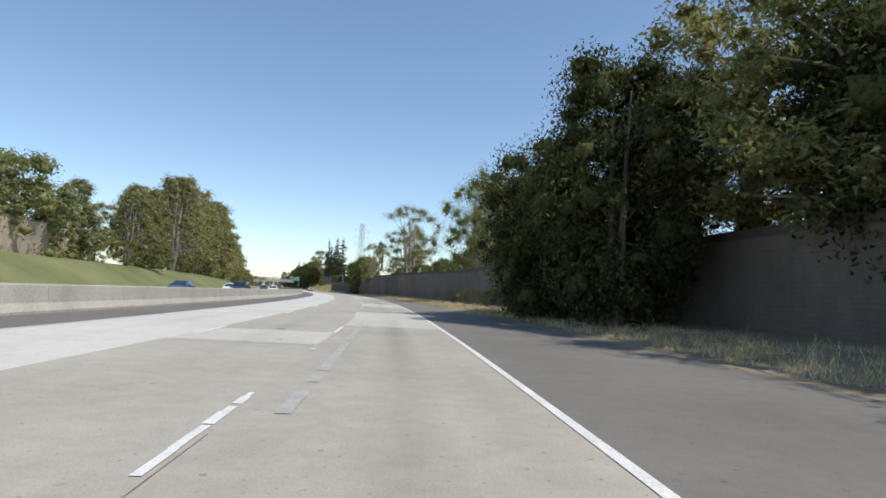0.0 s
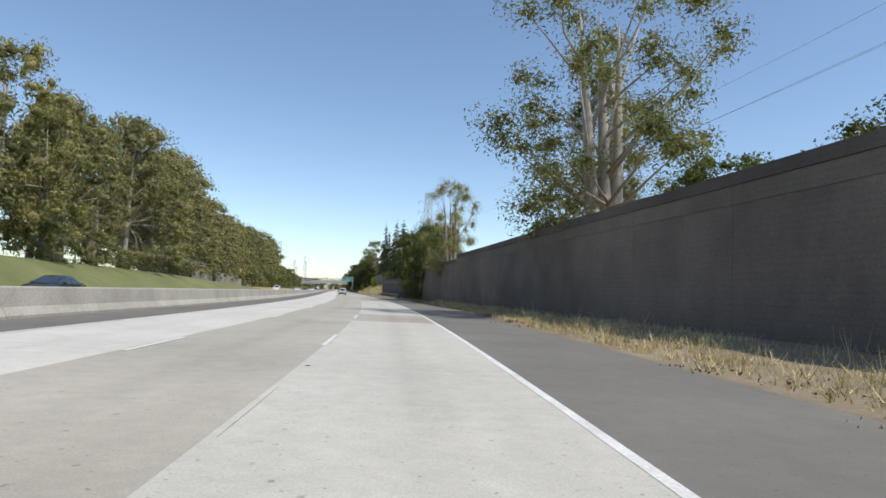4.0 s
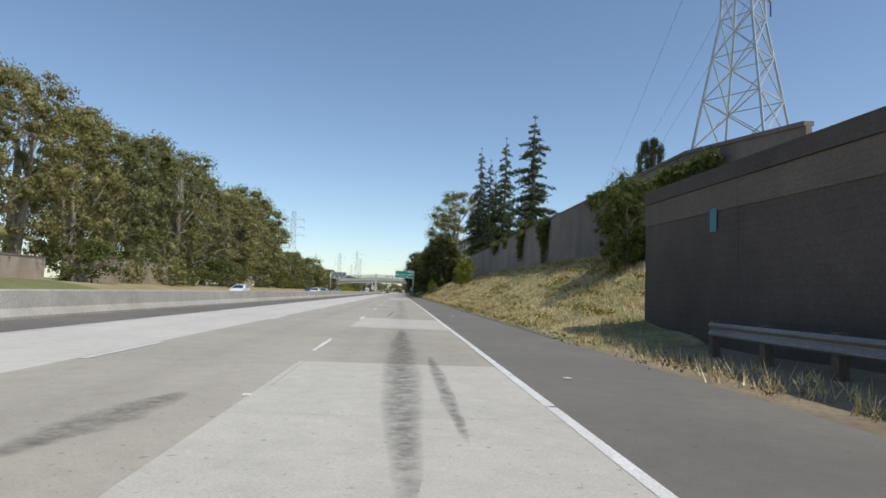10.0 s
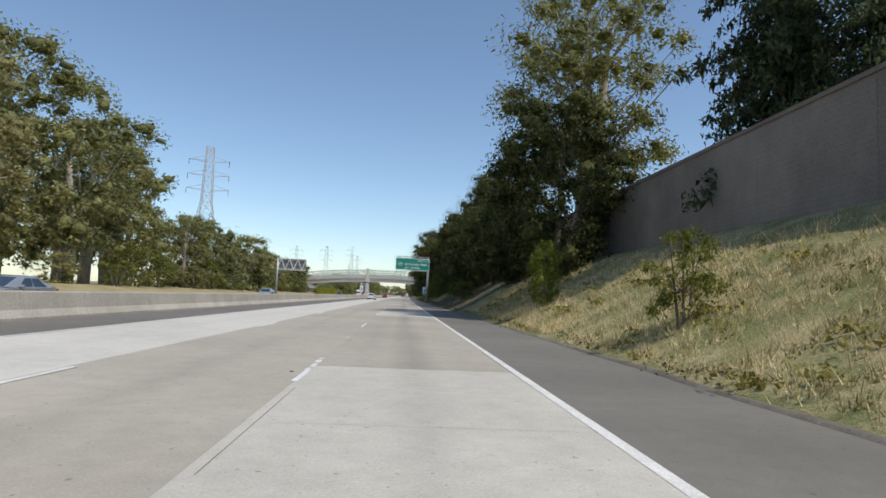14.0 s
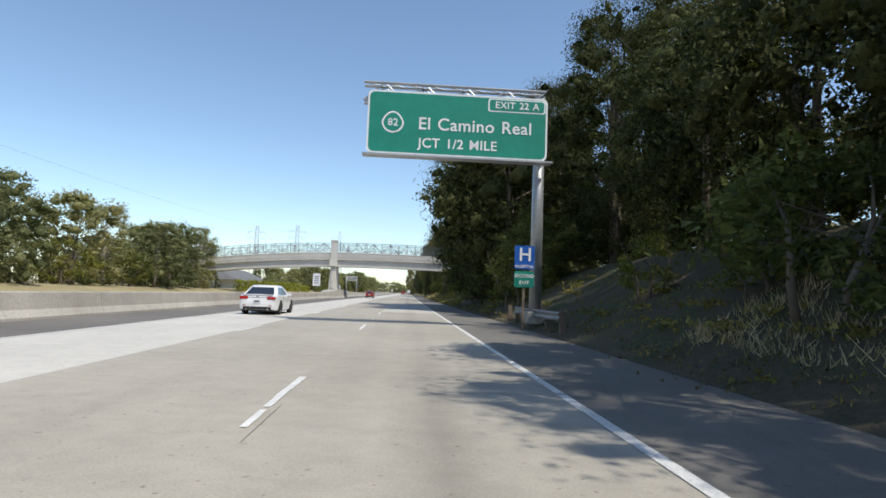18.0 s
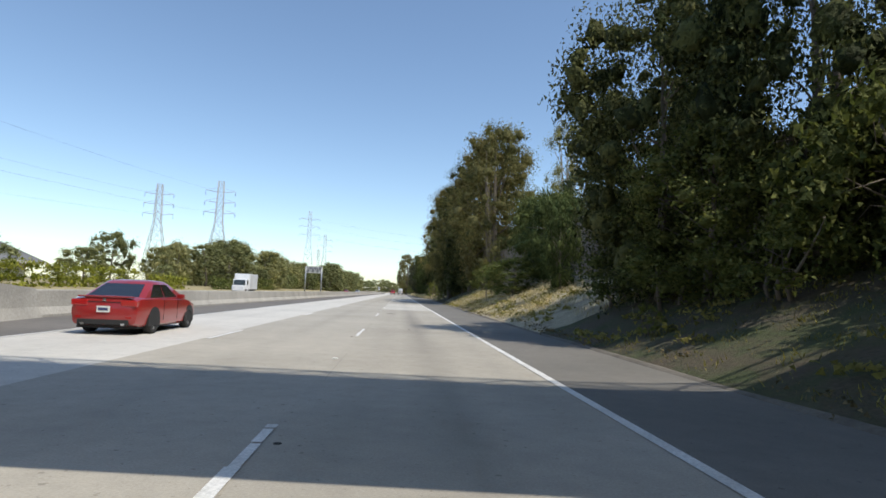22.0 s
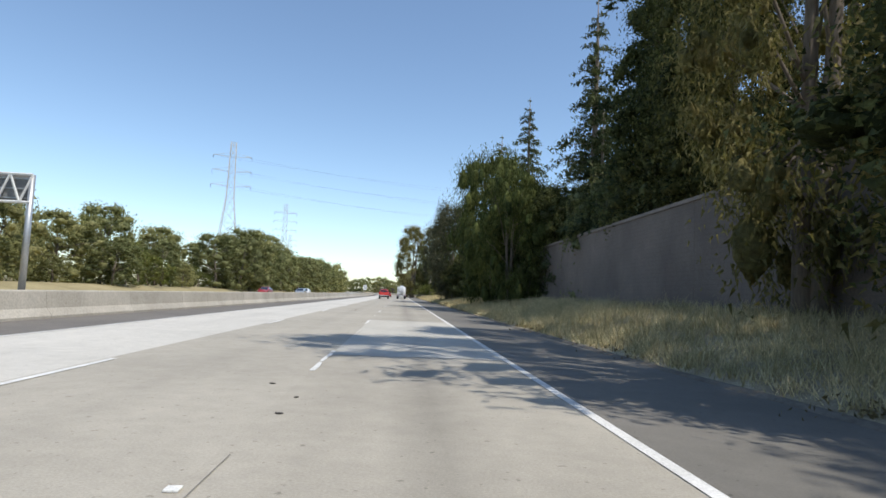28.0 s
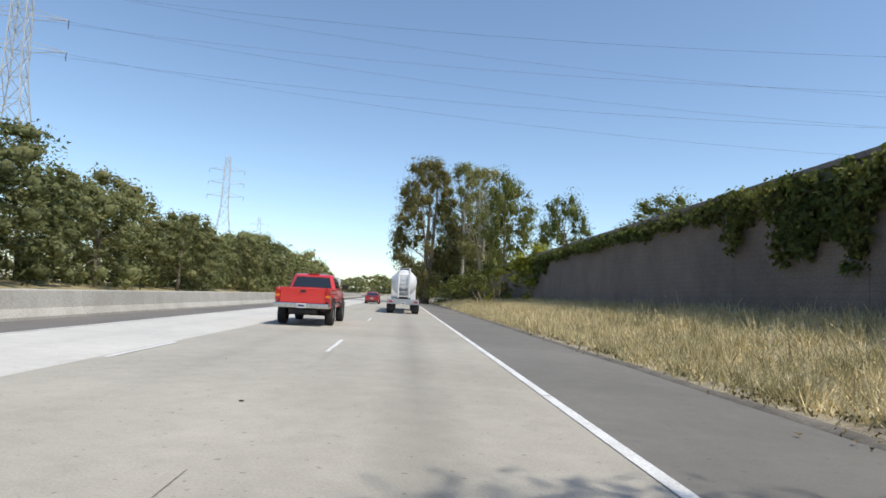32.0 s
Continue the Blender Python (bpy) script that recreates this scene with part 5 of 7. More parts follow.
# right side, in the order of the drive
RIGHT = [
    C("oak_a", 36, 5.9, 14, 11.4), C("oak_b", 33, 7.5, 17, 12.2), C("oak_a", 41, 6.8, 15, 10.4), C("oak_b", 46, 9, 17, 9.5), C("oak_b", 28, 6.8, 16, 14), C("oak_tall", 32, 12, 21, 15.5), C("euc_a", 30, 13, 26, 20.5), C("euc_a", 21, 12.5, 26, 20), C("oak_tall", 24, 18.5, 28, 18), C("euc_a", 12, 13.5, 27, 20), ("oak_b", 20, 21.0, 15), ("oak_b", 10, 21.0, 14),
    C("euc_a", 3, 15, 29, 20), C("euc_a", 40, 16, 24, 15), C("euc_c", 95, 15, 22, 17), ("bare", 92, 22.5, 15), C("airy", 88, 8.6, 25, 20.4), C("euc_c", 86, 13, 22, 18.6), ("bare", 80, 20, 14),
    ("round_a", 100, 19, 9), C("round_a", 115, 13, 19, 8.6), C("round_a", 113, 18.5, 26, 11), C("oak_b", 110, 24, 33, 14), ("round_a", 106, 17, 8.4), ("round_a", 122, 16.5, 8.4), ("round_a", 129, 14.5, 8.0),
    ("shrub_a", 58, 13.4, 2.4), ("shrub_a", 64, 12.6, 2.2), ("shrub_b", 70, 12.3, 2.4), ("shrub_b", 76, 11.8, 2.3), ("shrub_a", 52, 13.6, 2.6), ("shrub_b", 83, 11.6, 1.9),
    C("euc_c", 140, 6, 21, 22.5), C("euc_c", 146, 12, 20, 17), C("euc_c", 178, 5.8, 13.2, 15.8), C("round_a", 150, 11, 16, 8),
    C("pepper_a", 196, 3.4, 12.5, 10.9), C("pepper_a", 202, 6, 14.5, 12.8), C("pepper_a", 208, 8, 17, 13), ("round_a", 216, 13, 8),
    C("round_a", 225, 10.2, 16, 9.6), C("euc_c", 248, 9.6, 14, 9.8), C("euc_c", 240, 13.5, 16.8, 12.6), ("round_a", 241, 13, 6.2), C("euc_c", 257, 10.6, 19, 13), ("round_a", 258, 13, 6.4), ("round_a", 268, 15, 6.6), C("pine_a", 286, 21, 27.5, 14.8),
    C("round_a", 292, 9.4, 12.8, 7.4), ("ivy", 294, 12.2, 7.6, 0.9), C("pine_a", 309, 18.4, 21, 14.4),
    C("redwood_b", 366, 17, 29, 34), C("redwood_a", 397, 14, 21.5, 35.6), C("redwood_a", 391, 15.5, 22.5, 31.5), C("redwood_a", 392, 18, 27, 37), C("redwood_b", 402, 18, 26, 30), C("pine_a", 385, 24.5, 28.5, 18), C("pine_a", 378, 46, 51.5, 34.5),
    ("lime_a", 355, 10.6, 7.2, 0.9), ("lime_a", 360.5, 10.6, 7.5, 0.9), ("lime_a", 366, 11.2, 5.8, 1.2), ("lime_a", 369, 11.4, 5.6, 1.2), ("lime_a", 374, 11, 6.8, 0.9), C("shrub_b", 385, 6.2, 8.2, 3.4), ("lime_a", 401, 7.5, 4.6, 0.8),
    C("euc_a", 414, 7, 21, 27.5), C("oak_a", 409, 5.6, 15, 15.4), C("oak_a", 424, 6.8, 14, 12), C("oak_b", 436, 6.4, 14, 12), ("shrub_a", 440, 7.6, 3.4), C("oak_a", 445, 7.2, 15, 13), C("oak_a", 450, 4.6, 13, 13.6), ("shrub_a", 456, 8, 4.0),
    C("oak_a", 456, 8.4, 16, 15), C("oak_tall", 459, 8.6, 17, 20), C("oak_tall", 464, 8.8, 18, 22), C("oak_tall", 469, 12, 22, 22), C("oak_b", 466, 10.5, 18, 14), C("oak_tall", 474, 13.5, 22, 20), C("oak_tall", 483, 13, 22, 21), C("oak_tall", 479, 6.6, 15, 17.2), C("oak_a", 486, 6.5, 16, 15), ("shrub_a", 487, 7.8, 4.4, 1.2), ("shrub_a", 452, 7.8, 3.6, 1.2), C("oak_b", 494, 8.5, 16, 13.5), C("oak_b", 500, 8.5, 16, 13), C("oak_tall", 508, 10.2, 19, 21), C("oak_tall", 516, 9.6, 19, 22), ("shrub_a", 490, 8.2, 3.6), ("shrub_b", 496, 8, 3.6), C("shrub_a", 513, 5.0, 9, 4.6), C("round_a", 516, 6.4, 12, 7), ("shrub_b", 518, 7.6, 4.6),
    C("oak_a", 524, 2.0, 14.5, 16.6), C("oak_a", 529, 2.8, 13, 15), C("oak_tall", 535, 1.6, 13, 20), C("oak_tall", 541, 7.5, 17, 22), C("oak_tall", 547, 12.5, 20, 23), ("redwood_b", 521, 17, 22), ("oak_tall", 553, 18.5, 21, 0.8), ("redwood_a", 557, 19, 27, 0.8), ("redwood_b", 549, 20.5, 27),
    C("lime_b", 557, 8.2, 14.5, 10.8), C("lime_b", 551, 9.8, 17, 11.6), C("redwood_a", 570, 6.8, 18, 27), C("oak_tall", 559, 14, 22, 26), C("oak_tall", 539, 10, 20, 24), C("oak_tall", 531, 9, 19, 22), C("redwood_a", 576, 9.2, 19, 25), ("redwood_a", 563, 17.5, 28, 0.9), C("shrub_b", 581, 5.6, 8.6, 5.9), ("lime_a", 579, 8.6, 5.0, 0.8), ("shrub_b", 577, 9, 4.2), ("shrub_a", 572, 9.6, 4.0),
    C("oak_a", 603, 4.9, 12, 12.2), C("oak_b", 598, 7.2, 14, 14), ("shrub_a", 597, 8.8, 3.6, 1.3), ("shrub_a", 601, 8.2, 3.4, 1.4), ("shrub_a", 605, 8.0, 3.2, 1.4), ("shrub_b", 599, 6.4, 1.3), C("oak_a", 608, 7.2, 14, 11), C("round_a", 600, 6.0, 11, 6.6), C("ivy", 591, 8.6, 12.6, 7.4), C("ivy", 595, 7.6, 12, 6.6), ("pepper_a", 619, 9.5, 6.4, 0.7), C("pepper_a", 633, 8.8, 16.5, 10.4), C("pepper_a", 628, 8.6, 14.5, 9.0), C("round_a", 629, 6.0, 11, 4.4), ("round_a", 627, 16.5, 10), ("shrub_a", 640, 8.4, 4.2),
    C("euc_b", 656, 5.4, 17, 23), C("euc_b", 660, 6.0, 16, 22), ("pine_a", 641, 18, 14.6), C("oak_tall", 668, 5.2, 15, 22), C("euc_b", 676, 3.2, 12, 18.4), C("oak_tall", 681, 4.0, 12, 17), C("oak_a", 672, 5.6, 13, 9), C("oak_a", 678, 6.2, 13, 8.5), C("euc_c", 668, 20, 28, 28), C("euc_a", 692, 4.6, 17, 22), C("euc_a", 699, 8, 18, 20), ("shrub_a", 678, 6.9, 2.4),
    C("shrub_b", 713, 5.6, 8.8, 3.7), C("shrub_b", 716, 7.4, 10.8, 4.3), C("shrub_b", 720, 6.4, 11, 4.7), C("lime_b", 727, 9.8, 17, 12.2), C("pine_a", 736, 11.2, 20.5, 21.5), C("euc_b", 747, 4.6, 15, 22.2), C("euc_b", 755, 7.5, 15, 20), ("redwood_b", 778, 17, 36), C("oak_a", 746, 5.6, 13, 8), ("redwood_b", 727, 25, 15), ("redwood_b", 719, 24, 14), C("oak_tall", 761, 12.4, 21, 25), C("oak_tall", 768, 12.6, 21, 24), C("oak_tall", 776, 13, 22, 24), C("redwood_a", 788, 11.4, 20.5, 28), ("shrub_a", 741, 8.2, 3.4),
    C("oak_a", 789, 9.8, 16, 11.5), C("pepper_a", 796, 4.4, 13, 15.2), C("pepper_a", 790, 6, 13, 12.5), C("redwood_a", 806, 10, 18, 25), ("redwood_b", 786, 16, 18), ("redwood_a", 780, 18, 17), ("oak_a", 772, 17, 13),
    C("round_a", 808, 7.4, 13.6, 8.4), C("oak_a", 819, 8.2, 16, 11), C("redwood_a", 819, 8.5, 17.5, 24), C("grey_a", 830, 3.0, 13, 15.4), C("grey_a", 836, 3.2, 12, 14.4), C("oak_a", 833, 5.2, 13, 7), C("oak_a", 827, 6, 13, 7), ("oak_b", 839, 11.5, 9.5, 0.8),
    ("round_a", 880, 18.4, 9.2), ("lime_a", 893, 12.6, 6.6, 1.8), C("round_a", 902, 14, 20, 12.8), C("round_a", 917, 9.5, 17.5, 18), C("euc_b", 937, -2.4, 10, 24), C("euc_a", 938, 5, 15, 24), C("euc_a", 930, 8, 16, 22), ("shrub_a", 908, 8.8, 4.2, 1.6), ("shrub_b", 899, 9.8, 4.4), ("shrub_a", 926, 7.6, 3.6, 1.8), ("oak_b", 946, 11, 15),
]
for spec in RIGHT:
    plant(spec[0], spec[1], spec[2], spec[3], wide=spec[4] if len(spec) > 4 else 1.0)
# a thicket closes the view under the taller trees
rng = random.Random(23)
for s0, s1, d0, d1 in ((440, 546, 15.5, 18), (592, 604, 13.8, 16), (656, 682, 13.2, 14.5), (780, 826, 14, 17)):
    s = float(s0)
    while s < s1:
        plant("far_oak", s, rng.uniform(d0, d1), rng.uniform(8.5, 11.5), wide=0.8)
        s += rng.uniform(4.5, 6.5)
rng = random.Random(9)
for k in range(62):
    s = 950 + k * 10
    plant("horizon" if k > 13 else rng.choice(("far_oak", "far_euc_a", "far_round", "far_oak")), s + rng.uniform(-3, 3), rng.uniform(10, 18), rng.uniform(9, 16))

# left side: tall trees behind the far carriageway; top height by s
tall = lerp([(-60, 14), (60, 14), (80, 16), (100, 16), (130, 22), (165, 25), (230, 29.5), (262, 29), (290, 24), (310, 22), (345, 26), (374, 29), (400, 25), (440, 28.5), (467, 27), (482, 17), (500, 14), (545, 13.5), (585, 13), (595, 10), (690, 10), (700, 11), (760, 12), (800, 11.5), (830, 10), (850, 12), (885, 14), (905, 15), (930, 10.5), (960, 12), (1000, 14), (1600, 15)])
rng = random.Random(17)
s = 40.0
while s < 1500:
    if 592 < s < 690:
        kinds, row_d = ("far_round", "far_oak", "pine_a"), (-60, -72)
    elif s < 92:
        kinds, row_d = ("far_round", "far_oak", "far_round"), (-42, -45)
    elif s < 335:
        kinds, row_d = ("far_euc_b", "far_euc_b", "far_euc_a"), ((-42, -46) if s > 246 else (-38, -44))
    elif s < 478:
        kinds, row_d = ("far_euc_a", "far_euc_b", "far_euc_c"), (-42.5, -48)
    elif s < 600:
        kinds, row_d = ("far_oak", "far_round", "far_oak", "far_euc_c"), (-36, -44)
    elif s < 850:
        kinds, row_d = ("far_round", "far_oak", "far_round", "far_pepper"), (-37, -45)
    else:
        kinds, row_d = ("far_oak", "far_oak", "far_round"), (-32, -38)
    top = tall(s)
    if s > 1000:
        kinds = ("horizon",)
    plant(rng.choice(kinds), s, rng.uniform(*row_d), top * rng.uniform(0.74, 1.08), wide=rng.uniform(0.85, 1.3) if top > 18 else rng.uniform(0.95, 1.25))
    if rng.random() < 0.3:
        plant(rng.choice(kinds), s + rng.uniform(-3, 3), row_d[1] - rng.uniform(4, 10), top * rng.uniform(0.75, 1.0))
    s += rng.uniform(5.0, 8.5) if s < 1000 else rng.uniform(10, 17)
# lower trees and shrubs before them
s = 66.0
while s < 1000:
    if 250 < s < 336 or 404 < s < 434:
        pass
    elif rng.random() < (0.8 if s < 300 else 0.35 if 596 < s < 700 else 0.9):
        plant(rng.choice(("shrub_a", "far_oak", "far_round", "shrub_b", "far_pepper")), s, rng.uniform(-36, -39.5), land(s, -38) + rng.uniform(2.5, 6.0) * (0.8 if s < 300 else 1.0), wide=1.3)
    s += rng.uniform(5, 10)

# ivy trailing down the walls, with an uneven lower edge
def drape(s0, s1, d, top, deep, seed, material="shrub", over=0.2):
    g = np.random.default_rng(seed)
    m = int((s1 - s0) / 0.35) + 2
    ss = np.linspace(s0, s1, m)
    ph = g.uniform(0, 6, 3)
    low = top - deep * np.clip(0.55 + 0.3 * np.sin(ss * 0.9 + ph[0]) + 0.25 * np.sin(ss * 2.3 + ph[1]) + g.normal(0, 0.1, m), 0.08, 1.2) * np.clip(np.minimum(ss - s0, s1 - ss) * 0.8 + 0.15, 0, 1)
    ivy = tagged(new("ivy"), "dense green ivy trailing over the top of a block wall", "ivy")
    for k in range(0, m, 8):
        cs, rs = [], []
        for s, lo in zip(ss[k:k + 8], low[k:k + 8]):
            for z in np.arange(lo, top + over, 0.34):
                cs.append(tuple(P(s + g.normal(0, 0.1), d - 0.16 + g.normal(0, 0.05), z)))
                rs.append(g.uniform(0.2, 0.36))
        if cs:
            verts, faces, n = leaves(cs, rs, len(cs) * 30, 0.16, g, slim=0.8, hang=0.4)
            ob = new("trailing_stem", leaf_mesh("trailing_stem", verts, faces, material, n))
            ob.parent = ivy
    return ivy


for k, (s0, s1, d, top, deep) in enumerate(((846, 861, 11.75, 5.2, 2.6), (861, 885, 11.8, 5.05, 0.35), (885, 891, 11.85, 5.0, 1.8), (891, 930, 11.9, 5.0, 0.5), (288, 294, 13.5, 7.7, 3.6), (318, 322, 13.9, 8.6, 3.6), (329, 331.5, 13.9, 8.6, 3.6), (340, 341.5, 13.9, 8.7, 2.4), (346, 351, 13.9, 8.7, 1.2), (303, 306, 13.9, 8.6, 1.0), (550, 562, 11.95, 6.9, 1.0), (805, 826, 11.85, 5.8, 3.0))):
    drape(s0, s1, d - 0.12, top, deep, 40 + k, "shrub")

# ivy-covered wall beside the far carriageway
hedge = tagged(new("ivy_hedge"), "clipped yellow-green ivy hedge along the far shoulder", "hedge")
g = np.random.default_rng(3)
for k, (a, b, d, h) in enumerate(((596, 660, -33.5, 2.9), (664, 676, -33, 2.5), (690, 716, -33.5, 2.7), (716, 742, -34, 3.2))):
    m = int((b - a) / 0.7)
    c = PV(np.repeat(np.linspace(a, b, m), 3), d + g.normal(0, 0.25, m * 3), np.tile([0.5, 1.3, h - 0.55], m))
    verts, faces, n = leaves(c, g.uniform(0.5, 0.75, len(c)), m * 60, 0.3, g, slim=0.7)
    ob = new("ivy_run", leaf_mesh("ivy_run", verts, faces, "hedge" if k < 2 else "shrub", n))
    ob.parent = hedge


# ---- grass and ground cover ----
def blades(name, label, spans, density, low, high, material, seed, width=0.03):
    """Upright blades, many to a tuft. spans: s0, s1, inner offset, outer offset from the shoulder edge."""
    g = np.random.default_rng(seed)
    vs = []
    for s0, s1, e0, e1, k in spans:
        n = int((s1 - s0) * (e1 - e0) * density * k)
        tufts = max(1, n // 9)
        ts, te, th = g.uniform(s0, s1, tufts), e0 + (e1 - e0) * g.random(tufts) ** 1.2, g.uniform(low, high, tufts)
        i = g.integers(0, tufts, n)
        s, e = ts[i] + g.normal(0, 0.12, n), te[i] + g.normal(0, 0.12, n)
        ed = np.array([edge(v) for v in s])
        d = ed + np.maximum(0.02, e)
        z = np.array([land(a, b) for a, b in zip(s, d)])
        p = PV(s, d, z - 0.03)
        h = th[i] * g.uniform(0.5, 1.15, n)
        a = g.uniform(0, 2 * np.pi, n)
        side = np.stack([np.cos(a), np.sin(a), 0 * a], -1) * (width * g.uniform(0.6, 1.4, n))[:, None]
        tip = p + np.stack([g.normal(0, 0.4, n) * h, g.normal(0, 0.4, n) * h, h * 0.85], -1)
        vs.append(np.stack([p - side, p + side, tip], 1).reshape(-1, 3))
    verts = np.concatenate(vs)
    ob = new(name, leaf_mesh(name, verts, np.arange(len(verts)).reshape(-1, 3), material))
    return tagged(ob, label, "grass", kind="stuff")


blades("dry_grass", "tall straw-coloured dry grass on the road verge", [
    (0, 60, 0.8, 5.5, 0.6), (60, 180, 0.4, 4.2, 0.7), (222, 283, 0.3, 1.5, 0.8), (283, 352, 0.4, 8.4, 1.1), (350, 420, 0.4, 7, 1.0), (470, 490, 1.2, 4.6, 1.0), (612, 660, 0.6, 5.5, 0.7), (690, 735, 0.6, 5.5, 1.4)], 95, 0.16, 0.5, "straw", 5, 0.014)
blades("straw_grass", "thick pale straw grass standing knee-high below the wall", [
    (735, 820, 0.35, 6.2, 1.0), (820, 900, 0.35, 6.4, 1.15), (900, 940, 0.35, 6.2, 0.7)], 185, 0.22, 0.72, "straw", 15, 0.013)
blades("tall_weeds", "tall dry seed stalks in clumps on the verge", [
    (0, 180, 0.8, 4.5, 0.3), (600, 660, 2.0, 6, 0.6), (690, 740, 3.0, 6, 0.7), (760, 930, 1.5, 6, 1.2), (560, 590, 3, 6, 0.6)], 6, 0.5, 1.1, "straw", 8, 0.012)
blades("green_weeds", "low green weeds on the bank", [
    (150, 190, 0.6, 2.8, 0.8), (284, 352, 0.4, 8.0, 0.35), (352, 420, 0.4, 6.5, 0.5), (420, 530, 0.4, 5, 0.35), (540, 600, 0.4, 6.5, 0.8), (612, 660, 0.3, 5, 0.8), (60, 180, 0.5, 3.0, 0.2)], 60, 0.06, 0.22, "weed", 6, 0.02)


def carpet(name, label, spans, density, size, material, seed):
    """Low leafy ground cover: small leaves lying on the bank in patches."""
    g = np.random.default_rng(seed)
    cs = []
    for s0, s1, e0, e1, k in spans:
        n = int((s1 - s0) * (e1 - e0) * 0.5 * k) + 1
        s, e = g.uniform(s0, s1, n), g.uniform(e0, e1, n)
        cs += [tuple(P(a, edge(a) + b, land(a, edge(a) + b) + 0.02)) for a, b in zip(s, e)]
    verts, faces, n = leaves(cs, g.uniform(0.35, 0.95, len(cs)), len(cs) * density, size, g, squash=0.16, slim=0.85, shell=0.1, core=0, inner=0)
    ob = new(name, leaf_mesh(name, verts, faces, material))
    return tagged(ob, label, "ground cover", kind="stuff")


carpet("ivy_cover", "patchy green ivy ground cover on the bank", [(286, 352, 0.3, 8, 0.8), (352, 420, 0.4, 5, 0.6), (485, 530, 0.5, 5, 0.6), (540, 592, 0.4, 6.5, 1.3), (612, 660, 0.3, 4.5, 1.0), (596, 612, 0.5, 5, 0.8)], 60, 0.13, "weed", 12)


carpet("leaf_litter", "brown leaf litter and dirt along the shoulder edge", [(60, 180, 0.3, 0.8, 2.0), (222, 283, 0.3, 0.8, 2.5), (283, 430, 0.3, 0.7, 4.0), (430, 560, 0.3, 1.0, 3.0), (560, 700, 0.3, 0.7, 4.0), (700, 930, 0.3, 0.7, 3.5)], 42, 0.07, "dead_leaf", 31)

# ---- a building beyond the far carriageway ----
house = tagged(new("house"), "low pale stucco building with a long grey shingle roof", "building")
boxed("wall", (-5, 5, -14, 14, 0, 2.8), "stucco", house)
raw("roof", [(-6.4, -16, 2.6), (6.4, -16, 2.6), (6.4, 16, 2.6), (-6.4, 16, 2.6), (0, -14, 5.6), (0, 14, 5.6)], [(0, 1, 4), (1, 2, 5, 4), (2, 3, 5), (3, 0, 4, 5), (3, 2, 1, 0)], "roof_grey", house, "grey shingle roof")
boxed("fascia", (6.35, 6.5, -16, 16, 2.35, 2.62), "stucco", house, "pale fascia board")
for y in (-9, -3, 3, 9):
    boxed("window", (4.99, 5.04, y - 0.8, y + 0.8, 1.0, 2.1), "glass", house)
house.matrix_world = at(640, -48, 0.4)


# ---- vehicles ----
def loft(name, rings, material, parent, label="", smooth=True):
    """Skin a list of rings of equal length, closed at both ends."""
    n = len(rings[0])
    verts = [p for r in rings for p in r]
    faces = [(i * n + k, i * n + (k + 1) % n, (i + 1) * n + (k + 1) % n, (i + 1) * n + k) for i in range(len(rings) - 1) for k in range(n)]
    faces += [tuple(range(n))[::-1], tuple(range((len(rings) - 1) * n, len(rings) * n))]
    ob = raw(name, verts, faces, material, parent, label, smooth)
    if smooth:
        mod = ob.modifiers.new("crease", "EDGE_SPLIT")
        mod.split_angle = radians(38)
    return ob


def body_ring(y, w, zb, zt, r=0.1, tuck=0.05):
    half = [(w - tuck - 0.06, zb), (w - tuck, zb + 0.05), (w, zb + (zt - zb) * 0.45), (w - 0.015, zb + (zt - zb) * 0.72), (w - r * 0.35, zt - r * 0.5), (w - r, zt - 0.02), (w * 0.55, zt + 0.012), (0, zt + 0.02)]
    return [(x, y, z) for x, z in half] + [(-x, y, z) for x, z in half[-2::-1]]


def wheel(parent, x, y, r, width, rim="rim", spokes=6):
    w = new("wheel")
    w.parent = parent
    sg = 1 if x > 0 else -1
    prof = [(r * 0.62, -0.5), (r * 0.93, -0.5), (r, -0.38), (r, 0.38), (r * 0.93, 0.5), (r * 0.62, 0.5), (r * 0.58, 0.3)]
    rings = [[(b * width, math.cos(t) * a, math.sin(t) * a) for a, b in prof] for t in np.linspace(0, 2 * math.pi, 21)]
    n = len(prof)
    verts = [p for q in rings[:-1] for p in q]
    faces = [(i * n + k, i * n + k + 1, ((i + 1) % 20) * n + k + 1, ((i + 1) % 20) * n + k) for i in range(20) for k in range(n - 1)]
    raw("tyre", verts, faces, "tyre", w, "black tyre", True)
    bm = bmesh.new()
    rot = Matrix.Rotation(math.pi / 2, 4, "Y")
    bmesh.ops.create_cone(bm, cap_ends=True, segments=20, radius1=r * 0.6, radius2=r * 0.6, depth=width * 0.5, matrix=rot)
    for k in range(spokes):
        a = 2 * math.pi * k / spokes
        m = Matrix.Rotation(a, 4, "X") @ Matrix.Translation((sg * width * 0.34, 0, r * 0.33))
        made = bmesh.ops.create_cube(bm, size=1.0)["verts"]
        for v in made:
            v.co = m @ Vector((v.co.x * 0.05, v.co.y * r * 0.16, v.co.z * r * 0.55))
    bmesh.ops.create_cone(bm, cap_ends=True, segments=10, radius1=r * 0.14, radius2=r * 0.11, depth=width * 0.86, matrix=rot)
    part("rim", bm, rim, w, "metal wheel rim")
    w.location = (x, y, r)
    return w


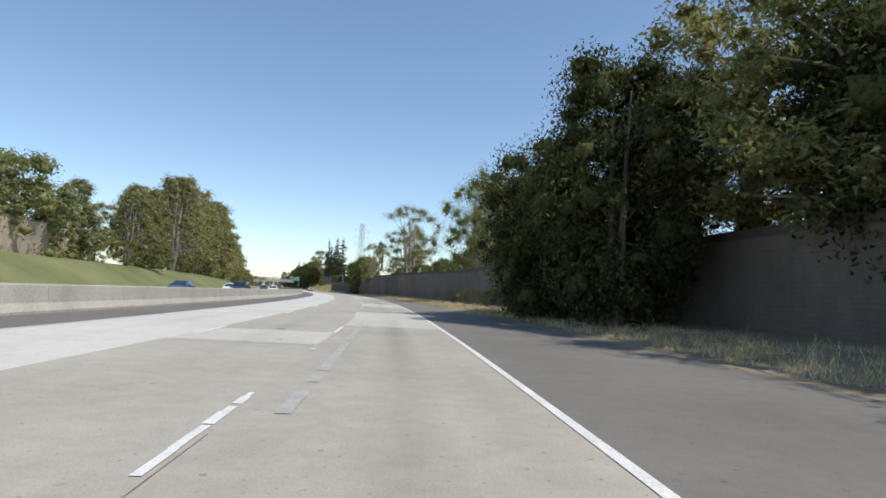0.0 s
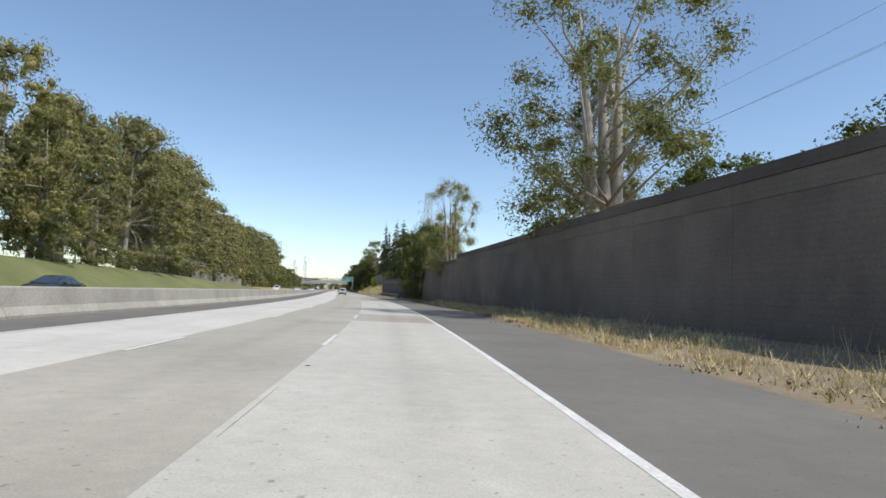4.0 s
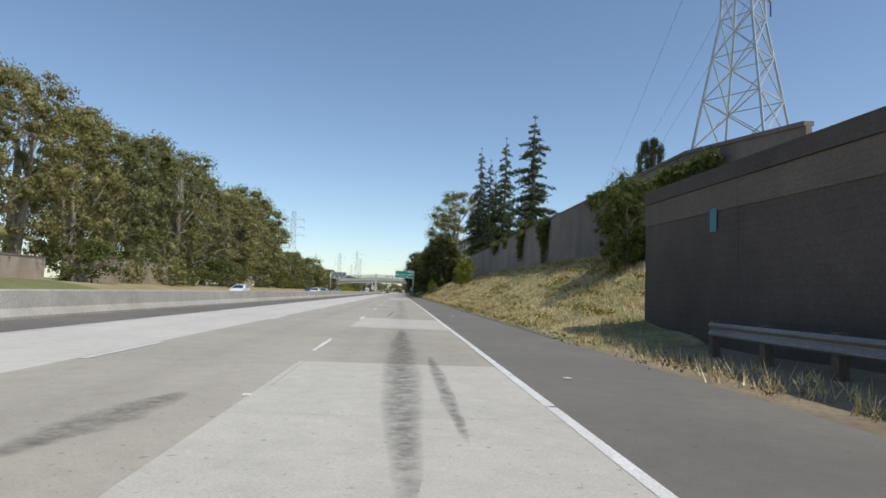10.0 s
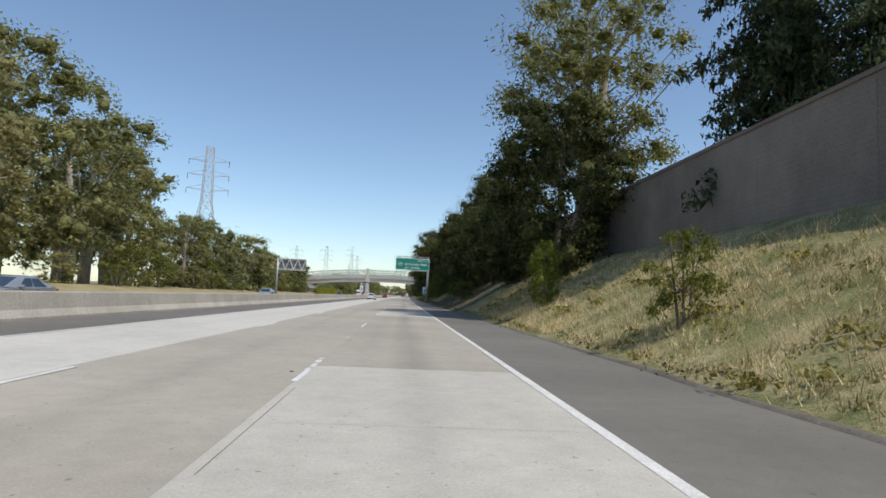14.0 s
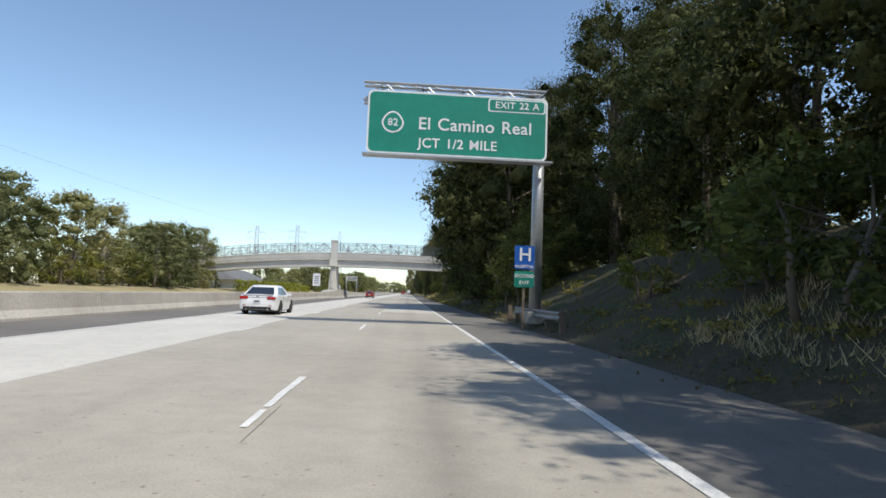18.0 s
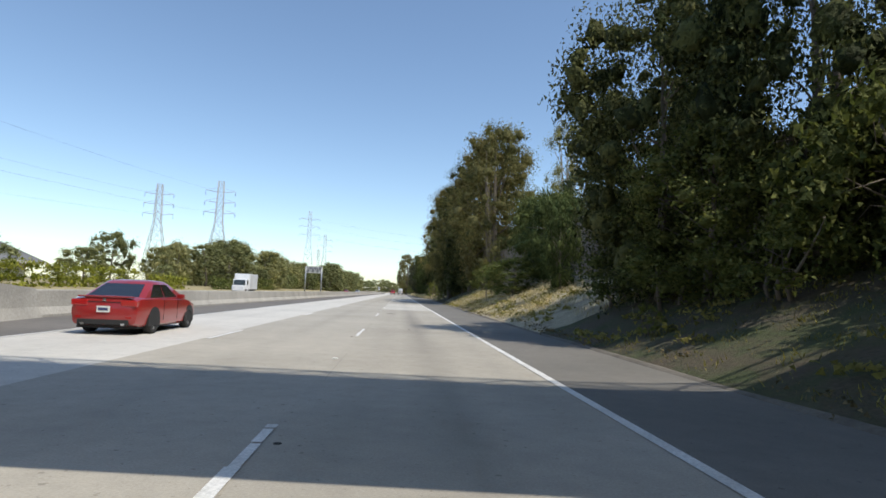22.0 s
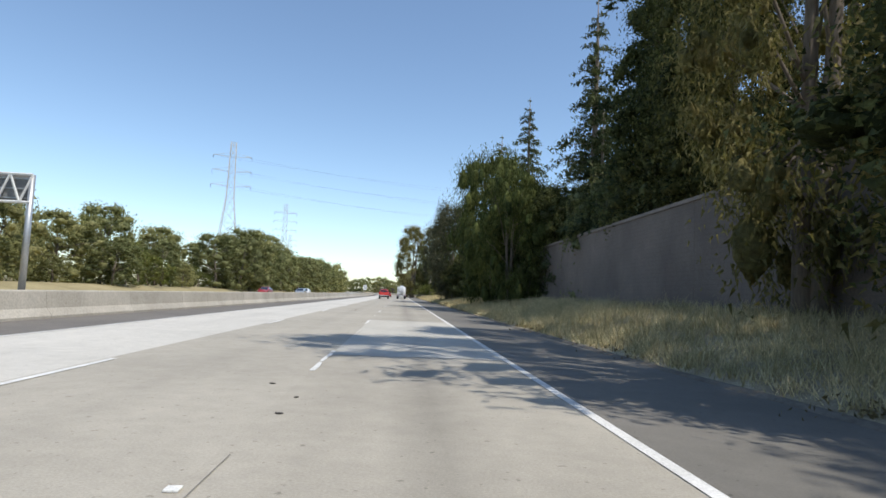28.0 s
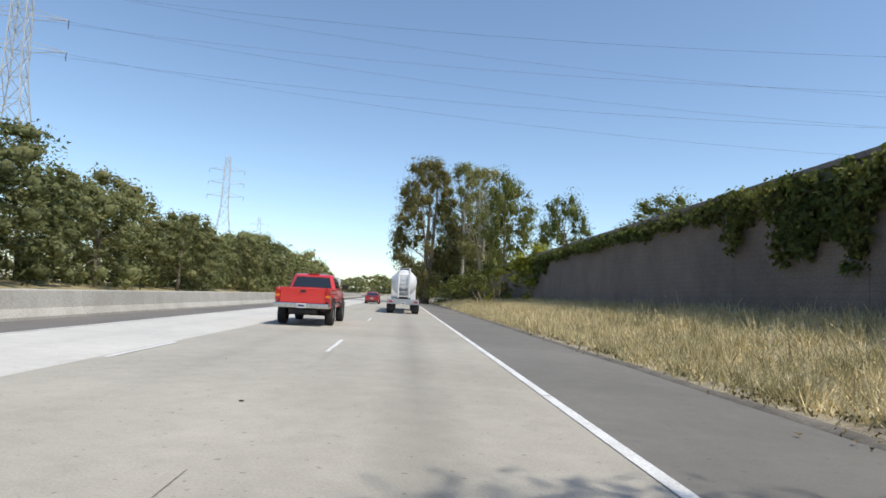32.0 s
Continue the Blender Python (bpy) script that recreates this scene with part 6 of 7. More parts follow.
def wheel_arch(car, sg, y, r, half):
    """A dark half-round opening, its face just proud of the body side."""
    n = 16
    a = [math.pi * (k / n) for k in range(n + 1)]
    rim = [(math.cos(t) * r, math.sin(t) * r) for t in a] + [(-r * 0.98, -r * 0.35), (r * 0.98, -r * 0.35)]
    verts = [(sg * (half + 0.006), y + p, 0.02 + q) for p, q in rim] + [(sg * (half - 0.2), y + p, 0.02 + q) for p, q in rim]
    m = len(rim)
    faces = [tuple(range(m)), tuple(range(m, 2 * m))[::-1]] + [(k, m + k, m + (k + 1) % m, (k + 1) % m) for k in range(m)]
    ob = raw("wheel_arch", verts, faces, "underbody", car, "dark wheel arch")
    ob.location = (0, 0, r * 0.86)
    return ob


def pane(name, corners, parent, material="glass", lift=0.012, label="tinted glass"):
    """A thin quad pane just proud of the skin."""
    a, b, c, d = (Vector(p) for p in corners)
    n = (b - a).cross(d - a).normalized()
    if n.dot((a + c) / 2 - Vector((0, (a.y + c.y) / 2, 1.0))) < 0 and abs(n.x) > 0.5:
        n = -n
    front = [p + n * lift for p in (a, b, c, d)]
    back = [p - n * 0.01 for p in (a, b, c, d)]
    return raw(name, front + back, [(0, 1, 2, 3), (7, 6, 5, 4), (0, 4, 5, 1), (1, 5, 6, 2), (2, 6, 7, 3), (3, 7, 4, 0)], material, parent, label)


def cabin(car, yb0, yb1, yt0, yt1, wb, wt, zb, zt, paint_name, cuts, roof_name="cabin", rear=(0.1, 0.88)):
    """Greenhouse with its panes; cuts: side window spans as fractions of the length."""
    def ring(t, dy=0.0):
        y0, y1 = yb0 + (yt0 - yb0) * t, yb1 + (yt1 - yb1) * t
        w, z = wb + (wt - wb) * t, zb + (zt - zb) * t
        c = 0.12
        return [(-w + c, y0, z), (w - c, y0, z), (w, y0 + c, z), (w, y1 - c, z), (w - c, y1, z), (-w + c, y1, z), (-w, y1 - c, z), (-w, y0 + c, z)]
    top = ring(1.0)
    rings = [ring(0), ring(0.5), top, [(x * 0.93, y + (0.12 if y < (yt0 + yt1) / 2 else -0.12), zt + 0.045) for x, y, z in top], [(x * 0.6, y + (0.4 if y < (yt0 + yt1) / 2 else -0.4), zt + 0.075) for x, y, z in top]]
    loft(roof_name, rings, paint_name, car, "painted cabin and roof", True)

    def side(f, t, sg):
        y0, y1 = yb0 + (yt0 - yb0) * t, yb1 + (yt1 - yb1) * t
        return (sg * (wb + (wt - wb) * t), y0 + (y1 - y0) * f, zb + (zt - zb) * t)
    for sg in (1, -1):
        for f0, f1 in cuts:
            q = [side(f0, 0.1, sg), side(f1, 0.1, sg), side(f1, 0.9, sg), side(f0, 0.9, sg)]
            pane("side_window", q, car, lift=0.014)
    for name, yb, yt, sgn in (("rear_window", yb0, yt0, -1), ("windscreen", yb1, yt1, 1)):
        lo, hi = rear if sgn < 0 else (0.06, 0.94)
        q = []
        for t, k in ((lo, -1), (lo, 1), (hi, 1), (hi, -1)):
            q.append((k * (wb + (wt - wb) * t - 0.13), yb + (yt - yb) * t, zb + (zt - zb) * t))
        if sgn > 0:
            q = q[::-1]
        pane(name, q, car, lift=0.014)


def plate(car, y, z, face=-1):
    p = boxed("number_plate", (-0.16, 0.16, -0.012, 0.012, -0.08, 0.08), "plate", car, "pale number plate with plain bar")
    p.location = (0, y, z)
    b = boxed("plate_bar", (-0.12, 0.12, -0.008, 0.008, -0.035, 0.035), "plate_bar", p)
    b.location = (0, face * 0.012, 0)


def sedan(label, paint_name, L=4.6, W=1.8, H=1.44, wb=2.7, r=0.325, category="car"):
    car = tagged(new("sedan_car"), label, category)
    w = W / 2
    ro = (L - wb) * 0.53
    rings = [body_ring(0.0, w * 0.8, 0.36, 0.78, 0.08), body_ring(0.06, w * 0.93, 0.27, 0.93, 0.1), body_ring(0.3, w * 0.985, 0.22, 0.985, 0.1), body_ring(0.9, w, 0.2, 0.98, 0.1), body_ring(2.4, w, 0.19, 0.95, 0.1),
             body_ring(3.3, w * 0.995, 0.19, 0.95, 0.1), body_ring(L - 0.75, w * 0.985, 0.2, 0.89, 0.12), body_ring(L - 0.3, w * 0.93, 0.22, 0.8, 0.12), body_ring(L - 0.08, w * 0.82, 0.26, 0.7, 0.1), body_ring(L, w * 0.66, 0.32, 0.58, 0.08)]
    loft("body", rings, paint_name, car, "painted body shell")
    cabin(car, 0.36, L - 1.0, 1.22, L - 2.1, w * 0.91, w * 0.7, 0.93, H - 0.07, paint_name, ((0.14, 0.44), (0.47, 0.76)))
    for x in (w - 0.105, -w + 0.105):
        for y in (ro, ro + wb):
            wheel(car, x * (0.985 if y > 2 else 1.0), y, r, 0.22)
            wheel_arch(car, 1 if x > 0 else -1, y, r + 0.055, w * (0.982 if y > 2 else 1.0))
    for sg in (1, -1):
        boxed("tail_light", (sg * (w - 0.27) - 0.2, sg * (w - 0.27) + 0.2, -0.015, 0.22, 0.74, 0.9), "lamp_red", car, "red tail light", 0.03)
        boxed("headlight", (sg * (w - 0.36) - 0.16, sg * (w - 0.36) + 0.16, L - 0.24, L - 0.08, 0.56, 0.66), "lamp_clear", car, "clear headlight", 0.03)
        boxed("mirror", (sg * (w + 0.03) - 0.1, sg * (w + 0.03) + 0.1, L - 1.85, L - 1.72, 0.93, 1.06), paint_name, car, "door mirror", 0.03)
        boxed("door_handle", (sg * (w - 0.012) - 0.012, sg * (w - 0.012) + 0.012, 1.75, 1.92, 0.80, 0.83), paint_name, car)
        boxed("exhaust_tip", (sg * 0.5 - 0.05, sg * 0.5 + 0.05, -0.02, 0.1, 0.25, 0.31), "chrome", car)
    boxed("boot_lip", (-w * 0.78, w * 0.78, 0.02, 0.16, 0.955, 1.0), paint_name, car, "painted boot lip", 0.02)
    boxed("boot_seam", (-w * 0.7, w * 0.7, 0.0, 0.05, 0.835, 0.85), "underbody", car)
    boxed("badge", (-0.04, 0.04, -0.005, 0.05, 0.87, 0.93), "chrome", car, "plain chrome badge", 0.01)
    for sg in (1, -1):
        boxed("reflector", (sg * 0.62 - 0.07, sg * 0.62 + 0.07, -0.004, 0.08, 0.44, 0.475), "lamp_red", car)
        for y in (1.62, 2.62):
            boxed("door_seam", (sg * (w - 0.004) - 0.004, sg * (w - 0.004) + 0.004, y, y + 0.012, 0.34, 0.9), "underbody", car)
    boxed("rear_valance", (-w * 0.72, w * 0.72, -0.012, 0.1, 0.26, 0.4), "underbody", car, "dark lower bumper", 0.02)
    boxed("underside", (-w + 0.12, w - 0.12, 0.25, L - 0.25, 0.16, 0.3), "underbody", car)
    plate(car, -0.02, 0.66)
    return car


def suv(label, paint_name, L=4.61, W=1.84, H=1.76, wb=2.69, r=0.36, clad="cladding", category="suv"):
    car = tagged(new("suv_car"), label, category)
    w = W / 2
    ro = 0.98
    rings = [body_ring(0.02, w * 0.93, 0.64, 1.02, 0.06), body_ring(0.08, w * 0.97, 0.6, 1.08, 0.08), body_ring(0.3, w, 0.36, 1.1, 0.08), body_ring(3.0, w, 0.36, 1.09, 0.08), body_ring(3.35, w * 0.985, 0.36, 1.08, 0.1),
             body_ring(L - 0.35, w * 0.93, 0.38, 0.98, 0.12), body_ring(L - 0.06, w * 0.85, 0.44, 0.92, 0.1), body_ring(L, w * 0.8, 0.5, 0.85, 0.06)]
    loft("body", rings, paint_name, car, "painted body shell")
    cabin(car, 0.05, 3.3, 0.36, 2.45, w * 0.94, w * 0.745, 1.07, H - 0.09, paint_name, ((0.06, 0.32), (0.35, 0.58), (0.61, 0.84)), rear=(0.08, 0.9))
    lower = [[(sg * q, y, z) for q, z in ((w + 0.02, 0.34), (w + 0.03, 0.6), (w + 0.005, 0.64), (w - 0.1, 0.64), (w - 0.1, 0.34))] for sg in (1,) for y in (ro + 0.45, ro + wb - 0.45)]
    loft("side_cladding", lower, clad, car, "grey lower body cladding", False)
    loft("side_cladding", [[(-x, y, z) for x, y, z in q[::-1]] for q in lower], clad, car, "grey lower body cladding", False)
    part("rear_bumper", box(bmesh.new(), -w - 0.005, w + 0.005, -0.08, 0.52, 0.42, 0.76, 0.09), clad, car, "grey plastic rear bumper")
    part("front_bumper", box(bmesh.new(), -w * 0.95, w * 0.95, L - 0.3, L + 0.07, 0.4, 0.66, 0.06), clad, car, "grey plastic front bumper")
    for x in (w - 0.11, -w + 0.11):
        sg = 1 if x > 0 else -1
        for y in (ro, ro + wb):
            wheel(car, x * (0.975 if y > 2 else 1.0), y, r, 0.25, spokes=5)
            wheel_arch(car, sg, y, r + 0.08, w * (0.968 if y > 2 else 1.0) + 0.004)
    for sg in (1, -1):
        boxed("tail_light", (sg * (w - 0.065) - 0.075, sg * (w - 0.065) + 0.075, -0.005, 0.26, 0.77, 1.08), "lamp_red", car, "red tail light", 0.02)
        boxed("indicator", (sg * (w - 0.065) - 0.07, sg * (w - 0.065) + 0.07, -0.012, 0.1, 0.86, 0.95), "lamp_amber", car, "amber indicator lens")
        boxed("headlight", (sg * (w - 0.3) - 0.16, sg * (w - 0.3) + 0.16, L - 0.12, L + 0.01, 0.72, 0.88), "lamp_clear", car, "clear headlight", 0.02)
        boxed("mirror", (sg * (w + 0.05) - 0.11, sg * (w + 0.05) + 0.11, 2.86, 2.98, 1.08, 1.26), "underbody", car, "black door mirror", 0.03)
        v, f = tubes([([(sg * 0.58, 0.55, H - 0.04), (sg * 0.58, 0.65, H + 0.05), (sg * 0.58, 2.2, H + 0.05), (sg * 0.58, 2.3, H - 0.04)], [0.022] * 4, 6)])
        raw("roof_rail", v, f, "underbody", car, "black roof rail")
        for y in (1.35, 2.15):
            boxed("door_handle", (sg * (w + 0.004) - 0.015, sg * (w + 0.004) + 0.015, y, y + 0.16, 0.93, 0.97), "underbody", car)
    boxed("plate_recess", (-0.22, 0.22, -0.012, 0.05, 0.79, 0.969), clad, car, "grey plate recess", 0.01)
    boxed("garnish", (-0.5, 0.5, -0.02, 0.05, 0.97, 1.03), clad, car)
    boxed("wiper", (-0.04, 0.04, 0.03, 0.1, 1.06, 1.15), "underbody", car, "rear wiper")
    boxed("tow_hitch", (-0.22, 0.22, -0.06, 0.3, 0.36, 0.46), "underbody", car, "tow hitch", 0.02)
    boxed("brake_light", (-0.12, 0.12, 0.37, 0.44, H - 0.085, H - 0.055), "lamp_red", car)
    boxed("underside", (-w + 0.15, w - 0.15, 0.2, L - 0.2, 0.26, 0.45), "underbody", car)
    plate(car, -0.026, 0.885)
    return car


def pickup(label):
    car = tagged(new("pickup_truck"), label, "pickup truck")
    w, L, r, paint_name = 0.99, 5.75, 0.43, "truck_red"
    front = [body_ring(2.02, w, 0.62, 1.42, 0.08), body_ring(4.3, w, 0.62, 1.42, 0.1), body_ring(5.3, w * 0.97, 0.64, 1.36, 0.14), body_ring(5.65, w * 0.92, 0.68, 1.28, 0.12), body_ring(L, w * 0.85, 0.72, 1.15, 0.06)]
    loft("front_body", front, paint_name, car, "red cab and bonnet shell")
    for sg in (1, -1):
        x0, x1 = sorted((sg * (w - 0.09), sg * w))
        part("bed_side", box(bmesh.new(), x0, x1, 0.03, 2.0, 0.66, 1.4, 0.03), paint_name, car, "red bed side")
        part("fender_flare", box(bmesh.new(), *sorted((sg * (w - 0.1), sg * (w + 0.06))), 0.62, 1.78, 1.06, 1.16, 0.03), paint_name, car, "red wheel flare")
        a = part("wheel_arch", box(bmesh.new(), *sorted((sg * (w - 0.2), sg * (w + 0.012))), 0.68, 1.72, 0.6, 1.07, 0.05), "underbody", car, "dark wheel arch")
        part("wheel_arch", box(bmesh.new(), *sorted((sg * (w - 0.2), sg * (w + 0.012))), 4.3, 5.3, 0.55, 1.05, 0.05), "underbody", car, "dark wheel arch")
        boxed("tail_light", (*sorted((sg * (w - 0.17), sg * (w + 0.008))), -0.02, 0.12, 0.92, 1.3), "lamp_red", car, "red tail light", 0.015)
        boxed("indicator", (*sorted((sg * (w - 0.165), sg * (w + 0.012))), -0.026, 0.1, 1.06, 1.14), "lamp_amber", car, "amber lens")
        boxed("trim_strip", (*sorted((sg * (w - 0.01), sg * (w + 0.02))), 1.8, 4.2, 0.86, 0.91), "chrome", car, "bright side strip")
        boxed("mirror", (*sorted((sg * (w + 0.02), sg * (w + 0.26))), 3.95, 4.08, 1.42, 1.62), "underbody", car, "black door mirror", 0.03)
        boxed("headlight", (*sorted((sg * 0.55, sg * 0.86)), L - 0.06, L + 0.02, 0.95, 1.12), "lamp_clear", car, "clear headlight", 0.02)
        for y in (1.2, 4.8):
            wheel(car, sg * (w - 0.1), y, r, 0.3, "rim", 6)
    part("tailgate", box(bmesh.new(), -w + 0.17, w - 0.17, -0.01, 0.07, 0.84, 1.4, 0.025), paint_name, car, "red tailgate")
    boxed("tailgate_handle", (-0.1, 0.1, -0.03, 0.0, 1.24, 1.32), "underbody", car)
    boxed("bed_floor", (-w + 0.1, w - 0.1, 0.06, 2.0, 0.78, 0.84), "underbody", car, "dark bed floor")
    boxed("bed_front", (-w + 0.1, w - 0.1, 1.94, 2.0, 0.84, 1.4), paint_name, car)
    part("rear_bumper", box(bmesh.new(), -w - 0.01, w + 0.01, -0.2, -0.03, 0.66, 0.84, 0.03), "chrome", car, "chrome step bumper")
    boxed("front_bumper", (-w, w, L - 0.02, L + 0.14, 0.66, 0.86), "chrome", car, "chrome front bumper", 0.03)
    boxed("chassis", (-0.5, 0.5, 0.1, L - 0.3, 0.42, 0.66), "underbody", car, "dark chassis frame")
    boxed("rear_axle", (-0.8, 0.8, 1.1, 1.3, 0.36, 0.5), "underbody", car, "dark axle", 0.04)
    boxed("hitch", (-0.3, 0.3, -0.14, 0.2, 0.5, 0.6), "underbody", car, "tow hitch")
    cabin(car, 2.08, 4.5, 2.3, 3.75, w * 0.93, w * 0.77, 1.4, 1.93, paint_name, ((0.1, 0.36), (0.4, 0.8)), rear=(0.06, 0.86))
    boxed("cab_light", (-0.22, 0.22, 2.3, 2.38, 1.96, 2.0), "lamp_red", car, "red cab lamp")
    plate(car, -0.215, 0.75)
    return car


def tanker(label):
    tk = tagged(new("tank_truck"), label, "tank truck")
    L, r, zc = 11.5, 1.0, 2.38
    rings = []
    for y, k in ((0.0, 0.35), (0.08, 0.7), (0.25, 0.92), (0.5, 1.0), (L - 0.5, 1.0), (L - 0.2, 0.9), (L, 0.4)):
        rings.append([(math.cos(a) * r * k, y, zc + math.sin(a) * r * k * 1.02) for a in np.linspace(0, 2 * math.pi, 29)[:-1]])
    loft("tank", rings, "tank", tk, "white round tank with dished end")
    for y in (0.6, 3.4, 6.2, 9.0):
        v = []
        for q in (y, y + 0.16):
            v += [(math.cos(a) * (r + 0.02), q, zc + math.sin(a) * (r + 0.02) * 1.02) for a in np.linspace(0, 2 * math.pi, 29)[:-1]]
        raw("band", v, [(k, (k + 1) % 28, 28 + (k + 1) % 28, 28 + k) for k in range(28)], "steel", tk, "steel tank band")
    for x in (-0.42, 0.42):
        v, f = tube_data([(x, -0.12, 1.2), (x, -0.2, 2.2), (x, -0.12, 3.25), (x, 0.5, 3.5)], [0.065] * 4, 6)
        raw("ladder_rail", v, f, "tank", tk, "white ladder rail")
    for k in range(7):
        boxed("rung", (-0.42, 0.42, -0.18, -0.14, 1.4 + 0.3 * k, 1.43 + 0.3 * k), "steel", tk)
    boxed("manway", (-0.34, 0.34, 0.02, 0.14, 1.75, 2.75), "rail_steel", tk, "grey hatch panel", 0.05)
    boxed("walkway", (-0.4, 0.4, 1.0, L - 1.0, 3.5, 3.56), "steel", tk, "roof walkway")
    part("rear_bumper", box(bmesh.new(), -1.22, 1.22, -0.25, -0.08, 0.72, 1.12, 0.03), "steel", tk, "grey steel rear bumper")
    for x in (-0.95, 0.95):
        boxed("mudflap", (x - 0.3, x + 0.3, -0.02, 0.0, 0.2, 0.74), "underbody", tk, "black mud flap")
        boxed("tail_light", (x - 0.14, x + 0.14, -0.28, -0.24, 0.86, 0.98), "lamp_red", tk, "red tail light", 0.02)
    boxed("chassis", (-0.55, 0.55, -0.05, L + 3.5, 0.85, 1.25), "underbody", tk, "dark chassis")
    for sg in (1, -1):
        for y in (0.75, 2.05, L - 1.4, L - 0.1, L + 3.6):
            wheel(tk, sg * 0.98, y, 0.5, 0.5, "rim", 8)
        boxed("fender", (*sorted((sg * 0.72, sg * 1.24)), 0.1, 2.7, 1.02, 1.08), "steel", tk, "steel fender")
    part("cab", box(bmesh.new(), -1.2, 1.2, L + 0.6, L + 2.8, 0.9, 3.3, 0.12), "white_paint", tk, "white tractor cab")
    part("bonnet", box(bmesh.new(), -0.8, 0.8, L + 2.79, L + 4.3, 0.9, 2.1, 0.12), "white_paint", tk)
    pane("windscreen", [(-1.0, L + 2.81, 2.2), (1.0, L + 2.81, 2.2), (1.0, L + 2.81, 3.0), (-1.0, L + 2.81, 3.0)][::-1], tk)
    plate(tk, -0.27, 0.78)
    return tk


def box_truck(label, L=6.5, high=3.1):
    tr = tagged(new("box_truck"), label, "truck")
    part("cargo_box", box(bmesh.new(), -1.15, 1.15, 0, L - 1.9, 0.8, high, 0.04), "white_paint", tr, "white cargo box")
    part("cab", box(bmesh.new(), -1.0, 1.0, L - 1.85, L - 0.5, 0.55, 2.3, 0.15), "white_paint", tr, "white cab")
    part("bonnet", box(bmesh.new(), -0.9, 0.9, L - 0.55, L + 0.3, 0.55, 1.35, 0.12), "white_paint", tr)
    pane("windscreen", [(0.85, L - 0.48, 1.4), (-0.85, L - 0.48, 1.4), (-0.8, L - 0.52, 2.15), (0.8, L - 0.52, 2.15)], tr, lift=0.03)
    for sg in (1, -1):
        pane("side_window", [(sg * 1.0, L - 1.5, 1.45), (sg * 1.0, L - 0.7, 1.45), (sg * 1.0, L - 0.75, 2.1), (sg * 1.0, L - 1.5, 2.1)], tr)
        boxed("headlight", (sg * 0.6 - 0.14, sg * 0.6 + 0.14, L + 0.28, L + 0.33, 0.85, 1.05), "lamp_clear", tr)
        for y in (1.2, L - 0.6):
            wheel(tr, sg * 0.9, y, 0.42, 0.28)
    boxed("chassis", (-0.5, 0.5, 0.1, L, 0.45, 0.8), "underbody", tr)
    return tr


suv("white boxy suv with grey lower cladding, driving ahead", "white_paint").matrix_world = at(249.4, -3.65, 0, 0, 0.95)
sedan("white sedan car in the inner lane", "white_paint", 4.85, 1.85, 1.46, 2.78).matrix_world = at(507.3 - 1.08, -7.1, 0)
sedan("metallic red sedan car in the inner lane", "red_paint", 4.55, 1.76, 1.44, 2.67).matrix_world = at(598.6, -7.45, 0, 0, 0.95)
pickup("bright red pickup truck with chrome bumper", ).matrix_world = at(863.2 - 1.2, -3.55, 0)
cargo = tagged(boxed("storage_box", (-0.35, 0.35, -0.25, 0.25, 0, 0.56), "litter_white", None, "", 0.03), "white storage box in a pickup bed", "box")
cargo.matrix_world = at(863.4, -3.9, 0.84)
tanker("white tank truck with a ladder on its dished rear").matrix_world = at(881.0, 0.15, 0, 0, 0.9)
sedan("small red sedan car far ahead", "red_paint").matrix_world = at(912, -3.6, 0)
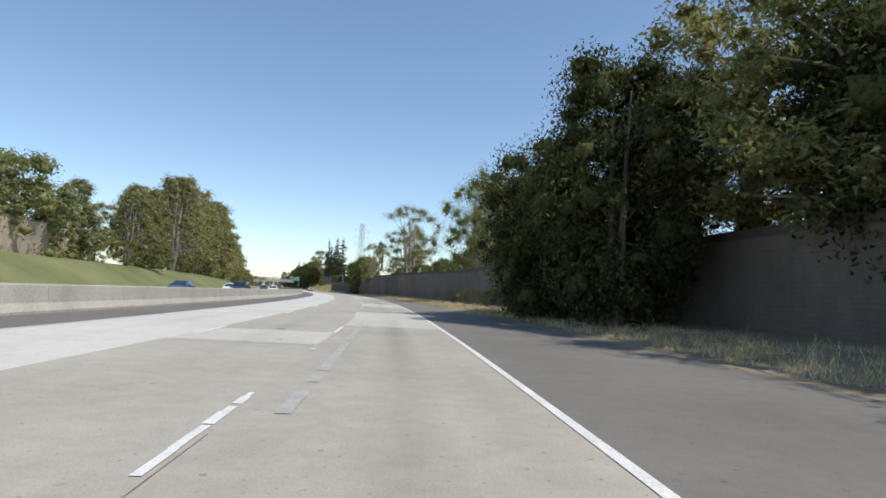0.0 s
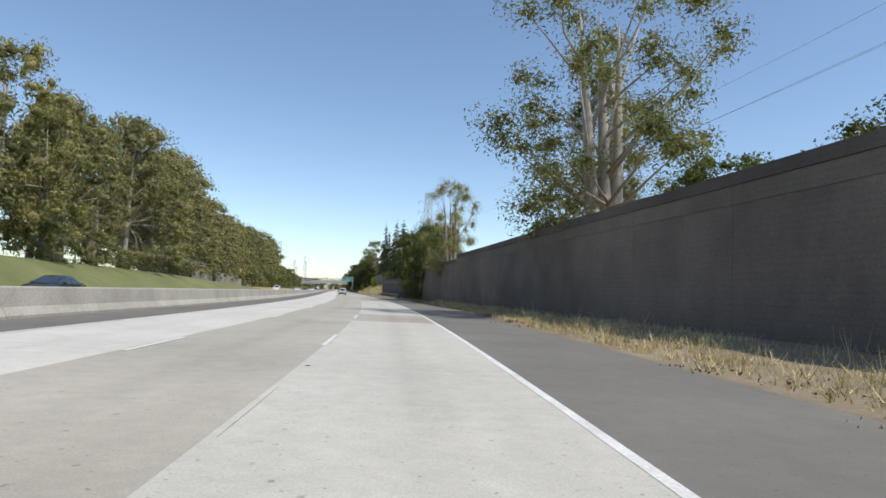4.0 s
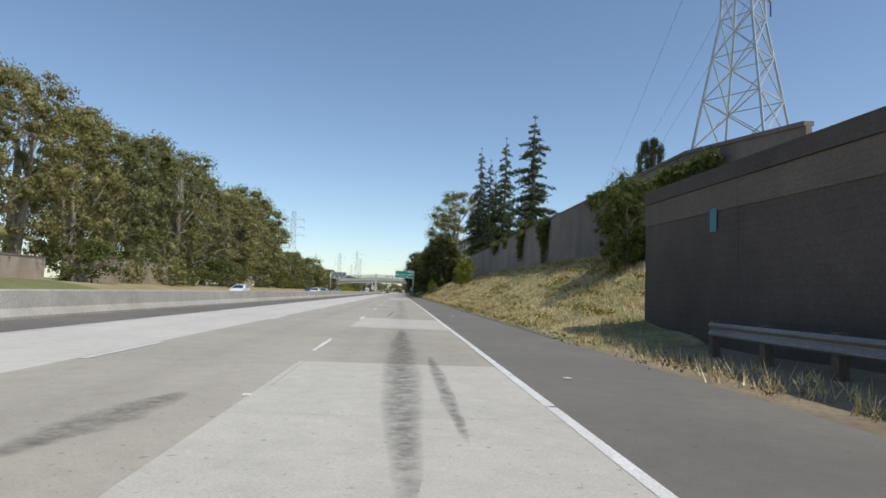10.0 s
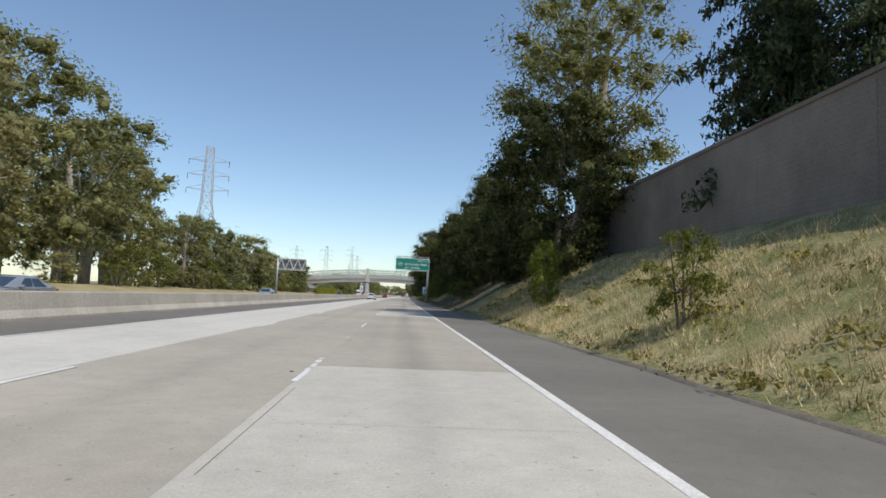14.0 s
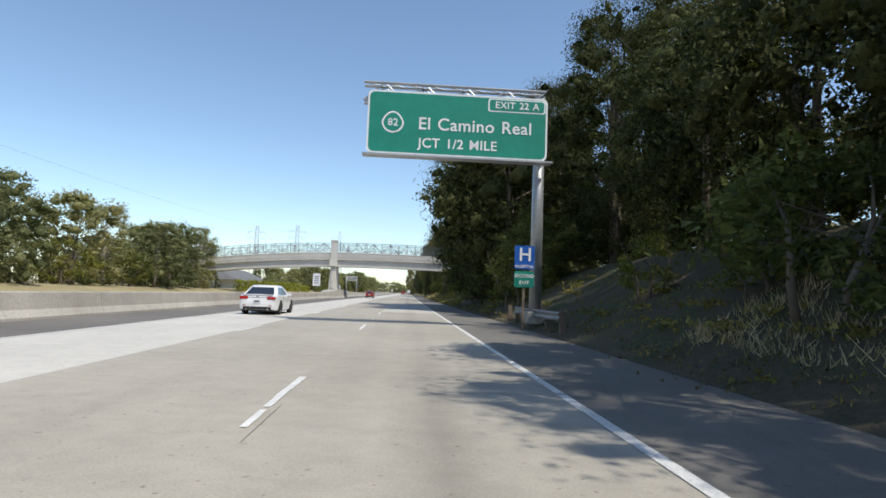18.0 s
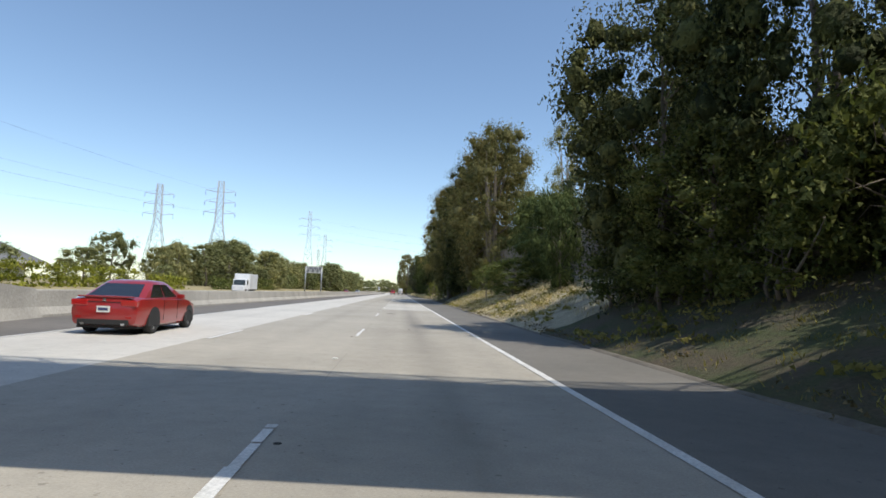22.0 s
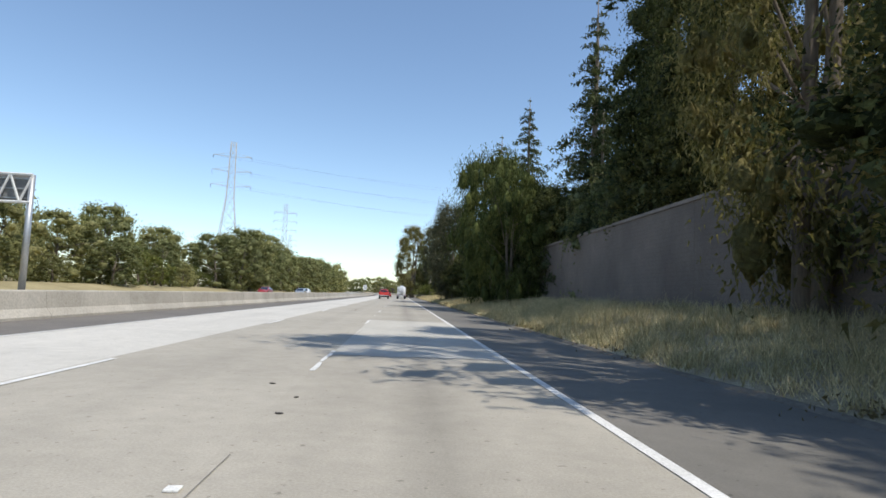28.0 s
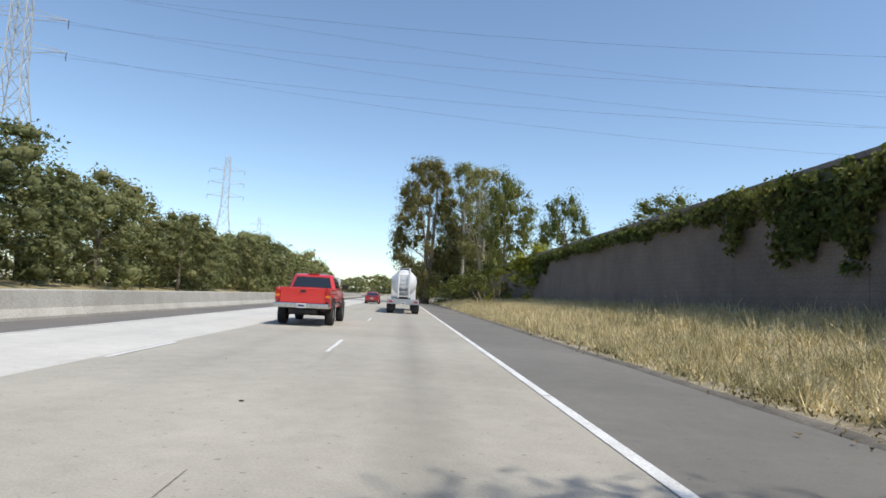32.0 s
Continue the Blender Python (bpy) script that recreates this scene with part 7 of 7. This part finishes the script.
# oncoming traffic on the far carriageway
ONCOMING = [
    ("suv", "white_paint", 291, -23.0), ("sedan", "white_paint", 92, -20.0), ("sedan", "blue_paint", 66, -20.0), ("sedan", "white_paint", 121, -16.6), ("sedan", "black_paint", 146, -20.2),
    ("suv", "black_paint", 79, -16.5), ("sedan", "white_paint", 344, -20.2), ("sedan", "blue_paint", 403, -20.2), ("sedan", "silver_paint", 399, -16.6),
    ("sedan", "white_paint", 385, -16.4), ("sedan", "silver_paint", 462, -20.0), ("sedan", "white_paint", 868, -20.2), ("sedan", "silver_paint", 861, -20.0), ("sedan", "red_paint", 846, -23.6), ("sedan", "blue_paint", 560, -20)]
for kind, paint_name, s, d in ONCOMING:
    word = paint_name.split("_")[0]
    if kind == "suv":
        ob = suv(f"{word} suv coming the other way", paint_name, clad=paint_name)
    else:
        ob = sedan(f"{word} sedan car coming the other way", paint_name)
    ob.matrix_world = at(s, d, 0, 180)
box_truck("white delivery van coming the other way").matrix_world = at(678, -23.8, 0, 180)

# ---- litter and tyre scraps on the road ----
rng = random.Random(23)


def scrap(s, d, size, material, label, cat, z=0.0):
    bm = bmesh.new()
    bmesh.ops.create_icosphere(bm, subdivisions=1, radius=size)
    for v in bm.verts:
        v.co = Vector((v.co.x * rng.uniform(0.6, 1.3), v.co.y * rng.uniform(0.4, 1.0), max(-0.004, v.co.z * 0.22)))
    ob = tagged(part("scrap", bm, material), label, cat, "road litter")
    ob.name = cat.replace(" ", "_")
    ob.matrix_world = at(s, d, z + 0.004, rng.uniform(0, 360))


for k in range(60):
    scrap(rng.uniform(5, 860), rng.choice((-1.6, -1.7, -1.3, rng.uniform(-5, 2))), rng.uniform(0.02, 0.07), "debris", "small black scrap of tyre on the road", "tyre scrap")
for s, d in ((166.5, 3.4), (167, 3.7), (246.5, 3.95), (249.3, 4.9), (274.6, 3.2), (221.5, 4.3), (300, 3.5), (353, 5.6), (619.8, 5.0), (556, 4.6), (690, 6.9), (818, 5.6), (100, 7.2), (705, 7.4)):
    scrap(s, d, rng.uniform(0.05, 0.09), "litter_white", "scrap of white litter beside the road", "litter", land(s, d))
bin_box = tagged(boxed("plastic_crate", (-0.3, 0.3, -0.2, 0.2, 0, 0.34), "litter_blue", None, "", 0.04), "crumpled blue plastic crate lying in the grass", "crate")
bin_box.matrix_world = at(353.0, 7.1, land(353, 7.1) - 0.03, 25) @ pose(0, 0, 0, 0, 14, 0)
